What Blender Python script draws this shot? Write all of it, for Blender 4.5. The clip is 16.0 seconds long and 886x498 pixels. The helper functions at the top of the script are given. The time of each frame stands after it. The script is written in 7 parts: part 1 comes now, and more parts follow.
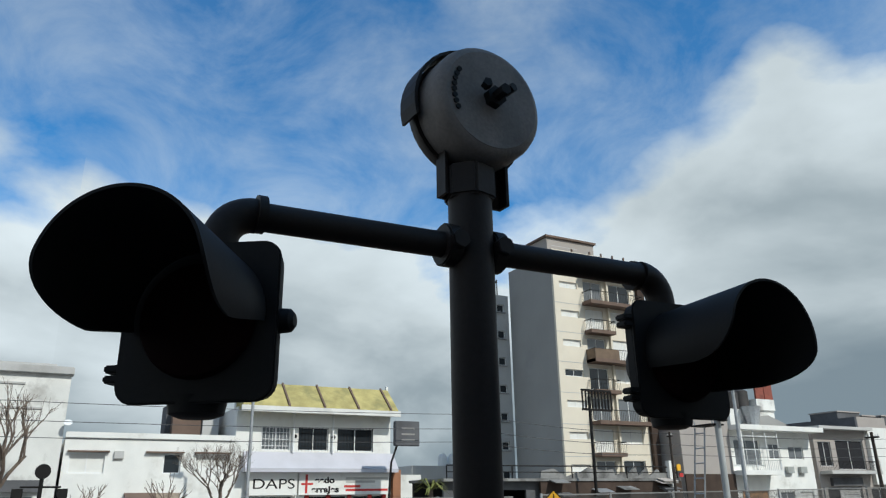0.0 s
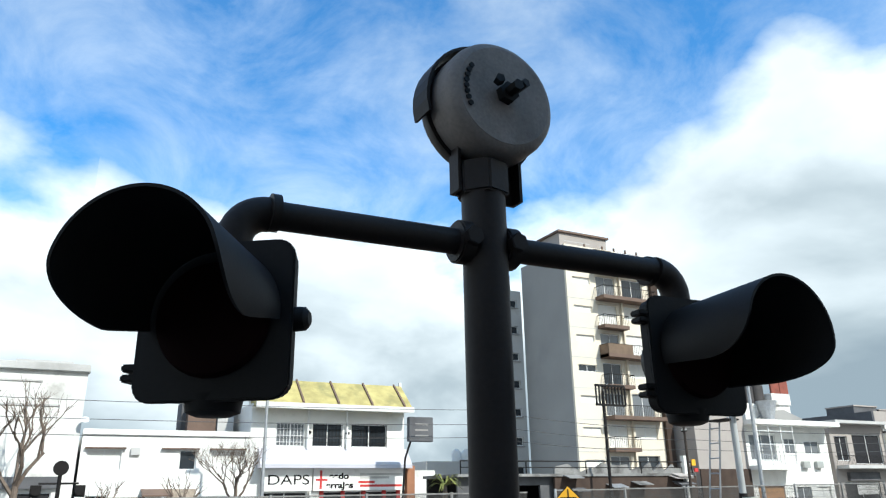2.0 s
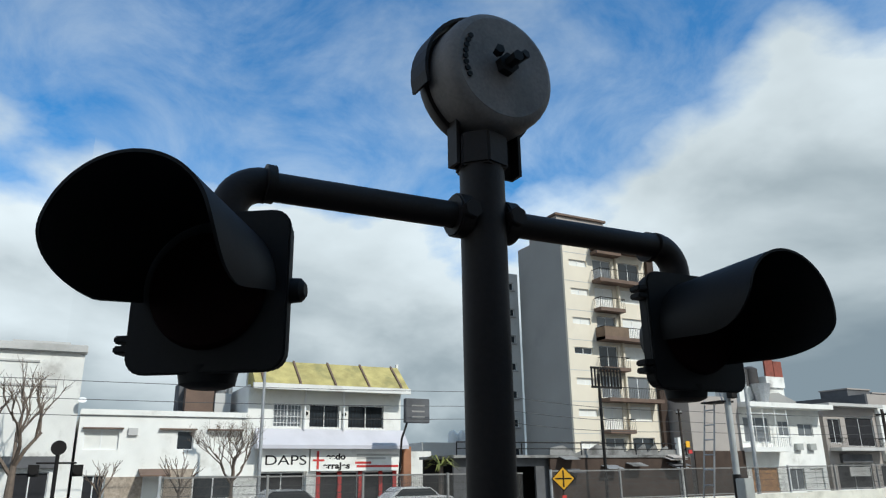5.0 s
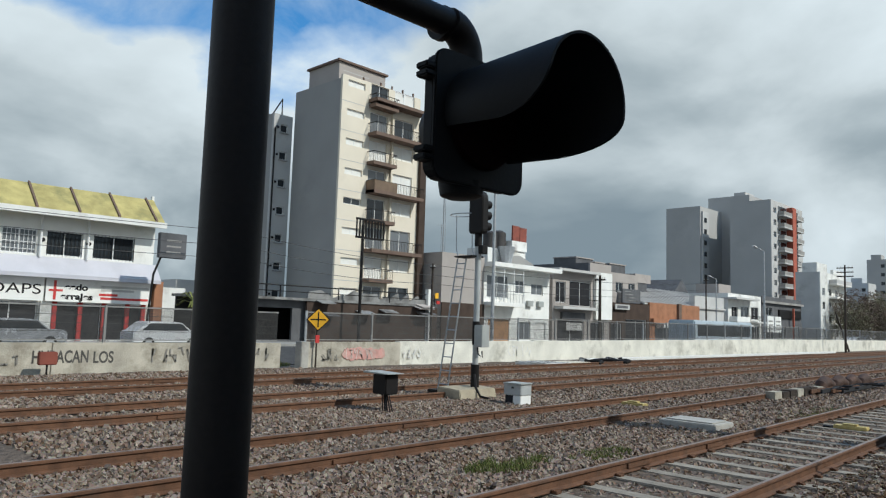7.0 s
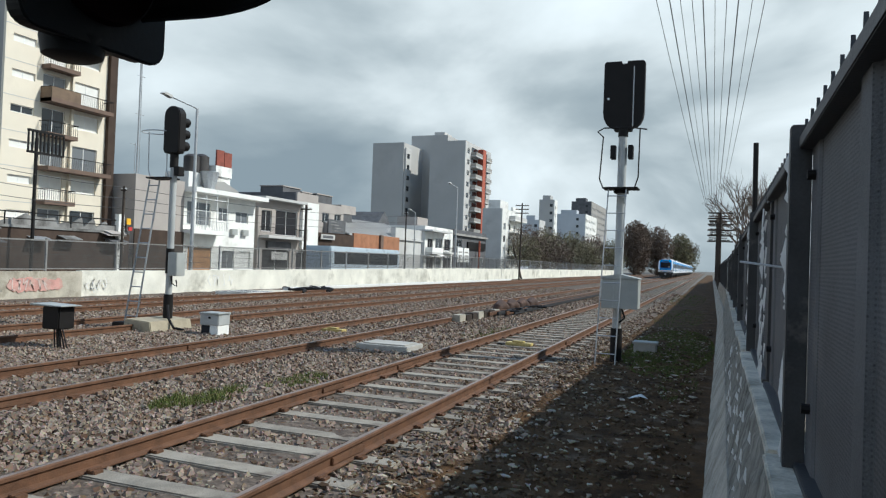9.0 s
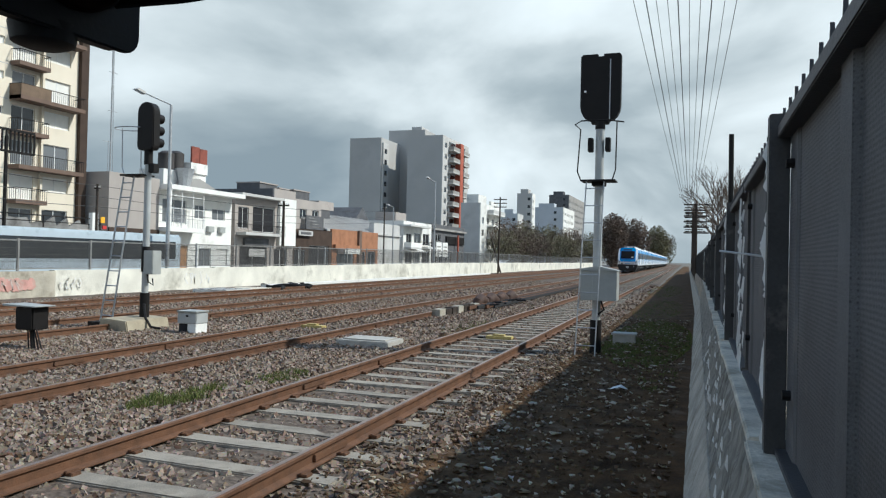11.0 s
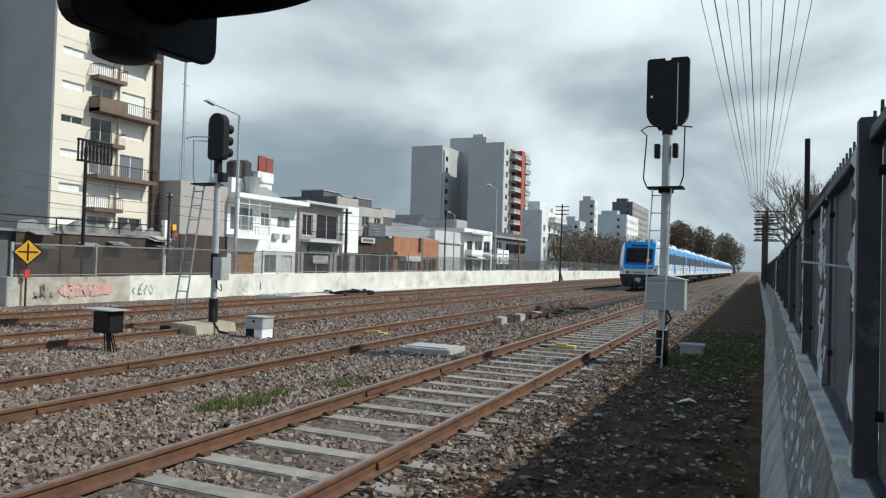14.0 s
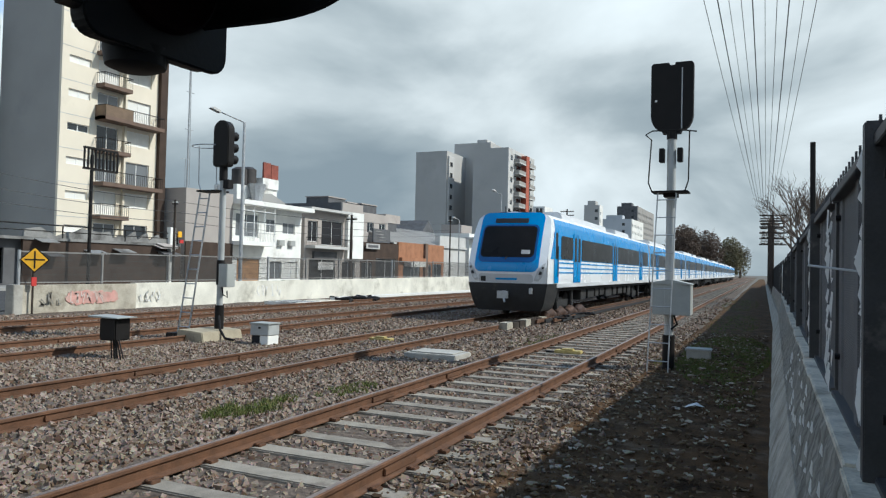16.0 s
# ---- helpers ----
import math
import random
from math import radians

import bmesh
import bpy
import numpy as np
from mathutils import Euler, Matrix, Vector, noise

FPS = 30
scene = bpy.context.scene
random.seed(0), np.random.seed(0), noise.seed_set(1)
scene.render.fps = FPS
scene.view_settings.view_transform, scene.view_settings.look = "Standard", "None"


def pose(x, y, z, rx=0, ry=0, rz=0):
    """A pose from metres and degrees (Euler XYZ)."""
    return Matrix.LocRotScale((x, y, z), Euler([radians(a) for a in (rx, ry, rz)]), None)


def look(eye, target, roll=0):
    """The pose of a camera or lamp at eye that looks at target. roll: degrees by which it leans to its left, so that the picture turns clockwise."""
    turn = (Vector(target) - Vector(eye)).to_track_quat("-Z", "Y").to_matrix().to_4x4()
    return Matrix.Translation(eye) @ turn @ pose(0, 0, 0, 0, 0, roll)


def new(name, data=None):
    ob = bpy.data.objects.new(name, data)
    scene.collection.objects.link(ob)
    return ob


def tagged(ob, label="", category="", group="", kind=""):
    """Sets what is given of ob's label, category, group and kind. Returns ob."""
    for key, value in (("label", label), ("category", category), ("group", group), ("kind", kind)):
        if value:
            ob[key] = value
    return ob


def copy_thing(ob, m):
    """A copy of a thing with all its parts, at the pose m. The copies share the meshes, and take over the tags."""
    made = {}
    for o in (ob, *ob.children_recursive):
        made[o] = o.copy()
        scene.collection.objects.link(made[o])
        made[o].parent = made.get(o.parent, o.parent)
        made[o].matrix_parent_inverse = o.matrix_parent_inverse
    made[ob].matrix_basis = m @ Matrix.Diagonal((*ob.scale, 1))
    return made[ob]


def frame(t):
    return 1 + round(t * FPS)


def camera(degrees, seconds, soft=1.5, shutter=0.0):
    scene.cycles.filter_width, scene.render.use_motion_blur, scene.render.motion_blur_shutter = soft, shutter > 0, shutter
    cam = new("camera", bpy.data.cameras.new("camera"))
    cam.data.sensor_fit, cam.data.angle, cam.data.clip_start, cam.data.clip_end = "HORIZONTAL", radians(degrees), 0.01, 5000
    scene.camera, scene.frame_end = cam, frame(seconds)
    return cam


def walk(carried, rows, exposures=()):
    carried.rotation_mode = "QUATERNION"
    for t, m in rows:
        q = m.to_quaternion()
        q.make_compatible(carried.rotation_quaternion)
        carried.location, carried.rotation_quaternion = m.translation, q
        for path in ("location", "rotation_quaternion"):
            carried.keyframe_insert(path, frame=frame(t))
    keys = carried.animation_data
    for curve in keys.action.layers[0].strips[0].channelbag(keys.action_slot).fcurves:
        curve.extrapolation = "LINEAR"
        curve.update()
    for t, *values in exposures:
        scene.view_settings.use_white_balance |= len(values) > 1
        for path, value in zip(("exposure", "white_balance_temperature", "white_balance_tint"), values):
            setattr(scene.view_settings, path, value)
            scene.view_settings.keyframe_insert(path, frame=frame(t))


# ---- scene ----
cam = camera(62.8, 16.0, soft=1.25)
PATH = [
    (0, (0.814, 0.54, 2.023), (-0.847, 1.443, 2.675), -0.9),
    (0.5, (0.813, 0.539, 2.023), (-0.852, 1.434, 2.674), -0.8),
    (1, (0.81, 0.539, 2.024), (-0.863, 1.422, 2.674), -0.8),
    (1.5, (0.809, 0.54, 2.025), (-0.87, 1.414, 2.67), -0.9),
    (2, (0.811, 0.538, 2.026), (-0.869, 1.413, 2.668), -1.0),
    (2.5, (0.807, 0.541, 2.025), (-0.874, 1.415, 2.663), -1.1),
    (3, (0.809, 0.542, 2.023), (-0.871, 1.422, 2.658), -1.1),
    (5.5, (0.769, 0.553, 2.006), (-0.93, 1.448, 2.567), -0.6),
    (6, (0.681, 0.586, 1.98), (-1.004, 1.582, 2.392), 0.2),
    (6.5, (0.59, 0.644, 1.959), (-0.992, 1.829, 2.265), 1.4),
    (7, (0.568, 0.721, 1.909), (-0.815, 2.152, 2.109), 1.8),
    (7.5, (0.508, 0.872, 1.897), (-0.578, 2.544, 2.051), 2.1),
    (8, (0.5, 0.939, 1.88), (-0.302, 2.77, 1.941), 1.8),
    (8.5, (0.507, 0.914, 1.867), (-0.262, 2.758, 1.955), 4.1),
    (9, (0.502, 0.988, 1.873), (-0.216, 2.854, 1.908), 2.1),
    (9.5, (0.503, 0.996, 1.868), (-0.163, 2.881, 1.898), 1.0),
    (12, (0.464, 1.021, 1.864), (-0.214, 2.903, 1.879), 1.8),
    (12.5, (0.456, 1.031, 1.867), (-0.266, 2.896, 1.887), 1.8),
    (13, (0.445, 0.999, 1.864), (-0.327, 2.844, 1.891), 1.8),
    (13.5, (0.442, 1.012, 1.865), (-0.36, 2.844, 1.902), 1.3),
    (14, (0.439, 1.035, 1.874), (-0.379, 2.859, 1.912), 1.6),
    (14.5, (0.437, 1.021, 1.866), (-0.376, 2.848, 1.905), 1.9),
    (15, (0.438, 1.034, 1.872), (-0.373, 2.862, 1.913), 1.7),
    (15.5, (0.442, 1.039, 1.875), (-0.374, 2.864, 1.917), 1.5),
    (16, (0.437, 1.025, 1.875), (-0.394, 2.844, 1.928), 1.3),
]
EXPOSURE = [(0, -0.46), (0.5, 0.01), (1.0, 0.44), (1.5, 0.53), (2.0, 0.27), (2.5, -0.01), (3.0, -0.16), (5.5, -0.36), (6.0, -0.41), (6.5, -0.43), (7.0, -0.41), (7.5, -0.43), (8.0, -0.28), (9.0, -0.14), (12.5, -0.12), (16.0, -0.17)]
walk(cam, [(t, look(e, g, r)) for t, e, g, r in PATH], [(t, s, 6050, 6) for t, s in EXPOSURE])

# ---- world, sun, light ----
world = bpy.data.worlds.new("sky")
scene.world = world
world.use_nodes = True


def build_sky():
    nt = world.node_tree
    nt.nodes.clear()
    N, L = nt.nodes.new, nt.links.new

    def calc(op, x, y=0.0, z=0.0):
        m = N("ShaderNodeMath")
        m.operation = op
        for k, v in enumerate((x, y, z)):
            if isinstance(v, (int, float)):
                m.inputs[k].default_value = v
            else:
                L(v, m.inputs[k])
        return m.outputs[0]

    def ramp(value, stops):
        r = N("ShaderNodeValToRGB")
        e = r.color_ramp.elements
        for k, (p, c) in enumerate(stops):
            el = e[k] if k < 2 else e.new(p)
            el.position, el.color = p, (*c, 1) if isinstance(c, tuple) else (c, c, c, 1)
        L(value, r.inputs[0])
        return r.outputs["Color"]

    def clouds(vector, scale, detail, rough, distortion=0.0):
        n = N("ShaderNodeTexNoise")
        for key, v in (("Scale", scale), ("Detail", detail), ("Roughness", rough), ("Distortion", distortion)):
            n.inputs[key].default_value = v
        L(vector, n.inputs["Vector"])
        return n.outputs["Fac"]

    out, bg = N("ShaderNodeOutputWorld"), N("ShaderNodeBackground")
    sky = N("ShaderNodeTexSky")
    sky.sky_type, sky.sun_disc = "NISHITA", False
    sky.sun_elevation, sky.sun_rotation = SUN_EL, math.pi / 2 - SUN_AZ
    sky.air_density, sky.dust_density = 1.0, 0.6
    co, sep = N("ShaderNodeTexCoord"), N("ShaderNodeSeparateXYZ")
    L(co.outputs["Generated"], sep.inputs[0])
    high = calc("MAXIMUM", sep.outputs["Z"], 0.0)
    rise = calc("MULTIPLY", calc("ARCSINE", high), 2 / math.pi)
    bearing = calc("MULTIPLY_ADD", calc("ARCTAN2", sep.outputs["Y"], sep.outputs["X"]), 0.5 / math.pi, 0.5)
    # the clouds lie on a flat layer: divide the direction by its height
    up = calc("ADD", high, 0.42)
    flat = N("ShaderNodeCombineXYZ")
    L(calc("DIVIDE", sep.outputs["X"], up), flat.inputs[0])
    L(calc("DIVIDE", sep.outputs["Y"], up), flat.inputs[1])
    mp = N("ShaderNodeMapping")
    mp.inputs["Location"].default_value = CLOUD_OFFSET
    L(flat.outputs[0], mp.inputs[0])
    mpv = mp.outputs[0]
    # how high the bank of cloud stands round the horizon
    bank = ramp(bearing, ((0.0, 0.255), (1.0, 0.26), (0.25, 0.34), (0.5, 0.42), (0.70, 0.30), (0.80, 0.285), (0.82, 0.31), (0.842, 0.345), (0.866, 0.285), (0.884, 0.24), (0.922, 0.218), (0.946, 0.22), (0.968, 0.235), (0.99, 0.25)))
    big = clouds(mpv, 2.3, 8, 0.52, 0.15)
    edge = calc("MULTIPLY_ADD", calc("SUBTRACT", bank, rise), 5.0, 0.5)
    cover = calc("MULTIPLY_ADD", calc("SUBTRACT", big, 0.5), 1.25, edge)
    thick = ramp(cover, ((0.40, 0.0), (0.60, 1.0)))
    wisp = ramp(clouds(mpv, 4.2, 9, 0.62, 0.5), ((0.36, 0.03), (0.76, 0.52)))
    mass = calc("MAXIMUM", thick, wisp)
    # grey undersides low down, sunlit flanks higher up
    lit = ramp(rise, ((0.0, 0.33), (1.0, 0.47), (0.05, 0.31), (0.095, 0.41), (0.135, 0.53), (0.19, 0.60), (0.27, 0.56), (0.45, 0.50)))
    dim = ramp(bearing, ((0.80, 0.0), (0.95, 0.02), (0.83, 0.10), (0.90, 0.09)))
    rim = ramp(cover, ((0.45, 0.24), (1.0, 0.0), (0.72, 0.17)))
    puff = calc("ADD", calc("MULTIPLY_ADD", calc("SUBTRACT", clouds(mpv, 1.7, 6, 0.48, 0.3), 0.5), 1.55, calc("SUBTRACT", lit, dim)), rim)
    body = ramp(puff, ((0.12, (3.3, 4.0, 4.45)), (0.88, (12.0, 12.7, 12.8)), (0.36, (5.0, 5.7, 6.0)), (0.58, (8.6, 9.2, 9.3))))
    blue = N("ShaderNodeMix"); blue.data_type = "RGBA"; blue.blend_type = "MULTIPLY"
    blue.inputs["Factor"].default_value = 1.0
    blue.inputs["B"].default_value = (0.52, 1.56, 2.2, 1)
    L(sky.outputs[0], blue.inputs["A"])
    mix = N("ShaderNodeMix"); mix.data_type = "RGBA"
    L(mass, mix.inputs["Factor"]); L(blue.outputs["Result"], mix.inputs["A"]); L(body, mix.inputs["B"])
    L(mix.outputs["Result"], bg.inputs[0])
    bg.inputs[1].default_value = SKY_STRENGTH
    L(bg.outputs[0], out.inputs[0])


SUN_EL, SUN_AZ = radians(43), radians(22)
SKY_STRENGTH = 0.094
CLOUD_OFFSET = (7.3, 4.2, 0.0)
build_sky()
sun = new("sun", bpy.data.lights.new("sun", "SUN"))
sun.data.energy, sun.data.angle, sun.data.color = 4.7, radians(0.8), (1.0, 0.935, 0.83)
sun.matrix_world = look((0, 0, 0), (-math.cos(SUN_EL) * math.cos(SUN_AZ), -math.cos(SUN_EL) * math.sin(SUN_AZ), -math.sin(SUN_EL)))


# ---- materials ----
def mat(name, colour, rough=0.7, metal=0.0, vary=0.25, scale=3.0, fine=60.0, bump=0.15, stain=None, stain_at=0.6, random=0.0, wave=None, spec=0.5):
    m = bpy.data.materials.new(name)
    m.use_nodes = True
    nt = m.node_tree
    N, L = nt.nodes.new, nt.links.new
    b = nt.nodes["Principled BSDF"]
    b.inputs["Metallic"].default_value = metal
    b.inputs["Specular IOR Level"].default_value = min(spec, 0.12) if rough >= 0.84 else spec
    co = N("ShaderNodeTexCoord")
    n1, n2 = N("ShaderNodeTexNoise"), N("ShaderNodeTexNoise")
    for n, s in ((n1, scale), (n2, fine)):
        n.inputs["Scale"].default_value, n.inputs["Detail"].default_value = s, 5
        L(co.outputs["Object"], n.inputs["Vector"])
    add = N("ShaderNodeMath"); add.operation = "MULTIPLY_ADD"; add.inputs[1].default_value = 0.45
    L(n2.outputs["Fac"], add.inputs[0]); L(n1.outputs["Fac"], add.inputs[2])
    last = add.outputs[0]
    if random:
        info = N("ShaderNodeObjectInfo")
        r = N("ShaderNodeMath"); r.operation = "MULTIPLY_ADD"; r.inputs[1].default_value = random
        L(info.outputs["Random"], r.inputs[0]); L(last, r.inputs[2]); last = r.outputs[0]
    rp = N("ShaderNodeValToRGB")
    e = rp.color_ramp.elements
    lo, hi = [max(0, c * (1 - vary)) for c in colour], [min(1, c * (1 + vary)) for c in colour]
    e[0].position, e[0].color = 0.45, (*lo, 1)
    e[1].position, e[1].color = 1.0 + random * 0.5 if random < 0.01 else 1.0, (*hi, 1)
    L(last, rp.inputs[0])
    col = rp.outputs["Color"]
    if stain:
        n3 = N("ShaderNodeTexNoise"); n3.inputs["Scale"].default_value, n3.inputs["Detail"].default_value = scale * 0.6, 8
        n3.inputs["Roughness"].default_value = 0.68
        L(co.outputs["Object"], n3.inputs["Vector"])
        sr = N("ShaderNodeValToRGB"); sr.color_ramp.elements[0].position, sr.color_ramp.elements[1].position = stain_at - 0.05, stain_at + 0.12
        L(n3.outputs["Fac"], sr.inputs[0])
        mx = N("ShaderNodeMix"); mx.data_type = "RGBA"; mx.inputs["B"].default_value = (*stain, 1)
        L(sr.outputs["Color"], mx.inputs["Factor"]); L(col, mx.inputs["A"]); col = mx.outputs["Result"]
    L(col, b.inputs["Base Color"])
    rr = N("ShaderNodeMapRange"); rr.inputs["To Min"].default_value, rr.inputs["To Max"].default_value = max(0.02, rough - 0.12), min(1, rough + 0.12)
    L(n1.outputs["Fac"], rr.inputs["Value"]); L(rr.outputs[0], b.inputs["Roughness"])
    if bump:
        bp = N("ShaderNodeBump"); bp.inputs["Strength"].default_value = bump; bp.inputs["Distance"].default_value = 0.02
        L(n2.outputs["Fac"], bp.inputs["Height"]); L(bp.outputs[0], b.inputs["Normal"])
    return m


def glass_mat(name, colour, rough=0.06):
    m = bpy.data.materials.new(name)
    m.use_nodes = True
    b = m.node_tree.nodes["Principled BSDF"]
    b.inputs["Base Color"].default_value, b.inputs["Roughness"].default_value = (*colour, 1), rough
    b.inputs["Specular IOR Level"].default_value = 0.6
    return m


BLACK = mat("black_paint", (0.011, 0.0095, 0.009), 0.6, 0.0, 0.3, 5, 140, 0.03, (0.016, 0.014, 0.013), 0.64, spec=0.22)
MASTGREY = mat("dark_mast_paint", (0.021, 0.0148, 0.0122), 0.55, 0.0, 0.3, 4, 90, 0.05, (0.026, 0.022, 0.020), 0.64, spec=0.25)
BELL = mat("weathered_bell_metal", (0.20, 0.172, 0.155), 0.65, 0.1, 0.35, 9, 120, 0.08, (0.19, 0.18, 0.17), 0.66)
LENS = mat("dark_red_lens", (0.010, 0.003, 0.003), 0.75, 0, 0.2, 5, 60, 0, spec=0.06)
RAIL = mat("rusty_rail", (0.135, 0.066, 0.035), 0.75, 0.2, 0.4, 6, 80, 0.3, (0.10, 0.06, 0.04), 0.6)
CASTING = mat("rusty_dark_casting", (0.07, 0.038, 0.026), 0.8, 0.1, 0.4, 6, 60, 0.3, (0.12, 0.06, 0.035), 0.6)
RAILTOP = mat("worn_rail_head", (0.34, 0.25, 0.20), 0.42, 0.7, 0.3, 8, 120, 0.1)
SLEEPER = mat("weathered_sleeper", (0.25, 0.222, 0.182), 0.9, 0, 0.35, 5, 70, 0.5, (0.15, 0.12, 0.10), 0.6, random=0.25)
BALLAST = mat("ballast_bed", (0.125, 0.098, 0.078), 0.95, 0, 0.7, 9, 28, 1.0, (0.11, 0.085, 0.07), 0.6)
DIRT = mat("dark_dirt", (0.085, 0.046, 0.021), 0.95, 0, 0.7, 2.5, 40, 1.0, (0.18, 0.13, 0.09), 0.60)
EARTH = mat("town_ground", (0.16, 0.15, 0.13), 0.95, 0, 0.3, 0.3, 6, 0.4)
ASPHALT = mat("asphalt", (0.075, 0.073, 0.072), 0.9, 0, 0.4, 1.5, 90, 0.5, (0.13, 0.125, 0.12), 0.62)
PAVE = mat("pavement_concrete", (0.30, 0.29, 0.27), 0.9, 0, 0.25, 1.5, 60, 0.3)
CONCRETE = mat("stained_concrete", (0.42, 0.40, 0.36), 0.88, 0, 0.25, 1.6, 40, 0.4, (0.27, 0.255, 0.23), 0.58)
ROUGHCON = mat("rough_cast_concrete", (0.35, 0.295, 0.23), 0.92, 0, 0.6, 7, 26, 1.0, (0.12, 0.10, 0.08), 0.55)
# Sandy concrete, lightened so the ledge's colour includes the skylight it catches.
COPING = mat("sandy_lightened_concrete", (0.66, 0.60, 0.49), 0.9, 0, 0.35, 4, 40, 0.5, (0.30, 0.26, 0.195), 0.56)
DAMPCON = mat("damp_concrete", (0.44, 0.40, 0.335), 0.92, 0, 0.35, 3, 30, 0.8, (0.20, 0.17, 0.13), 0.56)
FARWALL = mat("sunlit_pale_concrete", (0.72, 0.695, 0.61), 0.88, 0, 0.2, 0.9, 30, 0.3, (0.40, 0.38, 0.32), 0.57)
SANDCON = mat("sandy_concrete", (0.36, 0.31, 0.225), 0.9, 0, 0.25, 3, 40, 0.4, (0.22, 0.19, 0.14), 0.6)
TOWNGREY = mat("mid_grey_town_render", (0.33, 0.315, 0.295), 0.9, 0, 0.2, 0.4, 12, 0.15, (0.20, 0.19, 0.18), 0.57)
DARKBROWN = mat("dark_brown_band", (0.07, 0.05, 0.04), 0.85, 0, 0.25, 1, 25, 0.1)
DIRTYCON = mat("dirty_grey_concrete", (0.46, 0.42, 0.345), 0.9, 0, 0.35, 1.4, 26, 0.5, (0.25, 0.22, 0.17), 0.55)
FENCEMETAL = mat("grey_fence_steel", (0.075, 0.073, 0.073), 0.6, 0.5, 0.25, 5, 70, 0.15, (0.22, 0.20, 0.18), 0.66)
def board_marked(name, dark, light, pale):
    """Concrete with upright board marks, white smears and dark joints."""
    m = bpy.data.materials.new(name)
    m.use_nodes = True
    nt = m.node_tree
    N, L = nt.nodes.new, nt.links.new
    b = nt.nodes["Principled BSDF"]
    co = N("ShaderNodeTexCoord")
    fac = []
    for scale, detail in (((6, 11, 1.3), 7), ((3, 3.5, 2.2), 9), ((22, 60, 5), 4)):
        mp, n = N("ShaderNodeMapping"), N("ShaderNodeTexNoise")
        mp.inputs["Scale"].default_value = scale
        n.inputs["Detail"].default_value, n.inputs["Roughness"].default_value, n.inputs["Scale"].default_value = detail, 0.65, 1.0
        L(co.outputs["Object"], mp.inputs[0]); L(mp.outputs[0], n.inputs["Vector"])
        fac.append(n.outputs["Fac"])
    r = N("ShaderNodeValToRGB")
    e = r.color_ramp.elements
    e[0].position, e[0].color = 0.34, (*dark, 1)
    e[1].position, e[1].color = 0.62, (*light, 1)
    L(fac[0], r.inputs[0])
    p = N("ShaderNodeValToRGB"); p.color_ramp.elements[0].position, p.color_ramp.elements[1].position = 0.58, 0.80
    p.color_ramp.elements[1].color = (0.4, 0.4, 0.4, 1)
    L(fac[1], p.inputs[0])
    mx = N("ShaderNodeMix"); mx.data_type = "RGBA"; mx.inputs["B"].default_value = (*pale, 1)
    L(p.outputs["Color"], mx.inputs["Factor"]); L(r.outputs["Color"], mx.inputs["A"]); L(mx.outputs["Result"], b.inputs["Base Color"])
    b.inputs["Roughness"].default_value = 0.92
    b.inputs["Specular IOR Level"].default_value = 0.12
    bp = N("ShaderNodeBump"); bp.inputs["Strength"].default_value, bp.inputs["Distance"].default_value = 0.9, 0.02
    ad = N("ShaderNodeMath"); ad.operation = "ADD"
    L(fac[0], ad.inputs[0]); L(fac[2], ad.inputs[1]); L(ad.outputs[0], bp.inputs["Height"]); L(bp.outputs[0], b.inputs["Normal"])
    return m


BOARDCON = board_marked("board_marked_concrete", (0.13, 0.12, 0.10), (0.36, 0.335, 0.29), (0.50, 0.48, 0.43))


def perforate(m, size=0.014):
    """Rows of small dark holes, too fine to model."""
    nt = m.node_tree
    N, L = nt.nodes.new, nt.links.new
    b = nt.nodes["Principled BSDF"]
    src = b.inputs["Base Color"].links[0].from_socket
    co = N("ShaderNodeTexCoord"); v = N("ShaderNodeTexVoronoi"); v.inputs["Scale"].default_value = 1 / size; v.inputs["Randomness"].default_value = 0.12
    L(co.outputs["Object"], v.inputs["Vector"])
    r = N("ShaderNodeValToRGB"); r.color_ramp.elements[0].position, r.color_ramp.elements[1].position = 0.26, 0.40
    r.color_ramp.elements[0].color = (0.5, 0.5, 0.5, 1)
    L(v.outputs["Distance"], r.inputs[0])
    mx = N("ShaderNodeMix"); mx.data_type, mx.blend_type = "RGBA", "MULTIPLY"; mx.inputs["Factor"].default_value = 1.0
    L(src, mx.inputs["A"]); L(r.outputs["Color"], mx.inputs["B"]); L(mx.outputs["Result"], b.inputs["Base Color"])
    return m


FENCESHEET = mat("perforated_fence_sheet", (0.105, 0.104, 0.106), 0.7, 0.2, 0.45, 3, 150, 0.25, (0.19, 0.17, 0.155), 0.64)
perforate(FENCESHEET)
MESHDARK = mat("dull_mesh_steel", (0.055, 0.054, 0.052), 0.75, 0.2, 0.3, 2, 30, 0.0)
POSTGREY = mat("dull_post_steel", (0.24, 0.235, 0.225), 0.6, 0.3, 0.25, 4, 60, 0.1)
GALV = mat("galvanised_steel", (0.42, 0.43, 0.44), 0.5, 0.6, 0.2, 6, 80, 0.1, (0.28, 0.22, 0.18), 0.66)
SIGGREY = mat("grey_signal_paint", (0.42, 0.43, 0.42), 0.55, 0.1, 0.15, 3, 60, 0.08, (0.25, 0.24, 0.22), 0.68)
BOXGREY = mat("light_cabinet_paint", (0.38, 0.39, 0.37), 0.5, 0.1, 0.15, 3, 60, 0.08, (0.33, 0.32, 0.29), 0.66)
WHITEWALL = mat("white_wall_paint", (0.80, 0.79, 0.75), 0.85, 0, 0.08, 0.8, 20, 0.15, (0.58, 0.56, 0.51), 0.62)
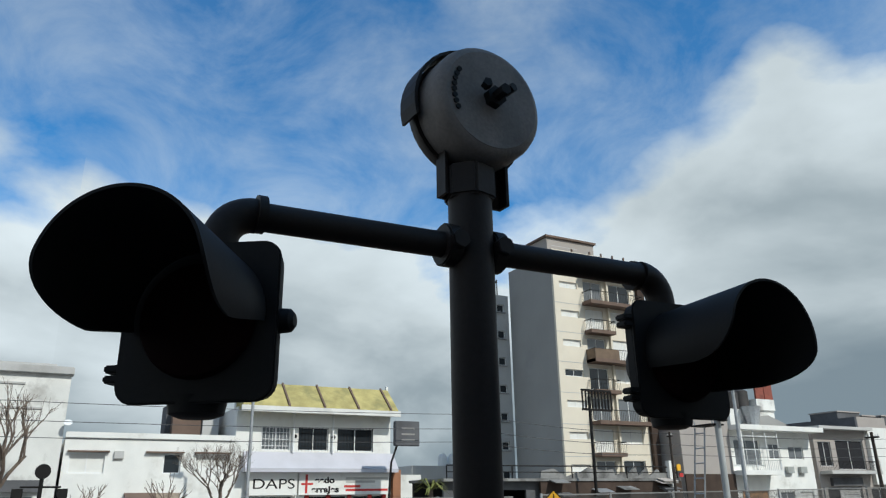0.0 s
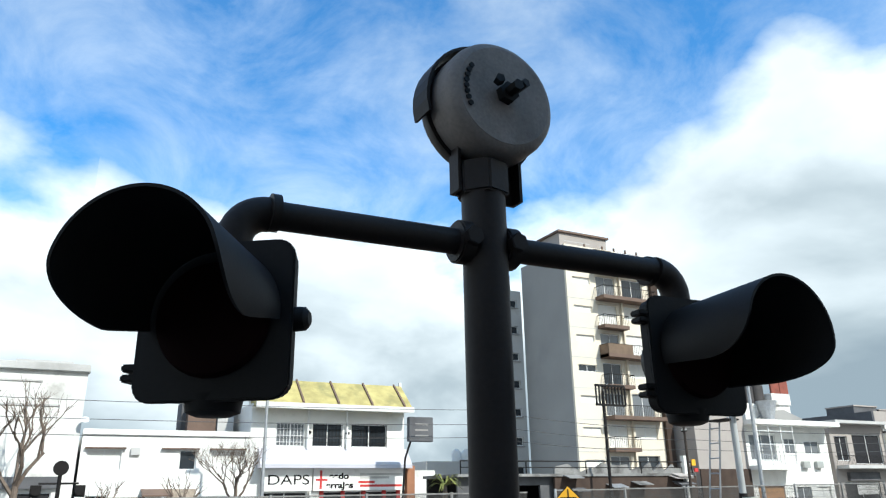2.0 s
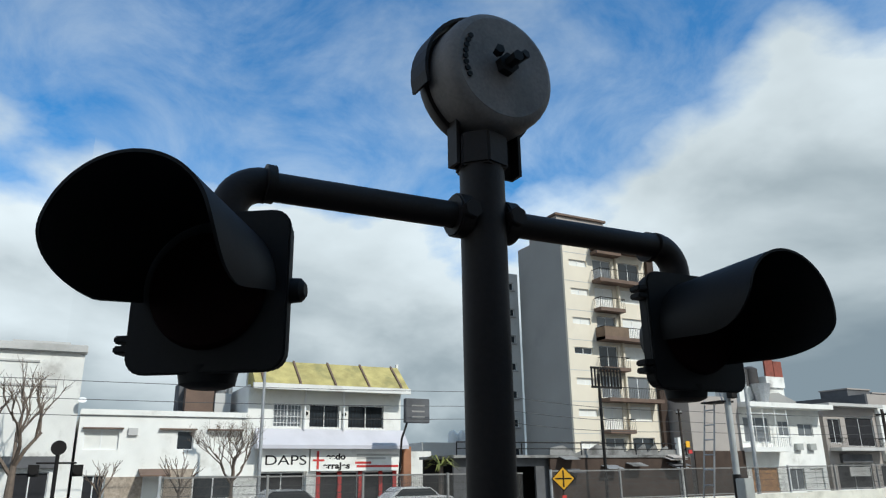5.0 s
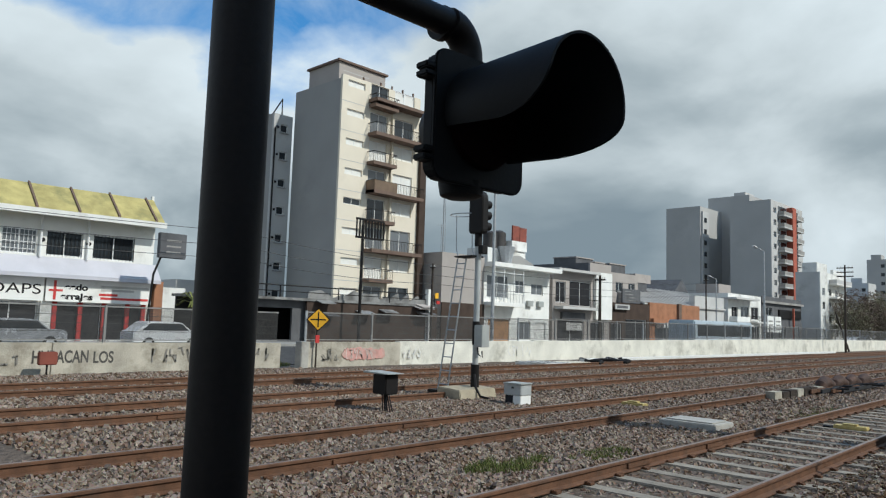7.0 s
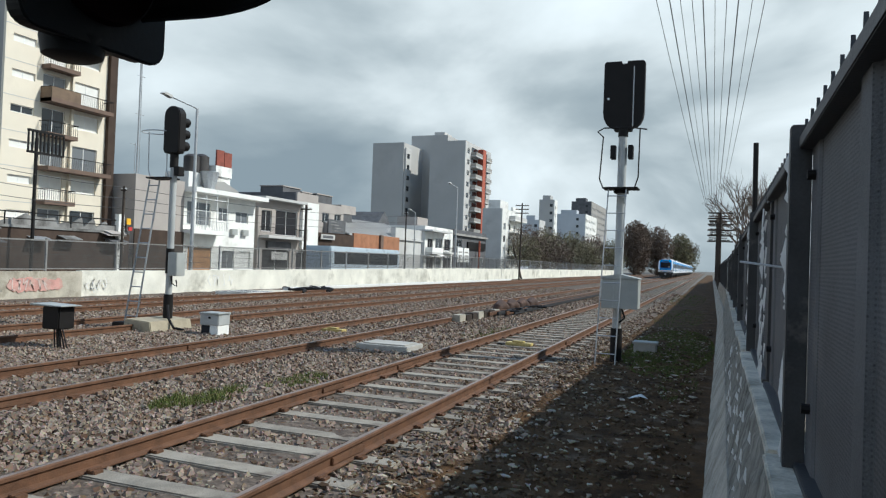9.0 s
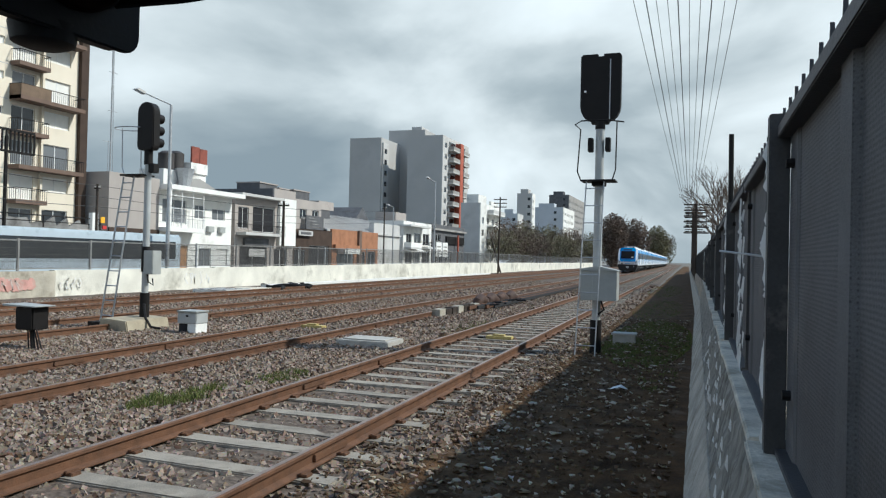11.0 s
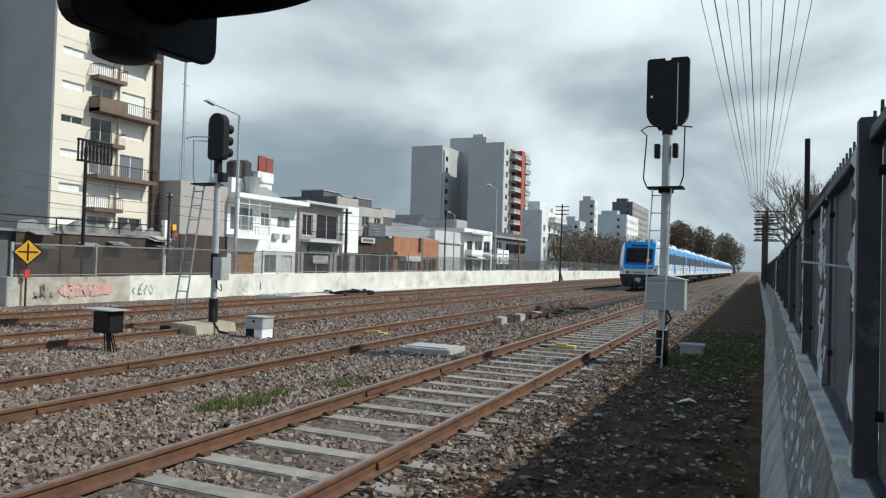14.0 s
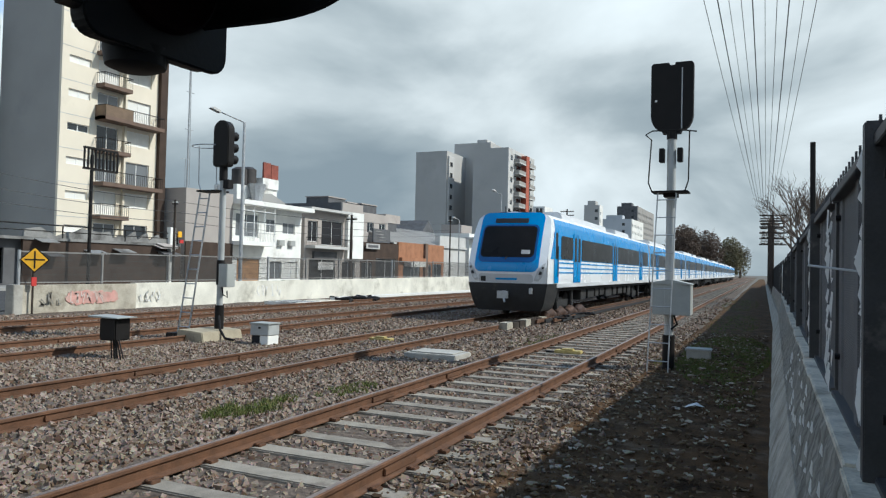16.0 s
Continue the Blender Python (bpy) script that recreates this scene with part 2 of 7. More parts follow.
WHITEDIRTY = mat("stained_white_wall", (0.74, 0.73, 0.69), 0.9, 0, 0.12, 0.6, 20, 0.2, (0.42, 0.40, 0.37), 0.58)
CREAM = mat("cream_facade", (0.74, 0.67, 0.55), 0.85, 0, 0.06, 0.4, 25, 0.1, (0.66, 0.59, 0.48), 0.62)
GREYWALL = mat("grey_render", (0.34, 0.33, 0.312), 0.9, 0, 0.1, 0.25, 18, 0.15, (0.29, 0.285, 0.275), 0.6)
GREYLITE = mat("pale_grey_render", (0.52, 0.51, 0.49), 0.9, 0, 0.12, 0.3, 18, 0.15, (0.36, 0.35, 0.33), 0.6)
TAUPE = mat("taupe_render", (0.40, 0.36, 0.33), 0.9, 0, 0.12, 0.3, 18, 0.15, (0.28, 0.25, 0.23), 0.62)
# Tank colour taken down to near-black to hold the shade on them.
TANKDARK = mat("shade_dark_tank", (0.045, 0.04, 0.038), 0.7, 0, 0.3, 2, 20, 0.1)
SLATBROWN = mat("weathered_brown_slats", (0.17, 0.115, 0.075), 0.8, 0, 0.3, 2, 30, 0.2)
YARDGREY = mat("patchy_yard_render", (0.25, 0.245, 0.235), 0.9, 0, 0.35, 0.9, 14, 0.3, (0.10, 0.095, 0.09), 0.52)
BROWN = mat("brown_balcony", (0.145, 0.095, 0.07), 0.8, 0, 0.25, 1, 25, 0.1)
TERRA = mat("terracotta_paint", (0.38, 0.095, 0.055), 0.8, 0, 0.2, 1, 30, 0.15)
ORANGE = mat("orange_brick_paint", (0.34, 0.165, 0.095), 0.85, 0, 0.25, 1, 30, 0.2)
OLIVE = mat("mossy_roof_sheet", (0.42, 0.36, 0.15), 0.85, 0, 0.3, 1.2, 20, 0.3, (0.26, 0.24, 0.11), 0.56)
LILAC = mat("grey_awning", (0.52, 0.51, 0.55), 0.8, 0, 0.1, 0.7, 20, 0.1)
# Near-black that stands for shade in unlit places.
DARK = mat("unlit_shade_black", (0.03, 0.03, 0.033), 0.9, 0, 0.2, 2, 20, 0)
DARKROOF = mat("dark_roofing", (0.12, 0.12, 0.125), 0.85, 0, 0.3, 0.8, 25, 0.3)
STONECLAD = mat("stone_cladding", (0.36, 0.30, 0.24), 0.9, 0, 0.4, 6, 30, 0.6)
WOODDOOR = mat("wooden_gate", (0.36, 0.19, 0.085), 0.7, 0, 0.3, 3, 40, 0.2)
WHITEMETAL = mat("white_metal", (0.78, 0.78, 0.77), 0.5, 0.1, 0.08, 2, 40, 0.05)
RED = mat("red_paint", (0.50, 0.035, 0.03), 0.6, 0, 0.2, 2, 40, 0.05)
RUSTRED = mat("rust_red_tank", (0.23, 0.06, 0.038), 0.75, 0, 0.3, 2, 40, 0.2)
YELLOW = mat("yellow_sign_paint", (0.80, 0.42, 0.02), 0.55, 0, 0.12, 4, 60, 0.05)
YELBOX = mat("yellow_box_paint", (0.45, 0.35, 0.13), 0.6, 0, 0.25, 8, 80, 0.1, (0.35, 0.25, 0.1), 0.64)
BLIND = mat("white_shutter", (0.74, 0.73, 0.69), 0.7, 0, 0.06, 2, 40, 0.05)
GLASS = glass_mat("window_glass", (0.025, 0.03, 0.035))
GLASSMID = glass_mat("curtained_glass", (0.16, 0.17, 0.18), 0.12)
WOODPOLE = mat("dark_timber_pole", (0.06, 0.048, 0.04), 0.9, 0, 0.35, 5, 40, 0.3)
WIRE = mat("cable_black", (0.05, 0.05, 0.052), 0.6, 0, 0.1, 1, 10, 0)
BARK = mat("bare_branch_bark", (0.16, 0.125, 0.10), 0.9, 0, 0.3, 5, 40, 0.3)
LEAFBROWN = mat("russet_winter_leaves", (0.165, 0.125, 0.10), 0.85, 0, 0.5, 0.5, 6, 0)
# Dull green, lightened to paint distance haze into the crowns.
LEAFGREEN = mat("hazed_green_leaves", (0.19, 0.175, 0.11), 0.85, 0, 0.5, 0.5, 6, 0)
PALM = mat("palm_leaves", (0.16, 0.17, 0.04), 0.8, 0, 0.3, 2, 20, 0)
T_WHITE = mat("train_white", (0.80, 0.81, 0.82), 0.28, 0, 0.04, 0.6, 30, 0.0)
T_BLUE = mat("train_blue", (0.0, 0.25, 0.60), 0.26, 0, 0.06, 0.6, 30, 0.0)
T_NAVY = mat("train_dark_blue", (0.0, 0.08, 0.27), 0.3, 0, 0.06, 0.6, 30, 0.0)
T_DARK = mat("train_underframe", (0.025, 0.025, 0.026), 0.75, 0.1, 0.4, 3, 40, 0.2, (0.07, 0.06, 0.05), 0.6)
T_GLASS = mat("train_tinted_glass", (0.016, 0.014, 0.013), 0.3, 0, 0.3, 1.2, 20, 0.0, spec=0.12)
T_GREY = mat("train_roof_grey", (0.55, 0.56, 0.57), 0.6, 0, 0.1, 1, 30, 0.05)
T_LAMP = glass_mat("lamp_glass", (0.6, 0.62, 0.64), 0.12)
CAR_SILVER = mat("silver_car_paint", (0.5, 0.51, 0.53), 0.25, 0.4, 0.04, 2, 30, 0)
CAR_WHITE = mat("white_car_paint", (0.75, 0.75, 0.75), 0.25, 0, 0.04, 2, 30, 0)
CAR_BLUE = mat("blue_coach_paint", (0.46, 0.53, 0.58), 0.3, 0, 0.1, 2, 30, 0)
RUBBER = mat("tyre_rubber", (0.03, 0.03, 0.03), 0.9, 0, 0.2, 5, 40, 0)
GRAF_PINK = mat("faded_pink_spray", (0.56, 0.31, 0.27), 0.9, 0, 0.25, 3, 20, 0, (0.46, 0.39, 0.33), 0.54)
GRAF_BLACK = mat("faded_black_spray", (0.24, 0.225, 0.20), 0.9, 0, 0.3, 3, 20, 0)
SPRAYDARK = mat("dark_grey_spray", (0.09, 0.085, 0.078), 0.9, 0, 0.4, 4, 20, 0)
GRAF_WHITE = mat("white_spray", (0.72, 0.71, 0.68), 0.9, 0, 0.1, 3, 20, 0)
GRAF_PALE = mat("pale_pink_spray", (0.60, 0.49, 0.44), 0.9, 0, 0.15, 3, 20, 0)
GRAF_TEAL = mat("teal_spray", (0.13, 0.42, 0.38), 0.9, 0, 0.2, 3, 20, 0)


# ---- mesh helpers ----
class Shape:
    """Collects vertices and faces for one mesh."""

    def __init__(self):
        self.v, self.f = [], []

    def add(self, vs, fs):
        o = len(self.v)
        self.v += [tuple(p) for p in vs]
        self.f += [tuple(o + i for i in f) for f in fs]
        return self

    def box(self, x0, x1, y0, y1, z0, z1):
        vs = [(x, y, z) for z in (z0, z1) for x, y in ((x0, y0), (x1, y0), (x1, y1), (x0, y1))]
        return self.add(vs, [(3, 2, 1, 0), (4, 5, 6, 7), (0, 1, 5, 4), (1, 2, 6, 5), (2, 3, 7, 6), (3, 0, 4, 7)])

    def tube(self, pts, r, n=8, caps=True):
        """A round bar along points; r is one radius or one a point."""
        pts = [Vector(p) for p in pts]
        rs = r if isinstance(r, (list, tuple)) else [r] * len(pts)
        vs, fs = [], []
        side = None
        for i, p in enumerate(pts):
            d = (pts[min(i + 1, len(pts) - 1)] - pts[max(i - 1, 0)]).normalized()
            if side is None:
                side = d.orthogonal().normalized()
            else:
                side = (side - d * side.dot(d)).normalized()
            up = d.cross(side)
            vs += [p + (side * math.cos(a) + up * math.sin(a)) * rs[i] for a in (2 * math.pi * k / n for k in range(n))]
        for i in range(len(pts) - 1):
            fs += [(i * n + k, i * n + (k + 1) % n, (i + 1) * n + (k + 1) % n, (i + 1) * n + k) for k in range(n)]
        if caps:
            fs += [tuple(reversed(range(n))), tuple((len(pts) - 1) * n + k for k in range(n))]
        return self.add(vs, fs)

    def prism(self, outline, axis, a, b):
        """An outline of two coordinates, pulled along an axis from a to b."""
        n = len(outline)
        put = {"x": lambda p, t: (t, p[0], p[1]), "y": lambda p, t: (p[0], t, p[1]), "z": lambda p, t: (p[0], p[1], t)}[axis]
        vs = [put(p, a) for p in outline] + [put(p, b) for p in outline]
        fs = [(i, (i + 1) % n, n + (i + 1) % n, n + i) for i in range(n)] + [tuple(reversed(range(n))), tuple(range(n, 2 * n))]
        return self.add(vs, fs)

    def turned(self, m):
        self.v = [tuple(m @ Vector(p)) for p in self.v]
        return self

    def mesh(self, name, material, bevel=0.0, smooth=False):
        me = bpy.data.meshes.new(name)
        me.from_pydata(self.v, [], self.f)
        bm = bmesh.new()
        bm.from_mesh(me)
        if len(bm.faces) < 4000:
            bmesh.ops.recalc_face_normals(bm, faces=bm.faces)
        if bevel:
            bmesh.ops.bevel(bm, geom=list(bm.edges), offset=bevel, segments=2, affect="EDGES", clamp_overlap=True)
        bm.to_mesh(me)
        bm.free()
        if smooth:
            me.polygons.foreach_set("use_smooth", [True] * len(me.polygons))
            me.set_sharp_from_angle(angle=radians(38))
        me.materials.append(material)
        return me


def part(name, shape, material, parent, label="", bevel=0.0, smooth=False):
    ob = new(name, shape.mesh(name, material, bevel, smooth) if isinstance(shape, Shape) else shape)
    ob.parent = parent
    return tagged(ob, label)


def thing(name, at, label, category, group="", kind="", turn=0):
    ob = new(name)
    ob.empty_display_size = 0.2
    ob.matrix_basis = pose(*at, 0, 0, turn)
    return tagged(ob, label, category, group, kind)


def solid(name, shape, material, label, category, kind="", bevel=0.0, smooth=False, at=(0, 0, 0), group=""):
    ob = new(name, shape.mesh(name, material, bevel, smooth))
    ob.location = at
    return tagged(ob, label, category, group, kind)


def rbox(x0, x1, y0, y1, z0, z1):
    return Shape().box(x0, x1, y0, y1, z0, z1)


def circle(r, n, cx=0, cy=0, a0=0, a1=360):
    k = n if a1 - a0 >= 360 else n + 1
    return [(cx + r * math.cos(radians(a0 + (a1 - a0) * i / n)), cy + r * math.sin(radians(a0 + (a1 - a0) * i / n))) for i in range(k)]


def rounded(w, h, r, n=5, cx=0, cy=0):
    pts = []
    for sx, sy, a in ((1, 1, 0), (-1, 1, 90), (-1, -1, 180), (1, -1, 270)):
        pts += circle(r, n, cx + sx * (w / 2 - r), cy + sy * (h / 2 - r), a, a + 90)
    return pts


def bend(y):
    """The tracks bear slightly to the left of the fence line."""
    return -0.0165 * (y - 9.0)


def veer(y):
    """The fence line is straight for thirty metres and then follows the tracks."""
    return -0.012 * max(0.0, y - 30.0)


def along(y0, y1, near=4.0, far=12.0):
    ys = [y0]
    while ys[-1] < y1:
        ys.append(min(y1, ys[-1] + (near if ys[-1] < 60 else far)))
    return ys


def swept(profile, ys, x=0.0, closed=True, course=bend):
    """A profile of x and z carried along the line."""
    s, n = Shape(), len(profile)
    vs = [(x + course(y) + px, y, pz) for y in ys for px, pz in profile]
    fs = []
    for i in range(len(ys) - 1):
        for k in range(n if closed else n - 1):
            a, b = i * n + k, i * n + (k + 1) % n
            fs.append((a, b, b + n, a + n))
    if closed:
        fs += [tuple(reversed(range(n))), tuple((len(ys) - 1) * n + k for k in range(n))]
    return s.add(vs, fs)


# ---- ground ----
ground = solid("ground", Shape().add([(-3000, -3000, -0.06), (3000, -3000, -0.06), (3000, 3000, -0.06), (-3000, 3000, -0.06)], [(0, 1, 2, 3)]), EARTH,
               "flat dusty town ground reaching to the horizon", "ground", "structure")


def relief_sheet(name, x0, x1, ys, step, material, label, height, z0, course=bend):
    s, xs = Shape(), [x0 + (x1 - x0) * i / max(1, round((x1 - x0) / step)) for i in range(max(1, round((x1 - x0) / step)) + 1)]
    vs = [(x + course(y), y, z0(x) + height * noise.noise(Vector((x * 1.7, y * 1.7, 0))) + height * 0.6 * noise.noise(Vector((x * 6, y * 6, 3)))) for y in ys for x in xs]
    n = len(xs)
    fs = [(i * n + k, i * n + k + 1, (i + 1) * n + k + 1, (i + 1) * n + k) for i in range(len(ys) - 1) for k in range(n - 1)]
    return solid(name, s.add(vs, fs), material, label, "ground", "structure", smooth=True)


def graded(y0, y1):
    ys, y = [], y0
    while y < y1:
        ys.append(y)
        y += 0.12 + max(0, y - 8) * 0.03
    return ys + [y1]


def bed_height(x):
    """Ballast lies nearly level with the sleepers and drops at the edges."""
    return 0.0 if x < -2.0 else -0.02


relief_sheet("ballast_bed", -22.9, -1.6, graded(2.9, 640), 0.22, BALLAST, "grey-brown crushed stone track bed with rusty stains", 0.030, bed_height)
relief_sheet("verge", -2.05, 0.45, graded(2.9, 380), 0.12, DIRT, "dark bare soil verge with stones beside the wall", 0.035, lambda x: 0.012 if x > -1.9 else -0.06, veer)
road = solid("road", rbox(-58, 40, -9, 2.9, -0.05, 0.10), ASPHALT, "worn grey asphalt level crossing road over the tracks", "road", "structure")
street = solid("street", rbox(-40.5, -25.0, 2.9, 420, -0.05, -0.02), ASPHALT, "grey asphalt street behind the boundary fence", "road", "structure")
pavement = solid("pavement", rbox(-44.9, -40.5, 2.9, 420, -0.05, 0.12), PAVE, "pale concrete pavement before the shops", "pavement", "structure")
pavement_2 = solid("pavement", rbox(-44.9, -40.5, -60, -9, -0.05, 0.12), PAVE, "pale concrete pavement before the shops", "pavement", "structure")
lines = Shape()
for y in (2.3, -0.4):
    lines.box(-40, -25.5, y - 0.08, y + 0.08, 0.101, 0.106)
solid("road_marking", lines, GRAF_WHITE, "worn white road marking lines", "marking", "structure")
kerbs = thing("kerb", (0, 0, 0), "grey concrete kerb along the street", "kerb", kind="structure")
part("kerb_stone", swept([(-0.1, -0.05), (0.1, -0.05), (0.1, 0.13), (-0.1, 0.13)], [3, 420], -40.5), CONCRETE, kerbs)

# ---- tracks ----
RAILPROFILE = [(-0.07, 0.0), (0.07, 0.0), (0.07, 0.012), (0.012, 0.03), (0.012, 0.105), (0.034, 0.115), (0.034, 0.142), (0.026, 0.15), (-0.026, 0.15), (-0.034, 0.142), (-0.034, 0.115), (-0.012, 0.105), (-0.012, 0.03), (-0.07, 0.012)]
TRACKS = [(-3.56, "nearest"), (-7.88, "second"), (-12.85, "third"), (-17.6, "fourth")]
RAIL_Z = 0.03
SLEEPER_Y0, SLEEPER_STEP = 5.6, 0.71


def build_sleeper():
    s = Shape()
    prof = [(-1.3, -0.10), (1.3, -0.10), (1.3, 0.035), (0.55, 0.026), (-0.55, 0.026), (-1.3, 0.035)]
    s.prism(prof, "y", -0.115, 0.115)
    return s.mesh("sleeper", SLEEPER, bevel=0.012)


def build_track(i, x):
    t = thing("railway_track", (x, 0, 0), "broad-gauge track with rusty rails on weathered sleepers in stone ballast", "railway track", "railway tracks", "structure")
    ys = along(-9, 640 if i < 2 else 210)
    for side in (-1, 1):
        r = part("rail", swept(RAILPROFILE, ys, side * 0.8725), RAIL, t, "rust-brown steel rail")
        r.location = (0, 0, RAIL_Z)
        h = part("rail_head", swept([(-0.022, 0.1495), (0.022, 0.1495), (0.022, 0.1525), (-0.022, 0.1525)], ys, side * 0.8725), RAILTOP if i in (0, 1) else RAIL, t, "worn running surface")
        h.location = (0, 0, RAIL_Z)
    me = build_sleeper()
    rnd = random.Random(11 + i)
    n, y = 0, SLEEPER_Y0 - 2 * SLEEPER_STEP
    pieces = Shape()
    while y < 150:
        if n < (150 if i == 0 else 70):
            ob = part("sleeper", me, None, t)
            ob.location, ob.rotation_euler = (bend(y) + rnd.uniform(-0.03, 0.03), y, rnd.uniform(-0.012, 0.004) - (0.0 if i == 0 else 0.045)), (0, rnd.uniform(-0.004, 0.004), rnd.uniform(-0.02, 0.02))
        else:
            pieces.box(bend(y) - 1.3, bend(y) + 1.3, y - 0.115, y + 0.115, -0.1, 0.015 if i == 0 else -0.03)
        n += 1
        y += SLEEPER_STEP
    if pieces.v:
        tagged(part("far_sleepers", pieces, SLEEPER, t), kind="stuff")
    # rail clips
    clip = Shape().box(-0.05, 0.05, -0.05, 0.05, 0, 0.035).box(-0.02, 0.02, -0.07, 0.07, 0.03, 0.05).mesh("rail_clip", RAIL, bevel=0.006)
    if i < 2:
        y = SLEEPER_Y0 - 2 * SLEEPER_STEP
        for k in range(36):
            for sx in (-0.97, -0.775, 0.775, 0.97):
                ob = part("rail_clip", clip, None, t)
                ob.location = (sx + bend(y), y, 0.02)
            y += SLEEPER_STEP
    # fishplates at rail joints
    for y, side in ((6.9, 1), (12.3, -1), (18.0, 1), (9.8, -1)):
        part("fishplate", rbox(bend(y) + side * 0.8725 - 0.045, bend(y) + side * 0.8725 + 0.045, y - 0.3, y + 0.3, 0.06, 0.125), RAIL, t, "bolted rusty joint plate", bevel=0.006)
    return t


for i, (x, _) in enumerate(TRACKS):
    build_track(i, x)


def scatter_stones():
    """Loose crushed stones, dense near the crossing and thinner away from it."""
    rnd = np.random.default_rng(5)
    cube_v = np.array([(-1, -1, -1), (1, -1, -1), (1, 1, -1), (-1, 1, -1), (-.7, -.8, 1), (.8, -.6, .8), (.6, .8, 1), (-.8, .7, .7)], float)
    cube_f = np.array([(0, 2, 1), (0, 3, 2), (4, 5, 6), (4, 6, 7), (0, 1, 5), (0, 5, 4), (1, 2, 6), (1, 6, 5), (2, 3, 7), (2, 7, 6), (3, 0, 4), (3, 4, 7)])
    bands = ((3.0, 9, -9.5, -0.8, 26000, 0.026), (9, 17, -15.5, -0.9, 42000, 0.027), (17, 32, -21, -1.6, 35000, 0.033), (32, 60, -21, -1.5, 16000, 0.045), (4, 17, -22.3, -9.5, 22000, 0.03))
    rails = np.array([x + s * 0.8725 for x, _ in TRACKS for s in (-1, 1)])
    for y0, y1, x0, x1, n, r in bands:
        x, y = rnd.uniform(x0, x1, n), rnd.uniform(y0, y1, n)
        keep = np.min(np.abs(x[:, None] - rails[None]), axis=1) > 0.06
        tx = np.abs(x - TRACKS[0][0])
        off = np.abs((y - SLEEPER_Y0 + SLEEPER_STEP / 2) % SLEEPER_STEP - SLEEPER_STEP / 2)
        keep &= ~((tx < 1.28) & (off < 0.15))
        keep &= x < -2.0 + 0.14 * np.sin(y * 1.7) + 0.1 * np.sin(y * 4.3 + 1) + rnd.exponential(0.16, n)
        x, y = x[keep], y[keep]
        n = len(x)
        bx = np.array([bend(v) for v in y])
        size = rnd.uniform(0.55, 1.35, (n, 1, 1)) * r * rnd.uniform(0.7, 1.3, (n, 1, 3)) * np.array([1, 1, 0.75])
        q = rnd.normal(size=(n, 4)); q /= np.linalg.norm(q, axis=1, keepdims=True)
        w, a, b, c = q.T
        R = np.stack([1 - 2 * (b * b + c * c), 2 * (a * b - c * w), 2 * (a * c + b * w), 2 * (a * b + c * w), 1 - 2 * (a * a + c * c), 2 * (b * c - a * w), 2 * (a * c - b * w), 2 * (b * c + a * w), 1 - 2 * (a * a + b * b)], -1).reshape(n, 3, 3)
        v = np.einsum("nij,nkj->nki", R, cube_v[None] * size * rnd.uniform(0.75, 1.2, (n, 8, 1)))
        z = np.where(np.abs(x - TRACKS[0][0]) < 1.45, -0.022, 0.012) + rnd.uniform(-0.02, 0.02, n)
        v += np.stack([x + bx, y, z], -1)[:, None]
        f = (cube_f[None] + (np.arange(n) * 8)[:, None, None]).reshape(-1, 3)
        me = bpy.data.meshes.new("ballast_stones")
        me.from_pydata(v.reshape(-1, 3).tolist(), [], f.tolist())
        me.materials.append(STONE_ISLAND)
        tagged(new("ballast_stones", me), "loose angular grey and rust-tinted ballast stones", "ballast", kind="stuff")


def island_material(name, ramp, rough=0.9):
    m = bpy.data.materials.new(name)
    m.use_nodes = True
    nt = m.node_tree
    g, r, n, mx = nt.nodes.new("ShaderNodeNewGeometry"), nt.nodes.new("ShaderNodeValToRGB"), nt.nodes.new("ShaderNodeTexNoise"), nt.nodes.new("ShaderNodeMix")
    e = r.color_ramp.elements
    e[0].color, e[1].color = (*ramp[0], 1), (*ramp[-1], 1)
    for k, c in enumerate(ramp[1:-1]):
        e.new((k + 1) / (len(ramp) - 1)).color = (*c, 1)
    nt.links.new(g.outputs["Random Per Island"], r.inputs[0])
    n.inputs["Scale"].default_value = 45
    mx.data_type, mx.blend_type = "RGBA", "MULTIPLY"
    mx.inputs["Factor"].default_value = 0.6
    nt.links.new(g.outputs["Position"], n.inputs["Vector"])
    nt.links.new(r.outputs["Color"], mx.inputs["A"]); nt.links.new(n.outputs["Color"], mx.inputs["B"])
    b = nt.nodes["Principled BSDF"]
    nt.links.new(mx.outputs["Result"], b.inputs["Base Color"])
    b.inputs["Roughness"].default_value = rough
    b.inputs["Specular IOR Level"].default_value = 0.12
    return m


STONE_ISLAND = island_material("mixed_stone", ((0.12, 0.075, 0.048), (0.27, 0.19, 0.142), (0.37, 0.29, 0.23), (0.22, 0.172, 0.138), (0.47, 0.39, 0.315), (0.21, 0.125, 0.078)))
LEAFLITTER = island_material("mixed_litter", ((0.06, 0.036, 0.02), (0.12, 0.08, 0.05), (0.24, 0.165, 0.10), (0.10, 0.058, 0.03), (0.36, 0.28, 0.19), (0.66, 0.58, 0.47)))
GRASS_ISLAND = island_material("mixed_grass", ((0.09, 0.12, 0.035), (0.17, 0.21, 0.06), (0.27, 0.27, 0.11), (0.12, 0.155, 0.04)))
scatter_stones()


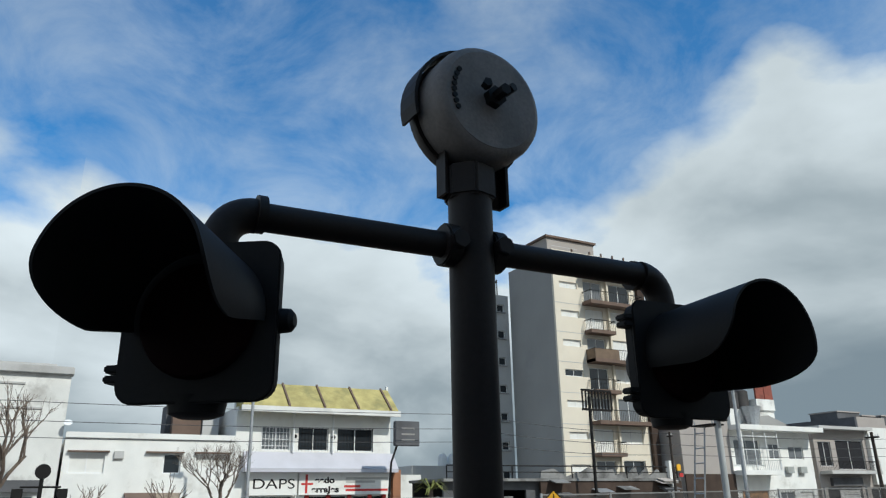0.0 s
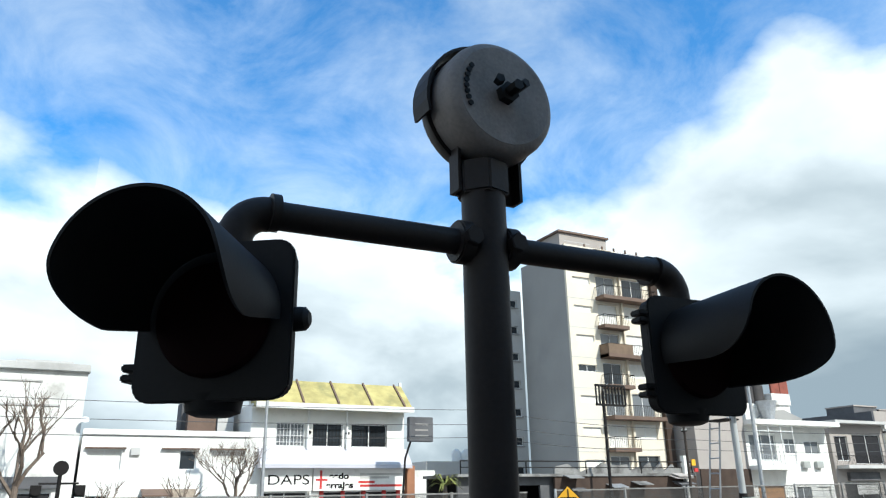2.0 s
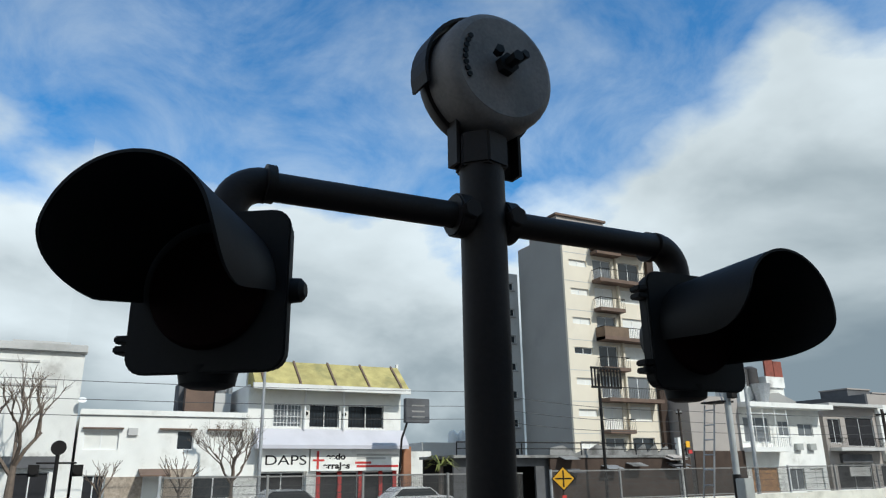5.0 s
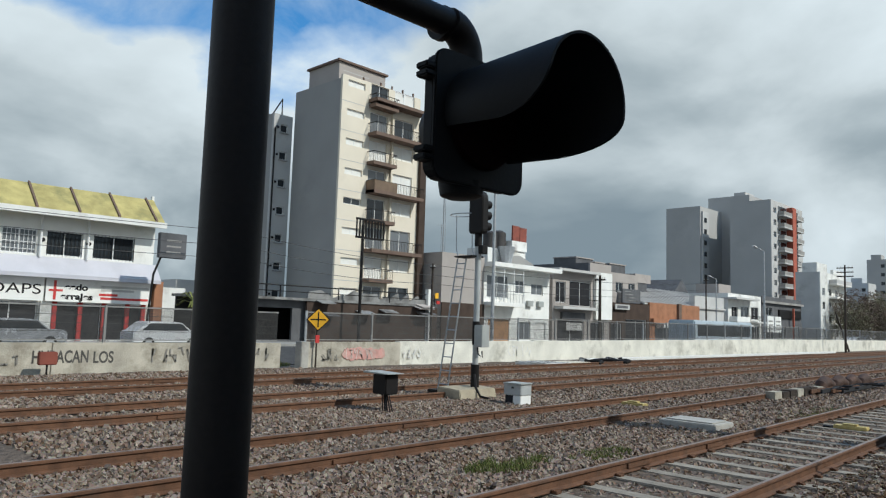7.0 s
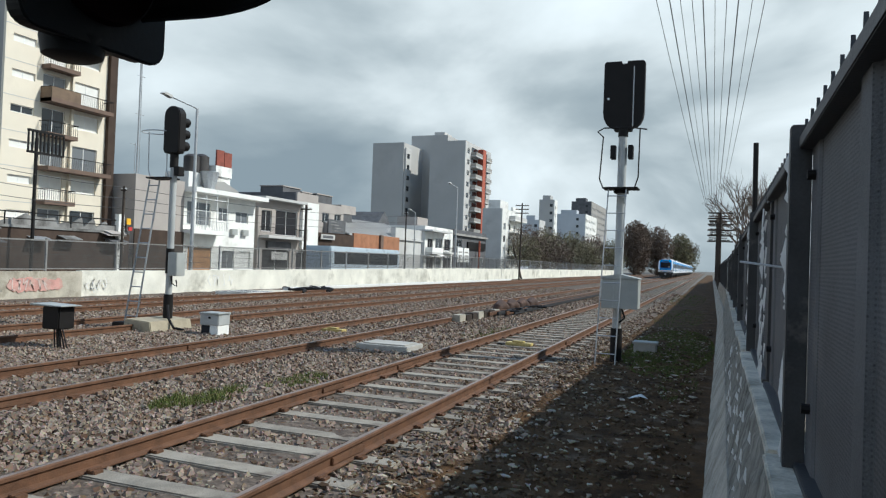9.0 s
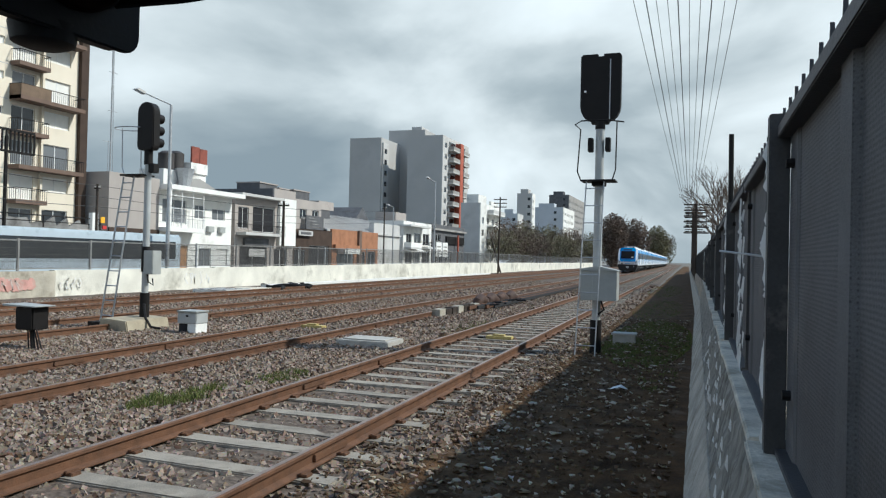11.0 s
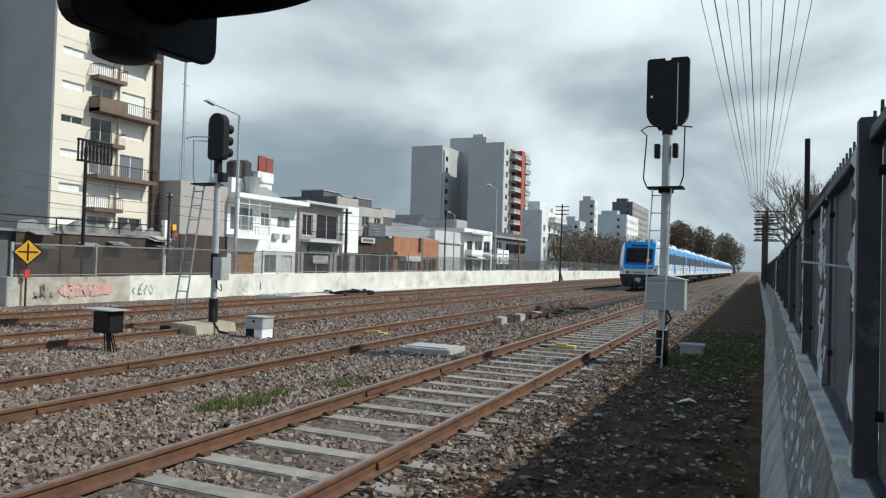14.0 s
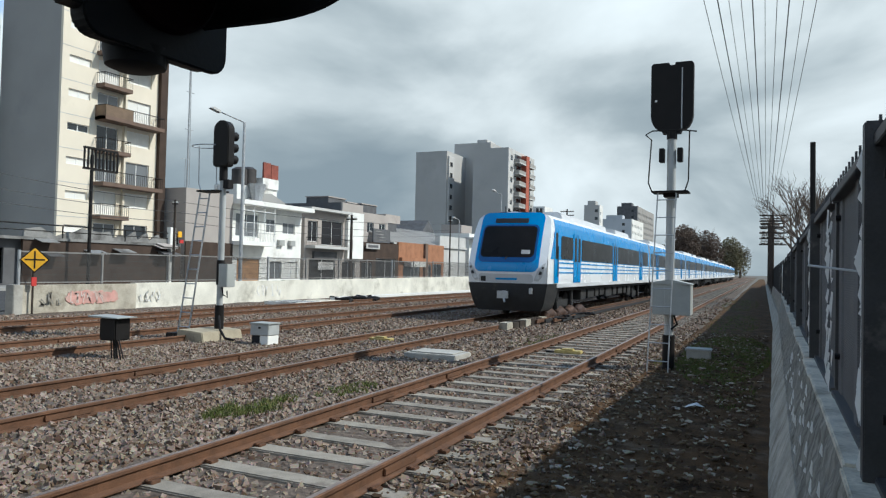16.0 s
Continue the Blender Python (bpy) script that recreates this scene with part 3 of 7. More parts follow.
def scatter_bits():
    """Fallen leaves, paper and chips on the dark verge."""
    rnd = random.Random(8)
    s = Shape()
    for _ in range(7000):
        y = 3.2 + 22 * rnd.random() ** 1.5
        x = rnd.uniform(-2.45, 0.28)
        r = rnd.uniform(0.008, 0.034) if rnd.random() < 0.9 else rnd.uniform(0.034, 0.07)
        a = rnd.uniform(0, 6.28)
        pts = []
        for k in range(5):
            b = a + k * 1.2566
            q = r * rnd.uniform(0.6, 1.2)
            pts.append((x + q * math.cos(b), y + q * math.sin(b) * 0.8, 0.035 + rnd.uniform(0, 0.025)))
        s.add(pts + [(p[0], p[1], p[2] - 0.01) for p in pts], [(0, 1, 2, 3, 4), (9, 8, 7, 6, 5)] + [(k, (k + 1) % 5, 5 + (k + 1) % 5, 5 + k) for k in range(5)])
    solid("leaf_litter", s, LEAFLITTER, "scattered dead leaves, paper scraps and chips on soil", "litter", "stuff")


def grass_patch(cx, cy, rx, ry, n, seed, tall=0.12):
    rnd = random.Random(seed)
    s = Shape()
    for _ in range(n):
        a, q = rnd.uniform(0, 6.283), math.sqrt(rnd.random())
        x, y = cx + rx * q * math.cos(a), cy + ry * q * math.sin(a)
        if noise.noise(Vector((x * 3, y * 3, seed))) < -0.12:
            continue
        h, b, w = tall * rnd.uniform(0.35, 1.1), rnd.uniform(0, 6.283), rnd.uniform(0.003, 0.007)
        dx, dy, lx, ly = math.cos(b) * w, math.sin(b) * w, rnd.uniform(-0.5, 0.5) * h, rnd.uniform(-0.5, 0.5) * h
        s.add([(x - dx, y - dy, 0), (x + dx, y + dy, 0), (x + lx * 0.5 + dx * 0.7, y + ly * 0.5 + dy * 0.7, h * 0.6), (x + lx, y + ly, h), (x + lx * 0.5 - dx * 0.7, y + ly * 0.5 - dy * 0.7, h * 0.6)], [(0, 1, 2, 3, 4)])
    solid("grass", s, GRASS_ISLAND, "tufts of short green grass among the stones", "grass", "stuff")


scatter_bits()
grass_patch(-5.6, 8.5, 0.32, 0.85, 2600, 2, 0.13)
grass_patch(-5.3, 10.3, 0.28, 0.75, 1700, 3, 0.1)
grass_patch(-0.55, 19.2, 0.95, 5.2, 30000, 4, 0.075)
grass_patch(-1.3, 16.6, 0.5, 1.0, 900, 5, 0.12)
grass_patch(-0.9, 31, 0.9, 6.5, 2200, 21, 0.09)
grass_patch(-1.4, 50, 1.0, 10, 1600, 22, 0.12)
grass_patch(-0.1, 13.4, 0.3, 1.6, 900, 23, 0.06)
grass_patch(-5.2, 19.5, 0.5, 2.0, 700, 6, 0.1)
grass_patch(-24.6, 16.5, 1.4, 1.2, 2600, 7, 0.16)

# ---- right boundary wall and steel fence ----
def build_right_fence():
    w = thing("wall_east", (0, 0, 0), "rough grey concrete retaining wall with pale ledge and flaking debris", "wall", kind="structure")
    ys = along(1.95, 150, 2.0, 8.0)
    part("wall_body", swept([(0.49, -0.1), (0.95, -0.1), (0.95, 1.06), (0.745, 1.06), (0.725, 1.02), (0.63, 0.47)], ys, course=veer), ROUGHCON, w)
    # hacked, uneven face of the upper wall
    rows, yy, vs, fs = 14, 1.95, [], []
    while yy < 30:
        for j in range(rows + 1):
            u = j / rows
            x, z = 0.582 + 0.125 * u, 0.475 + 0.59 * u
            d = 0.022 * noise.noise(Vector((yy * 3.2, z * 5, 1))) + 0.018 * noise.noise(Vector((yy * 11, z * 13, 5))) + 0.01 * noise.noise(Vector((yy * 30, z * 30, 9)))
            vs.append((x + (d if 0 < j < rows else 0.0), yy, z))
        yy += 0.035 + 0.012 * max(0, yy - 4)
    n = rows + 1
    cols = len(vs) // n
    fs = [(i * n + j, i * n + j + 1, (i + 1) * n + j + 1, (i + 1) * n + j) for i in range(cols - 1) for j in range(rows)]
    part("rough_face", Shape().add(vs, fs), BOARDCON, w, "rough hacked concrete face")
    part("plinth", swept([(0.365, -0.1), (0.629, -0.1), (0.629, 0.468), (0.574, 0.48)], ys, course=veer), DAMPCON, w, "smooth sloping concrete foot")
    rnd = random.Random(4)
    y = 1.95
    while y < 40:
        n = rnd.uniform(1.1, 1.9)
        o = part("coping", rbox(0.70 + rnd.uniform(-0.012, 0.008), 0.95, y + 0.01, y + n - 0.01, 1.064, 1.09 + rnd.uniform(0, 0.02)), COPING, w, bevel=0.008)
        y += n
    f = thing("steel_fence", (0, 0, 1.08), "tall dark grey sheet-steel fence with spikes on a concrete wall", "fence", kind="structure")
    y, k = 1.97, 0
    while y < 120:
        b = veer(y)
        if k % 2:
            part("post", rbox(0.75 + b, 0.83 + b, y - 0.045, y + 0.045, 0.012, 1.40), FENCEMETAL, f, bevel=0.005)
        else:
            part("seam_strip", rbox(0.812 + b, 0.832 + b, y - 0.048, y + 0.048, 0.05, 1.295), FENCEMETAL, f, bevel=0.003)
        if k < 14:
            part("bolt", Shape().tube([(0.80 + b, y - 0.17, 0.28), (0.83 + b, y - 0.17, 0.28)], 0.02, 8), BLACK, f)
            part("bolt", Shape().tube([(0.80 + b, y - 0.17, 1.18), (0.83 + b, y - 0.17, 1.18)], 0.02, 8), BLACK, f)
        s = Shape()
        x = 0.83 + veer(y + 1)
        # folded sheet with stiffening creases
        out = [(x, y + 0.05), (x, y + 0.35), (x + 0.012, y + 0.37), (x + 0.012, y + 0.95), (x - 0.008, y + 0.97), (x - 0.008, y + 1.12), (x + 0.012, y + 1.14), (x + 0.012, y + 2.02), (x, y + 2.04), (x, y + 2.25)]
        s.prism(out + [(p + 0.005, q) for p, q in reversed(out)], "z", 0.02, 1.33)
        part("sheet_panel", s, FENCESHEET, f, "dark perforated steel sheet")
        if k % 2:
            part("panel_stile", rbox(x - 0.03, x + 0.004, y + 0.052, y + 0.13, 0.045, 1.30), FENCEMETAL, f, bevel=0.003)
        part("top_rail", rbox(x - 0.05, x + 0.02, y + 0.046, y + 2.254, 1.30, 1.35), FENCEMETAL, f, bevel=0.004)
        part("bottom_rail", rbox(x - 0.04, x + 0.02, y + 0.046, y + 2.254, 0.0, 0.045), FENCEMETAL, f, bevel=0.004)
        if k < 24:
            for j in range(12):
                q = y + 0.1 + j * 0.19
                sp = Shape().prism([(q - 0.008, 1.35), (q + 0.008, 1.35), (q + 0.007, 1.41), (q, 1.45), (q - 0.007, 1.41)], "x", x - 0.018, x - 0.006)
                part("spike", sp, FENCEMETAL, f)
        y += 2.3
        k += 1
    # torn plastic strips and painted smears on the sheets
    torn = Shape()
    for _ in range(170):
        y = rnd.choice((4.34, 4.36, 4.4, 6.5, 8.95, 9.0, 9.3)) + rnd.uniform(0, 0.08)
        z = rnd.uniform(1.1, 2.42)
        h, q = rnd.uniform(0.03, 0.22), rnd.uniform(0.004, 0.014)
        x = rnd.uniform(0.765, 0.80)
        torn.add([(x, y, z), (x - 0.01, y + q, z + 0.01), (x - rnd.uniform(0.005, 0.03), y + q * 2, z - h * 0.6), (x - 0.01, y + q * 0.6, z - h)], [(0, 1, 2, 3)])
    for _ in range(70):
        y = 2.3 + 9 * rnd.random() ** 1.5
        z = rnd.uniform(0.6, 1.06)
        x = 0.59 + (z - 0.48) * 0.21
        h, q = rnd.uniform(0.02, 0.10), rnd.uniform(0.002, 0.006)
        torn.add([(x - 0.03, y, z), (x - 0.035, y + q, z + 0.01), (x - 0.045, y + q * 3, z - h * 0.6), (x - 0.03, y + q * 2, z - h)], [(0, 1, 2, 3)])
    tagged(solid("plastic_shreds", torn, GRAF_WHITE, "torn whitish plastic shreds caught on the fence", "plastic", "stuff"), kind="stuff")
    pole = thing("fence_pole", (0.96, 13.0, 1.0), "thin dark steel pole rising above the fence", "pole")
    part("shaft", Shape().tube([(0, 0, 0.0), (-0.02, 0, 2.86)], 0.038, 8), BLACK, pole, smooth=True)
    part("stay", Shape().tube([(0, 0, 1.5), (-0.12, 0.02, 1.72), (-0.25, 0.0, 1.55)], 0.008, 5), GALV, pole)
    rod = thing("bent_rod", (0.75, 4.9, 0), "thin pale rod sticking out of the fence", "rod")
    part("rod", Shape().tube([(0.08, 0, 1.9), (-0.16, 0.15, 1.93)], 0.006, 5), GALV, rod)


build_right_fence()
# Added out of view: blocks the sun from the mast, bell and lamps.
solid("unseen_shade_wall", rbox(4.0, 4.4, -6.0, 6.2, -0.05, 7.6), GREYLITE, "unseen plain wall added to shade the signal mast", "wall", "structure")


# ---- far boundary wall with mesh fence ----
def build_far_wall():
    rnd = random.Random(21)
    for n, (y0, y1, x, top) in enumerate(((3.5, 16.6, -23.35, 0.92), (17.4, 206, -22.72, 1.12))):
        course = bend if n else (lambda v: 0.0)
        w = thing("wall_west", (x, 0, 0), "stained pale concrete boundary wall with faded spray paint" if n == 0 else "long sunlit concrete boundary wall with stains and faded spray paint", "wall", kind="structure")
        y = y0
        while y < y1:
            d = min(5.0 if y < 80 else 20, y1 - y)
            t = top if n == 0 else min(1.28, 0.98 + (y - 17.4) * 0.006)
            # Panels beyond y 22 are paler: sunlit brightness is put into their colour.
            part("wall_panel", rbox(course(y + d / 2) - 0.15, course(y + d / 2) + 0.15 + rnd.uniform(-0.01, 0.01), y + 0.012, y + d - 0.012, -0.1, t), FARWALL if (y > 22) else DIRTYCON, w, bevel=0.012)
            y += d
        if n == 1:
            part("wall_end", rbox(-0.2, 0.22, 17.05, 17.39, -0.1, 1.0), CONCRETE, w, bevel=0.02)
        f = thing("mesh_fence", (x, 0, 0), "grey steel mesh fence panels on a concrete wall", "fence", kind="structure")
        y = y0 + 0.05
        k = 0
        while y < y1 - 0.5 and y < 260:
            t = top if n == 0 else min(1.28, 0.98 + (y - 17.4) * 0.006)
            d, b = (3.25 if n == 0 else 3.4), course(y)
            d = min(d, y1 - y)
            part("post", rbox(b - 0.04, b + 0.04, y - 0.035, y + 0.035, t, t + 1.2), POSTGREY if k % 4 else GALV, f)
            if y < 110:
                fr = Shape().box(b - 0.02, b + 0.02, y + 0.05, y + d - 0.05, t + 1.12, t + 1.17).box(b - 0.02, b + 0.02, y + 0.05, y + d - 0.05, t + 0.06, t + 0.1)
                part("panel_frame", fr, POSTGREY, f)
                part("mesh_panel", mesh_grid(b, y + 0.06, y + d - 0.06, t + 0.1, t + 1.12, (0.026 if y < 30 else 0.05 if y < 60 else 0.1)), MESHDARK, f)
            else:
                part("mesh_panel", mesh_grid(b, y + 0.06, y + d - 0.06, t + 0.1, t + 1.15, 0.25), MESHDARK, f)
            y += d
            k += 1


def mesh_grid(x, y0, y1, z0, z1, step):
    """Fine steel mesh: close upright strips with a few level wires."""
    s = Shape()
    y = y0
    while y < y1:
        q = min(y1, y + step * 0.5)
        s.add([(x, y, z0), (x, q, z0), (x, q, z1), (x, y, z1)], [(0, 1, 2, 3)])
        y += step
    for k in range(1, 4):
        z = z0 + (z1 - z0) * k / 4
        s.add([(x + 0.004, y0, z - 0.008), (x + 0.004, y1, z - 0.008), (x + 0.004, y1, z + 0.008), (x + 0.004, y0, z + 0.008)], [(0, 1, 2, 3)])
    return s


build_far_wall()


def strokes(name, x, y0, z0, chars, size, material, label):
    """Blotchy illegible spray strokes on a wall face."""
    rnd = random.Random(int(y0 * 10))
    s = Shape()
    for k in range(chars):
        cy = y0 + k * size * 0.72
        w_, h_ = size * rnd.uniform(0.38, 0.52), size * rnd.uniform(0.85, 1.1)
        pts = [(0, 0), (0, 1), (0.5, 0.5), (1, 1), (1, 0), (0, 0.5), (1, 0.5), (0.5, 1), (0.5, 0)]
        seq = rnd.sample(pts, rnd.choice((3, 4, 4, 5)))
        p = [(x, cy + a * w_, z0 + b * h_) for a, b in seq]
        for q, r in zip(p, p[1:]):
            v = Vector(r) - Vector(q)
            o = Vector((0, -v.z, v.y)).normalized() * size * 0.06
            e = v.normalized() * size * 0.04
            s.add([Vector(q) - o - e, Vector(q) + o - e, Vector(r) + o + e, Vector(r) - o + e], [(0, 1, 2, 3)])
    return solid(name, s, material, label, "graffiti", "structure")


pink = Shape()
prng = random.Random(3)
for k in range(7):
    c, r = 19.45 + k * 0.3, prng.uniform(0.2, 0.29)
    pink.prism([(c + r * 1.15 * prng.uniform(0.8, 1.15) * math.cos(a), 0.5 + r * prng.uniform(0.75, 1.15) * math.sin(a)) for a in (q * 0.393 for q in range(16))], "x", -22.80, -22.722 + 0.0006 * k)
solid("graffiti", pink, GRAF_PINK, "faded pink sprayed patch on concrete wall", "graffiti", "structure")
strokes("graffiti", -22.712, 19.3, 0.33, 6, 0.36, GRAF_PALE, "pale strokes over a pink sprayed patch")
strokes("graffiti", -22.695, 18.2, 0.3, 3, 0.4, GRAF_BLACK, "faded dark spray strokes on concrete wall")
strokes("graffiti", -22.77, 22.6, 0.3, 4, 0.4, GRAF_WHITE, "faded dark spray strokes on concrete wall")
strokes("graffiti", -23.17, 11.6, 0.3, 15, 0.42, GRAF_BLACK, "grey-black spray strokes on concrete wall")
strokes("graffiti", -23.166, 3.7, 0.12, 9, 0.45, GRAF_WHITE, "white spray strokes on concrete wall")
strokes("graffiti", -22.90, 30, 0.3, 6, 0.5, GRAF_WHITE, "white spray strokes on concrete wall")
def sprayed(text, y, z, size, width):
    """A word sprayed on the west wall."""
    t = thing("graffiti", (-23.195, y, z), "dark sprayed word on stained concrete wall", "graffiti", kind="structure")
    word(t, text, (0.0, 0, 0), size, SPRAYDARK, width, 0.012)


blob = Shape()
blob.prism(circle(0.33, 14, 5.0, 0.52), "x", -23.19, -23.168).prism(circle(0.33, 14, 5.45, 0.5), "x", -23.19, -23.164)
solid("graffiti", blob, GRAF_TEAL, "round teal spray tag on concrete wall", "graffiti", "structure")
tagbox = thing("relay_box", (-22.6, 8.2, 0), "small rust-red box on a post before the wall", "box")
part("post", Shape().tube([(0, 0, 0), (0, 0, 0.3)], 0.03, 6), BLACK, tagbox)
part("body", rbox(-0.1, 0.1, -0.25, 0.25, 0.3, 0.68), RUSTRED, tagbox, bevel=0.02)


# ---- crossing signal beside the camera ----
def hood_shape(r, length, root, roll):
    """A long visor that wraps further round its front half than its root; opens along local +x."""
    s = Shape()
    n, m = 44, 20
    vs, fs = [], []
    for rad in (r, r - 0.005):
        for i in range(n + 1):
            v = -1 + 2 * i / n
            for j in range(m + 1):
                u = math.sin(j / m * math.pi / 2)
                wrap = root + (53 - 0.4 * root) * min(1.0, u / 0.5)
                if u > 0.5:
                    wrap -= 40 * (1 - math.sqrt(max(0.0, 1 - ((u - 0.5) / 0.5) ** 2)))
                a = radians(v * wrap + roll)
                k = rad * (1 + 0.06 * u)
                vs.append((u * length, k * math.sin(a), k * math.cos(a)))
    k = (n + 1) * (m + 1)
    for i in range(n):
        for j in range(m):
            a, b = i * (m + 1) + j, (i + 1) * (m + 1) + j
            fs.append((a, b, b + 1, a + 1))
            fs.append((k + a, k + a + 1, k + b + 1, k + b))
        a, b = i * (m + 1) + m, (i + 1) * (m + 1) + m
        fs.append((a, b, k + b, k + a))
    for i in (0, n):
        for j in range(m):
            a = i * (m + 1) + j
            fs.append((a, a + 1, k + a + 1, k + a))
    return s.add(vs, fs)


def build_light(parent, at, yaw, root, roll, reach):
    """A lamp unit that faces local +x, hung below its pipe elbow."""
    m = pose(*at, 0, 0, yaw)
    body = Shape().prism(rounded(0.258, 0.262, 0.028), "x", 0.004, 0.035).turned(m)
    unit = part("lamp_housing", body, BLACK, parent, "black cast lamp housing", bevel=0.006, smooth=True)
    rim = Shape().prism(rounded(0.27, 0.274, 0.032), "x", 0.036, 0.047).turned(m)
    part("door_rim", rim, BLACK, unit, bevel=0.003)
    part("back_cup", Shape().tube([(0.003, 0, 0), (-0.03, 0, 0), (-0.08, 0, 0), (-0.095, 0, 0)], [0.09, 0.085, 0.065, 0.04], 24).turned(m), BLACK, unit, smooth=True)
    part("drain_cup", Shape().tube([(0.0, -0.01, -0.122), (0.0, -0.01, -0.15), (0.0, -0.01, -0.156)], [0.05, 0.045, 0.03], 16).turned(m), BLACK, unit, smooth=True)
    for z in (0.085, -0.085):
        part("hinge", Shape().box(0.01, 0.045, -0.158, -0.126, z - 0.015, z - 0.002).box(0.01, 0.045, -0.158, -0.126, z + 0.002, z + 0.015).turned(m), BLACK, unit, bevel=0.003)
    part("latch", Shape().tube([(0.02, 0.125, 0.0), (0.02, 0.15, 0.0), (0.02, 0.157, 0)], [0.022, 0.02, 0.012], 10).turned(m), BLACK, unit, smooth=True)
    lens = Shape().tube([(0.05, 0, 0), (0.062, 0, 0), (0.074, 0, 0), (0.078, 0, 0)], [0.1, 0.095, 0.06, 0.01], 28).turned(m)
    part("lens", lens, LENS, unit, "unlit dark red glass lens", smooth=True)
    part("hood", hood_shape(reach, 0.27, root, roll).turned(m @ Matrix.Translation((0.05, 0, 0.006))), BLACK, unit, "long cut-away black visor", smooth=True)


MAST = (-0.478, 1.313)
ARM_Z = 2.54


def build_crossing_signal():
    t = thing("crossing_signal", (MAST[0], MAST[1], 0), "black level crossing signal mast with bell and two hooded lamps", "railway signal")
    part("mast", Shape().tube([(0.0, 0.0, 0.0), (0.0, 0.0, 2.665)], 0.0495, 28), MASTGREY, t, smooth=True)
    part("base_flange", Shape().tube([(0, 0, 0.0), (0, 0, 0.13)], 0.14, 20), MASTGREY, t, bevel=0.006)
    part("cap_fitting", Shape().tube([(0, 0, 2.652), (0, 0, 2.73)], 0.061, 6), MASTGREY, t, "hexagonal pipe coupling", bevel=0.005)
    for sg in (-1, 1):
        part("clamp", Shape().tube([(0, sg * 0.04, ARM_Z), (0, sg * 0.075, ARM_Z)], 0.048, 16), MASTGREY, t, bevel=0.004, smooth=True)
        part("clamp_bolt", Shape().tube([(0.03, sg * 0.055, ARM_Z), (0.058, sg * 0.055, ARM_Z)], 0.022, 6), MASTGREY, t, bevel=0.002)
        part("arm", Shape().tube([(0, sg * 0.07, ARM_Z), (0.012 * sg, sg * 0.468, ARM_Z)], 0.0285, 20), MASTGREY, t, "black pipe cross-arm", smooth=True)
        part("collar", Shape().tube([(0, sg * 0.457, ARM_Z), (0, sg * 0.474, ARM_Z)], 0.037, 20), MASTGREY, t, smooth=True)
        pts = [(0.012 * sg, sg * (0.472 + 0.062 * math.sin(a)), ARM_Z - 0.062 * (1 - math.cos(a))) for a in [radians(q) for q in range(0, 91, 10)]]
        pts.append((0.012 * sg, sg * 0.534, ARM_Z - 0.115))
        part("elbow", Shape().tube(pts, 0.034, 20), MASTGREY, t, smooth=True)
    build_light(t, (-0.012 + LEFT_LAMP[0], -0.534 + LEFT_LAMP[1], LEFT_LAMP[2]), LEFT_LAMP[3], 99, -3, 0.116)
    build_light(t, (0.012 + RIGHT_LAMP[0], 0.534 + RIGHT_LAMP[1], RIGHT_LAMP[2]), RIGHT_LAMP[3], 121, 14, 0.1115)
    # the bell: a shallow gong on a back plate, facing local +x
    m = pose(0.0, 0.016, 2.876, 0, 0, BELL_YAW) @ Matrix.Scale(0.97, 4)
    prof = [(0.0, 0.146), (0.02, 0.148), (0.075, 0.146), (0.089, 0.142), (0.098, 0.134), (0.102, 0.124), (0.103, 0.1235), (0.104, 0.06), (0.105, 0.005)]
    gong = part("bell", Shape().tube([(x - 0.02, 0, 0) for x, _ in prof], [r for _, r in prof], 48, caps=True).turned(m), BELL, t, "weathered grey metal gong", smooth=True)
    part("bell_backplate", Shape().tube([(-0.062, 0, 0), (-0.03, 0, 0), (-0.022, 0, 0)], [0.145, 0.156, 0.156], 40).turned(m), MASTGREY, t, smooth=True)
    part("bell_nut", Shape().tube([(0.08, 0, 0), (0.105, 0, 0)], 0.026, 6).turned(m), BLACK, gong)
    part("bell_stud", Shape().tube([(0.10, 0, 0), (0.14, 0, 0)], 0.014, 6).tube([(0.1, 0.02, 0.012), (0.135, 0.026, 0.014)], 0.011, 5).tube([(0.1, -0.03, 0.018), (0.118, -0.034, 0.02)], 0.012, 5).turned(m), BLACK, gong)
    marks = Shape()
    for k in range(8):
        a = radians(205 - k * 8)
        marks.tube([(0.0835, 0.105 * math.cos(a), 0.105 * math.sin(a)), (0.0875, 0.105 * math.cos(a), 0.105 * math.sin(a))], 0.007, 6)
    part("cast_marks", marks.turned(m), BLACK, gong, "row of small raised casting marks")
    part("bracket", Shape().prism([(-0.088, -0.225), (0.088, -0.225), (0.088, -0.03), (-0.088, -0.03)], "x", -0.03, -0.022).box(-0.022, 0.01, -0.088, -0.08, -0.225, -0.06).box(-0.022, 0.01, 0.08, 0.088, -0.225, -0.06).turned(m), MASTGREY, t, "folded steel bell bracket")
    lip = [(0.168 * math.cos(radians(q)), 0.168 * math.sin(radians(q))) for q in range(95, 196, 10)]
    part("rain_lip", Shape().prism(lip + [(y * 0.955, z * 0.955) for y, z in reversed(lip)], "x", -0.06, 0.012).turned(m), MASTGREY, t, "bent sheet lip behind the gong")
    part("stem", Shape().tube([(0, 0, 2.72), (0, 0, 2.84)], 0.03, 12), MASTGREY, t)


LEFT_LAMP = (0.03, -0.008, 2.312, -34)
RIGHT_LAMP = (0.0, 0.004, 2.326, -3)
BELL_YAW = 2
build_crossing_signal()


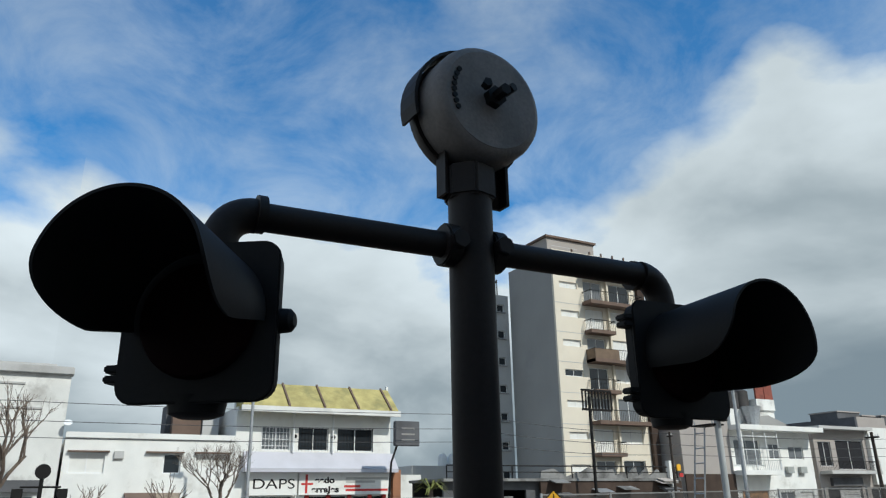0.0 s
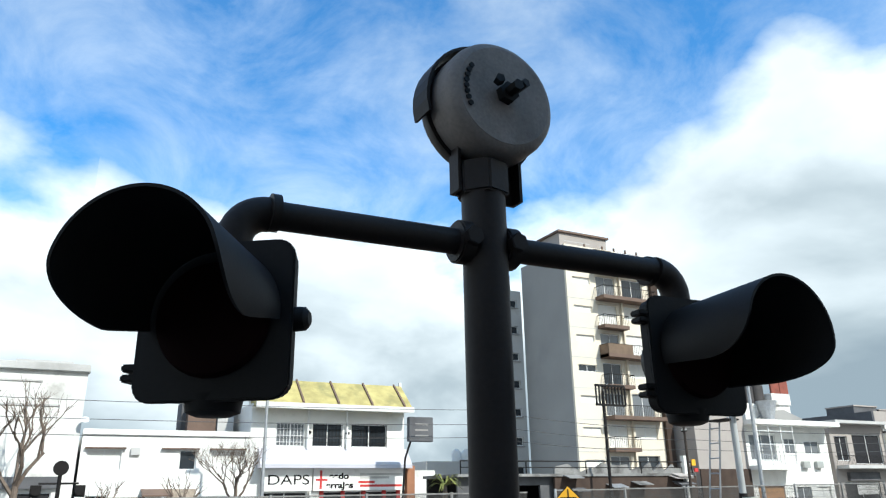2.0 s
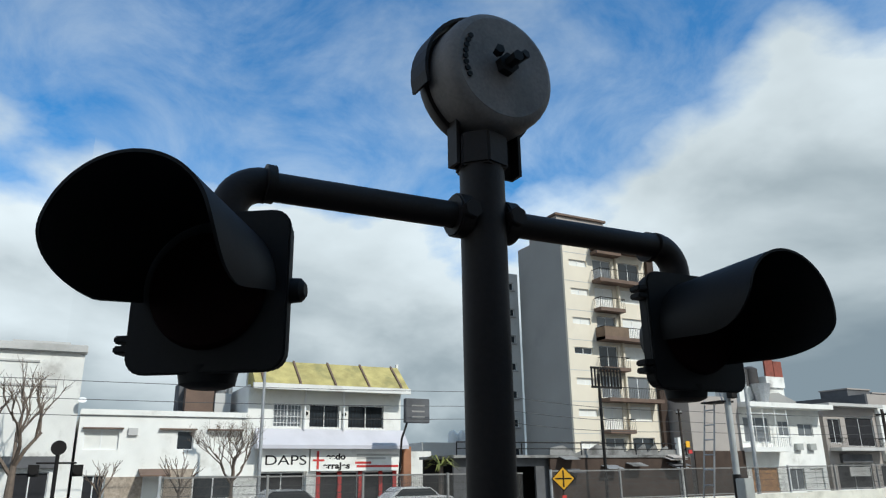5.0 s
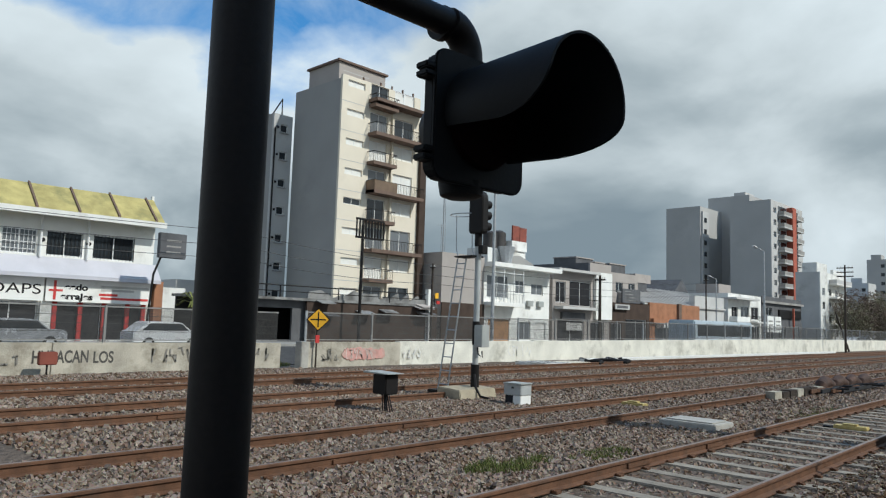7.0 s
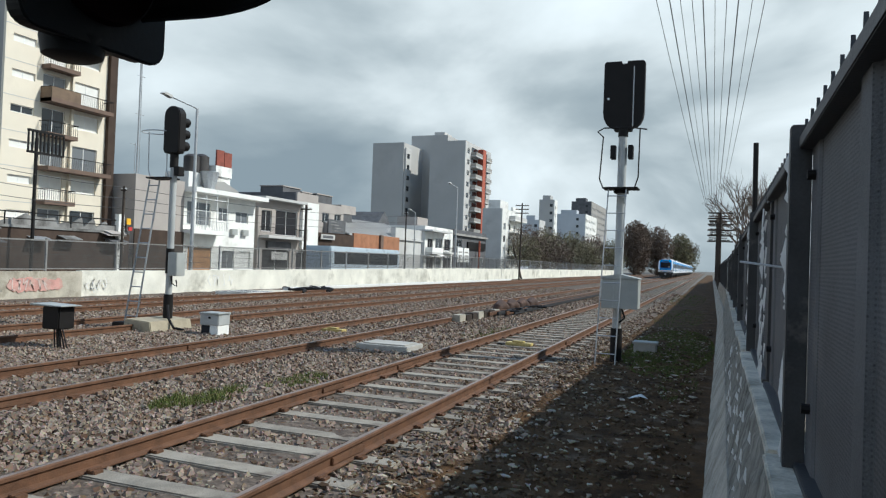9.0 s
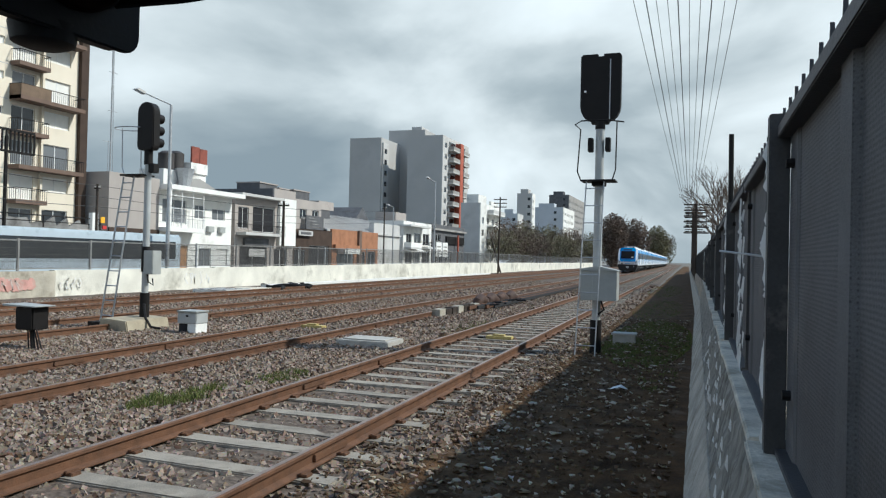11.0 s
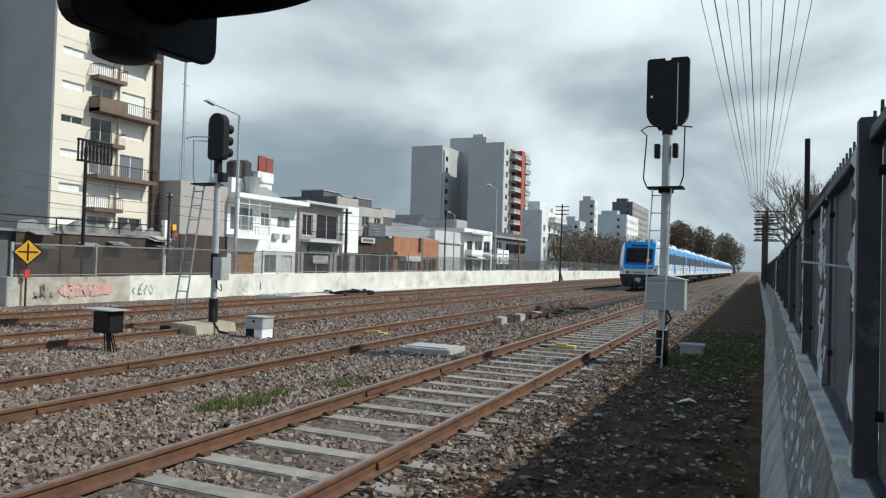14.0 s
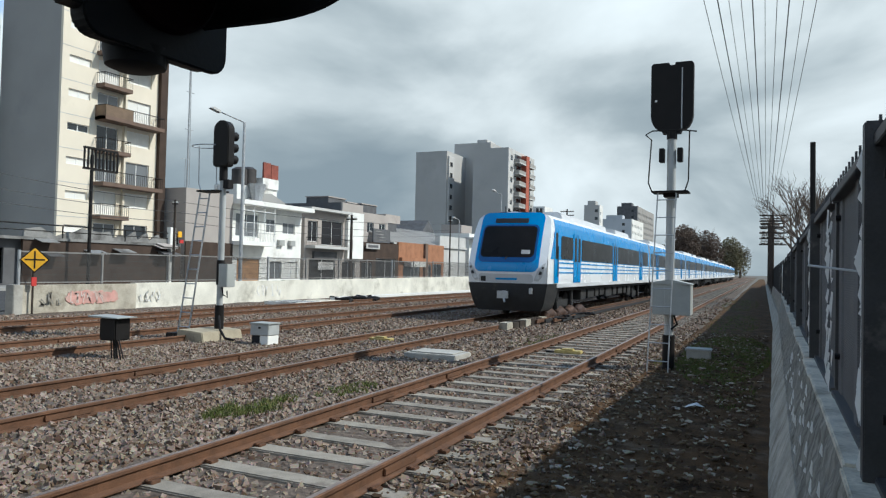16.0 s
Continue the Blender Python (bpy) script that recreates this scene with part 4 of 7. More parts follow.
# ---- railway signals ----
def ladder(parent, base, top, half, rungs, r=0.014):
    base, top = Vector(base), Vector(top)
    for s in (-1, 1):
        part("ladder_stile", Shape().tube([base + Vector((s * half, 0, 0)), top + Vector((s * half * 0.9, 0, 0))], r, 6), GALV, parent)
    for k in range(rungs):
        p = base.lerp(top, (k + 0.6) / rungs)
        part("rung", Shape().tube([p + Vector((-half, 0, 0)), p + Vector((half, 0, 0))], r * 0.75, 5), GALV, parent)


def build_signal_back():
    t = thing("railway_signal", (-1.42, 15.75, 0), "grey signal post with black lamp back plate, ladder and cabinet", "railway signal", "railway signals")
    part("post", Shape().tube([(0, 0, 0), (0.01, 0, 4.55)], 0.085, 18), SIGGREY, t, smooth=True)
    part("post_base", Shape().tube([(0, 0, 0), (0, 0, 0.68)], 0.115, 18), BLACK, t, smooth=True)
    out = [(-0.4, 5.98), (-0.4, 4.98)] + [(-0.4 + 0.22 * (1 - math.cos(a)), 4.98 - 0.3 * math.sin(a)) for a in (0.4, 0.8, 1.2, 1.55)] + [(-0.17, 4.62), (0.17, 4.62)] + [(0.4 - 0.22 * (1 - math.cos(a)), 4.98 - 0.3 * math.sin(a)) for a in (1.55, 1.2, 0.8, 0.4)] + [(0.4, 4.98), (0.4, 5.98), (0.36, 6.02), (0.06, 6.02), (0.05, 5.97), (-0.05, 5.97), (-0.06, 6.02), (-0.36, 6.02)]
    head = part("back_plate", Shape().prism(out, "y", -0.02, 0.16), BLACK, t, "black signal head seen from behind", bevel=0.006)
    part("conduit", Shape().tube([(0.19, -0.03, 4.7), (0.19, -0.03, 5.9)], 0.012, 6), GALV, head)
    part("peephole", Shape().tube([(-0.3, -0.025, 5.27), (-0.3, -0.018, 5.27)], 0.025, 8), WHITEMETAL, head)
    for z in (5.65, 5.3, 4.95):
        part("lamp_hood", Shape().tube([(0, 0.16, z), (0, 0.42, z)], 0.13, 14, caps=False), BLACK, head)
    part("lamp_neck", Shape().tube([(0.01, 0, 4.5), (0.01, 0, 4.66)], 0.1, 12), BLACK, t)
    for sx in (-0.17, 0.17):
        part("side_box", rbox(sx - 0.05, sx + 0.05, -0.1, 0.08, 4.05, 4.32), BLACK, t, bevel=0.008)
    part("platform", Shape().box(-0.32, 0.36, -0.35, 0.1, 3.43, 3.46).box(-0.12, 0.14, -0.15, 0.12, 3.36, 3.44), BLACK, t, "small steel standing grate", bevel=0.005)
    part("hoop", Shape().tube([(-0.32, -0.3, 3.46), (-0.38, -0.32, 3.62), (-0.33, -0.32, 4.45), (-0.44, -0.34, 4.55), (-0.3, -0.45, 4.6), (0.2, -0.45, 4.6), (0.5, -0.3, 4.58)], 0.014, 6), BLACK, t)
    part("hoop", Shape().tube([(0.3, -0.3, 3.46), (0.36, -0.32, 3.65), (0.37, -0.32, 4.58)], 0.014, 6), BLACK, t)
    ladder(t, (-0.12, -0.62, 0.02), (-0.03, -0.3, 3.42), 0.19, 10)
    cab = part("cabinet", rbox(-0.28, 0.42, -0.28, 0.22, 1.08, 1.66), BOXGREY, t, "light grey steel cabinet with sloping lid", bevel=0.01)
    part("cabinet_lid", Shape().prism([(-0.30, 1.662), (0.44, 1.662), (0.44, 1.68), (0.05, 1.76), (-0.30, 1.70)], "y", -0.31, 0.25), BOXGREY, cab, bevel=0.006)
    part("cabinet_edge", rbox(-0.055, -0.045, -0.285, -0.281, 1.1, 1.64), SIGGREY, cab)
    part("cable", Shape().tube([(0.1, -0.1, 1.08), (0.17, -0.14, 0.9), (0.06, -0.12, 0.8)], 0.02, 6), BLACK, t)
    b = thing("cable_box", (-1.05, 17.9, 0.0), "small concrete cable box on turf", "box")
    part("body", rbox(-0.24, 0.24, -0.2, 0.2, 0, 0.2), CONCRETE, b, bevel=0.015)
    part("lid", rbox(-0.27, 0.27, -0.23, 0.23, 0.202, 0.25), CONCRETE, b, bevel=0.01)


def build_signal_front():
    t = thing("railway_signal", (-11.9, 14.95, 0), "grey signal post with oval black three-lamp head and ladder", "railway signal", "railway signals")
    part("foundation", Shape().prism([(-0.48, -0.1), (0.42, -0.1), (0.34, 0.26), (-0.40, 0.30)], "y", -0.95, 0.42), SANDCON, t, "sloping concrete foundation block", bevel=0.02)
    part("post", Shape().tube([(0, 0, 0.2), (0.0, 0, 4.2)], 0.078, 16), SIGGREY, t, smooth=True)
    part("post_base", Shape().tube([(0, 0, 0.2), (0, 0, 0.85)], 0.11, 16), BLACK, t, smooth=True)
    part("post_band", Shape().tube([(0, 0, 1.35), (0, 0, 1.95)], 0.1, 16), BLACK, t, smooth=True)
    out = [(x, z) for x, z in circle(0.24, 10, 0, 5.14, 0, 180)] + [(-0.24, 4.32), (-0.2, 4.24), (0.2, 4.24), (0.24, 4.32)]
    head = part("signal_head", Shape().prism(out, "y", -0.14, 0.10), BLACK, t, "black oval lamp head", bevel=0.02)
    for z in (5.05, 4.76, 4.47):
        part("lamp_hood", Shape().tube([(0, 0.1, z), (0, 0.40, z)], [0.12, 0.115], 16, caps=True), BLACK, head, smooth=True)
    part("neck", Shape().tube([(0, 0, 3.9), (0, 0, 4.3)], 0.10, 12), BLACK, t, smooth=True)
    part("side_cabinet", rbox(0.09, 0.36, -0.18, 0.12, 1.3, 1.86), BOXGREY, t, "grey side cabinet", bevel=0.012)
    part("side_cabinet", rbox(0.08, 0.24, -0.1, 0.1, 3.7, 3.92), BLACK, t, bevel=0.01)
    part("cable", Shape().tube([(0.15, -0.1, 1.3), (0.22, -0.15, 1.12), (0.34, -0.12, 1.05), (0.3, -0.1, 1.2)], 0.018, 6), BLACK, t)
    part("platform", Shape().box(-0.62, 0.02, -0.25, 0.2, 3.62, 3.66), BLACK, t, "steel standing grate", bevel=0.005)
    ladder(t, (-0.72, -0.45, 0.1), (-0.46, -0.12, 3.6), 0.17, 10, 0.02)
    part("hoop", Shape().tube([(-0.63 + 0.42 * math.cos(a) + 0.1, 0.3 * math.sin(a), 4.78) for a in [radians(q) for q in range(0, 361, 24)]], 0.013, 6, caps=False), GALV, t)
    for x in (-0.71, -0.15):
        part("hoop_stay", Shape().tube([(x + 0.1, -0.1, 3.65), (x + 0.02, -0.1, 3.85), (x, -0.1, 4.78)], 0.013, 6), GALV, t)
    part("step_block", rbox(-0.98, -0.50, -0.75, -0.3, 0, 0.18), BLACK, t, bevel=0.02)
    part("conduit", Shape().tube([(0.12, -0.15, 0.6), (0.3, -0.3, 0.3), (0.5, -0.35, 0.1), (0.75, -0.3, 0.06)], 0.03, 6), BLACK, t)


build_signal_back()
build_signal_front()


def small_trackside():
    b = thing("point_box", (-10.98, 11.06, 0), "black box on a stake with a pale lid beside the track", "box")
    part("stake", Shape().tube([(0.05, 0, -0.05), (0, 0, 0.42)], 0.04, 8), BLACK, b)
    part("body", rbox(-0.21, 0.21, -0.18, 0.18, 0.37, 0.79), BLACK, b, bevel=0.02)
    part("lid", Shape().prism([(-0.46, 0.792), (0.32, 0.792), (0.32, 0.81), (-0.46, 0.83)], "y", -0.24, 0.24), BOXGREY, b, bevel=0.008)
    for k in range(5):
        part("cable", Shape().tube([(0.02 + k * 0.05, -0.1, 0.40), (0.08 + k * 0.08, -0.12, 0.0)], 0.014, 5), BLACK, b)
    c = thing("relay_cabinet", (-10.25, 14.63, 0), "grey relay cabinet on ballast, lit and unlit sides coloured in", "cabinet")
    # Base halves in near-black and white paint in its shaded and sunlit faces.
    part("base", rbox(-0.23, 0.0, -0.19, 0.19, -0.02, 0.24), DARK, c, bevel=0.01)
    part("lit_side", rbox(0.01, 0.24, -0.2, 0.2, -0.02, 0.238), WHITEWALL, c, bevel=0.008)
    part("body", rbox(-0.26, 0.25, -0.21, 0.21, 0.242, 0.49), SIGGREY, c, bevel=0.014)
    part("lid", rbox(-0.28, 0.27, -0.23, 0.23, 0.493, 0.53), BOXGREY, c, bevel=0.012)
    part("latch", rbox(-0.02, 0.04, -0.222, -0.212, 0.40, 0.44), BLACK, c)
    s = thing("cable_slab", (-5.9, 14.7, 0), "pale concrete cable cover slab lying on ballast", "slab")
    part("slab", rbox(-0.55, 0.6, -0.42, 0.42, 0.0, 0.14), CONCRETE, s, bevel=0.015)
    part("lid", rbox(-0.45, 0.5, -0.32, 0.32, 0.142, 0.165), CONCRETE, s, bevel=0.006)
    for x, y in ((-8.5, 17.0), (-3.75, 17.1)):
        d = thing("axle_counter", (x, y, 0), "faded yellow detector box between the rails", "detector box", "detector boxes")
        part("body", rbox(-0.3, 0.3, -0.12, 0.12, 0.03, 0.10), YELBOX, d, bevel=0.012)
        part("cap", rbox(-0.15, 0.12, -0.08, 0.08, 0.101, 0.135), YELBOX, d, bevel=0.008)
        part("foot", rbox(-0.5, -0.36, -0.1, 0.1, 0.0, 0.06), BLACK, d, bevel=0.008)
    st = thing("striped_slab", (-19.95, 29.0, 0), "white slab with dark stripes at the foot of the wall", "slab")
    part("slab", rbox(-0.9, 0.9, -1.0, 1.0, 0, 0.18), WHITEDIRTY, st, bevel=0.02)
    for k in range(5):
        part("stripe", rbox(-0.9 + k * 0.38, -0.74 + k * 0.38, -1.004, 1.0, 0.181, 0.185), BLACK, st)
    part("plain_slab", rbox(-0.8, 0.6, 1.05, 3.2, 0, 0.15), COPING, st, "plain cream slab", bevel=0.02)
    # third-rail guard boards along the far track
    g = thing("conductor_rail", (-20.0, 0, 0), "pale covered conductor rail along the wall", "conductor rail", kind="structure")
    part("cover", swept([(-0.16, 0.10), (0.16, 0.10), (0.18, 0.24), (-0.18, 0.24)], along(33, 78)), WHITEWALL, g)
    part("rail", swept([(-0.04, 0.02), (0.04, 0.02), (0.04, 0.09), (-0.04, 0.09)], along(30, 200)), RAIL, g)
    for y in range(35, 78, 4):
        part("bracket", rbox(bend(y) - 0.18, bend(y) - 0.12, y - 0.05, y + 0.05, 0, 0.2), BLACK, g)
    h = thing("cable_coil", (-19.75, 33.6, 0), "heap of black cable hose beside the track", "cable")
    pts = [(0.9 * math.cos(a * 1.3) * (1 + 0.2 * math.sin(a * 3)), a * 0.55 - 1.5, 0.12 + 0.1 * abs(math.sin(a * 2.1))) for a in [k * 0.35 for k in range(24)]]
    part("hose", Shape().tube(pts, 0.09, 7), BLACK, h, smooth=True)
    # turnout parts between the near tracks
    p = thing("turnout_fittings", (-6.2, 0, 0), "rusty turnout blades, rods and guard rails between tracks", "turnout")
    rnd = random.Random(6)
    for k in range(7):
        part("cover_board", rbox(-1.02 + rnd.uniform(-0.02, 0.02), -0.74, 22.0 + k * 0.62, 22.54 + k * 0.62, 0.0, 0.24 + rnd.uniform(-0.03, 0.02)), WOODPOLE if k % 3 else DIRTYCON, p, "worn timber cable cover", bevel=0.012)
    for k in range(4):
        y = 26.5 + k * 1.15
        part("point_motor", Shape().tube([(-0.95 + 0.1 * k, y, 0.06), (-0.92 + 0.1 * k, y + 0.1, 0.24), (-0.9 + 0.1 * k, y + 0.45, 0.34), (-0.85 + 0.1 * k, y + 0.8, 0.22), (-0.85 + 0.1 * k, y + 0.95, 0.05)], [0.14, 0.19, 0.21, 0.19, 0.12], 10), CASTING, p, "rusty rounded casting", smooth=True)
    for k in range(9):
        y = 26.3 + k * 0.55
        part("stretcher", Shape().tube([(-1.2 + rnd.uniform(-0.2, 0.2), y, 0.12), (-0.1 + rnd.uniform(-0.2, 0.3), y + rnd.uniform(-0.4, 0.7), 0.16 + rnd.uniform(0, 0.12))], 0.035, 6), T_DARK, p)
    for k in range(4):
        x = -0.42 + k * 0.17
        part("point_rod", swept([(-0.03, 0.08), (0.03, 0.08), (0.03, 0.2), (-0.03, 0.2)], along(24.8 + 0.5 * k, 60, 3, 3), x), T_DARK if k % 2 else RAIL, p, "long dark operating rod")
    w = thing("white_stone", (-4.56, 6.5, 0.0), "small whitish stone lying against the rail", "stone")
    part("stone", Shape().tube([(0, 0, -0.02), (0, 0, 0.0), (0, 0, 0.025), (0, 0, 0.035)], [0.02, 0.032, 0.026, 0.008], 7), WHITEWALL, w, smooth=True)
    q = thing("paper_scrap", (-0.55, 11.6, 0.04), "crumpled white paper scrap on dark soil", "litter")
    part("scrap", Shape().add([(-0.12, -0.06, 0), (0.02, -0.1, 0.05), (0.14, 0.02, 0.01), (0.03, 0.09, 0.06), (-0.09, 0.06, 0.02)], [(0, 1, 4), (1, 2, 3), (1, 3, 4)]), GRAF_WHITE, q)


small_trackside()


def build_diamond_sign():
    t = thing("warning_sign", (-22.6, 17.8, 0), "yellow diamond railway sign with black cross on a post", "sign")
    part("post", Shape().tube([(0, 0, 0), (0, 0, 2.0)], 0.035, 8), WOODPOLE, t)
    m = pose(0.05, 0, 1.85, 0, 0, -35) @ pose(0, 0, 0, 45)
    part("plate", rbox(0, 0.012, -0.32, 0.32, -0.32, 0.32).turned(m), BLACK, t, bevel=0.002)
    part("face", rbox(0.013, 0.017, -0.285, 0.285, -0.285, 0.285).turned(m), YELLOW, t, "yellow reflective face")
    m2 = pose(0.05, 0, 1.85, 0, 0, -35)
    part("cross", Shape().box(0.0185, 0.022, -0.3, 0.3, -0.025, 0.025).box(0.0185, 0.0225, -0.025, 0.025, -0.3, 0.3).turned(m2), BLACK, t, "black cross")
    part("red_tag", rbox(0.03, 0.06, -0.09, 0.09, 0.95, 1.25), RED, t)


build_diamond_sign()

# ---- train ----
HALF, FLOOR, ROOF = 1.45, 1.22, 3.80
CARLEN = 25.6


def section(n=6):
    """Half-round roofed body section, x and z, from lower right over the roof to lower left."""
    pts = [(HALF, FLOOR), (HALF, 2.2), (HALF - 0.01, 3.0), (HALF - 0.06, 3.4)]
    pts += [(HALF - 0.06 - 0.36 * (1 - math.cos(a)), 3.4 + 0.34 * math.sin(a)) for a in [radians(90 * k / n) for k in range(1, n + 1)]]
    pts += [(0.55, 3.80), (0.0, ROOF + 0.03)]
    return pts + [(-x, z) for x, z in reversed(pts[:-1])]


def nose(x, z):
    """How far back the front skin lies at a place of the face."""
    u = max(0.0, (z - 1.75) / 2.05)
    low = max(0.0, (1.75 - z))
    return 0.95 * u ** 1.25 + 0.26 * (abs(x) / HALF) ** 2.6 + 0.18 * low


def skin(x0, x1, z0, z1, off, nx=12, nz=12, pinch=0.0):
    """A patch of the front skin, set proud by off."""
    s, vs = Shape(), []
    for d in (off, off - 0.012):
        for j in range(nz + 1):
            for i in range(nx + 1):
                v = j / nz
                k = 1 - pinch * (1 - v)
                x, z = (x0 + (x1 - x0) * i / nx) * k, z0 + (z1 - z0) * v
                vs.append((x, nose(x, z) - d, z))
    n = (nx + 1) * (nz + 1)
    fs = []
    for j in range(nz):
        for i in range(nx):
            a = j * (nx + 1) + i
            fs += [(a, a + 1, a + nx + 2, a + nx + 1), (n + a + nx + 1, n + a + nx + 2, n + a + 1, n + a)]
    ring = [i for i in range(nx + 1)] + [j * (nx + 1) + nx for j in range(1, nz + 1)] + [nz * (nx + 1) + i for i in range(nx - 1, -1, -1)] + [j * (nx + 1) for j in range(nz - 1, 0, -1)]
    fs += [(a, b, n + b, n + a) for a, b in zip(ring, ring[1:] + ring[:1])]
    return s.add(vs, fs)


def skin_patch(outline, off, rings=7):
    """A round-cornered patch of the front skin, set proud by off."""
    cx, cz = sum(p[0] for p in outline) / len(outline), sum(p[1] for p in outline) / len(outline)
    n, vs, fs = len(outline), [], []
    for k in range(rings):
        q = 1 - k / rings
        vs += [(cx + (x - cx) * q, cz + (z - cz) * q) for x, z in outline]
    vs.append((cx, cz))
    vs = [(x, nose(x, z) - off, z) for x, z in vs]
    vs += [(x, nose(x, z) - off + 0.02, z) for x, z in outline]
    for k in range(rings - 1):
        fs += [(k * n + i, k * n + (i + 1) % n, (k + 1) * n + (i + 1) % n, (k + 1) * n + i) for i in range(n)]
    c = rings * n
    fs += [((rings - 1) * n + i, (rings - 1) * n + (i + 1) % n, c) for i in range(n)]
    fs += [(i, (i + 1) % n, c + 1 + (i + 1) % n, c + 1 + i) for i in range(n)]
    return Shape().add(vs, fs)


def dense(outline, most=0.12):
    """Adds points along an outline, so that a patch follows a curve."""
    pts = []
    for (x0, z0), (x1, z1) in zip(outline, outline[1:] + outline[:1]):
        k = max(1, math.ceil(math.hypot(x1 - x0, z1 - z0) / most))
        pts += [(x0 + (x1 - x0) * i / k, z0 + (z1 - z0) * i / k) for i in range(k)]
    return pts


def build_bogie(parent, y):
    b = part("bogie", Shape().box(-1.05, -0.9, y - 1.6, y + 1.6, 0.45, 0.75).box(0.9, 1.05, y - 1.6, y + 1.6, 0.45, 0.75).box(-1.0, 1.0, y - 0.3, y + 0.3, 0.5, 0.85), T_DARK, parent, "dark cast bogie frame", bevel=0.02)
    for dy in (-1.15, 1.15):
        for x in (-1.1, 1.1):
            part("axle_box", rbox(x - 0.1, x + 0.1, y + dy - 0.2, y + dy + 0.2, 0.4, 0.72), T_DARK, b, bevel=0.03)
            part("spring", Shape().tube([(x, y + dy, 0.72), (x, y + dy, 1.12)], 0.11, 10), T_DARK, b)


def wheelset(parent, y):
    s = Shape()
    for x in (-0.84, 0.84):
        s.tube([(x - 0.065, 0, 0), (x + 0.065, 0, 0)], 0.43, 24)
        for k in range(4):
            a = k * math.pi / 2
            s.tube([(x + 0.07, 0.2 * math.cos(a), 0.2 * math.sin(a)), (x + 0.08, 0.2 * math.cos(a), 0.2 * math.sin(a))], 0.05, 6)
    s.tube([(-0.9, 0, 0), (0.9, 0, 0)], 0.08, 10)
    w = part("wheelset", s, T_DARK, parent, "steel wheelset", smooth=True)
    w.location = (0, y, 0.43 + 0.172)
    return w


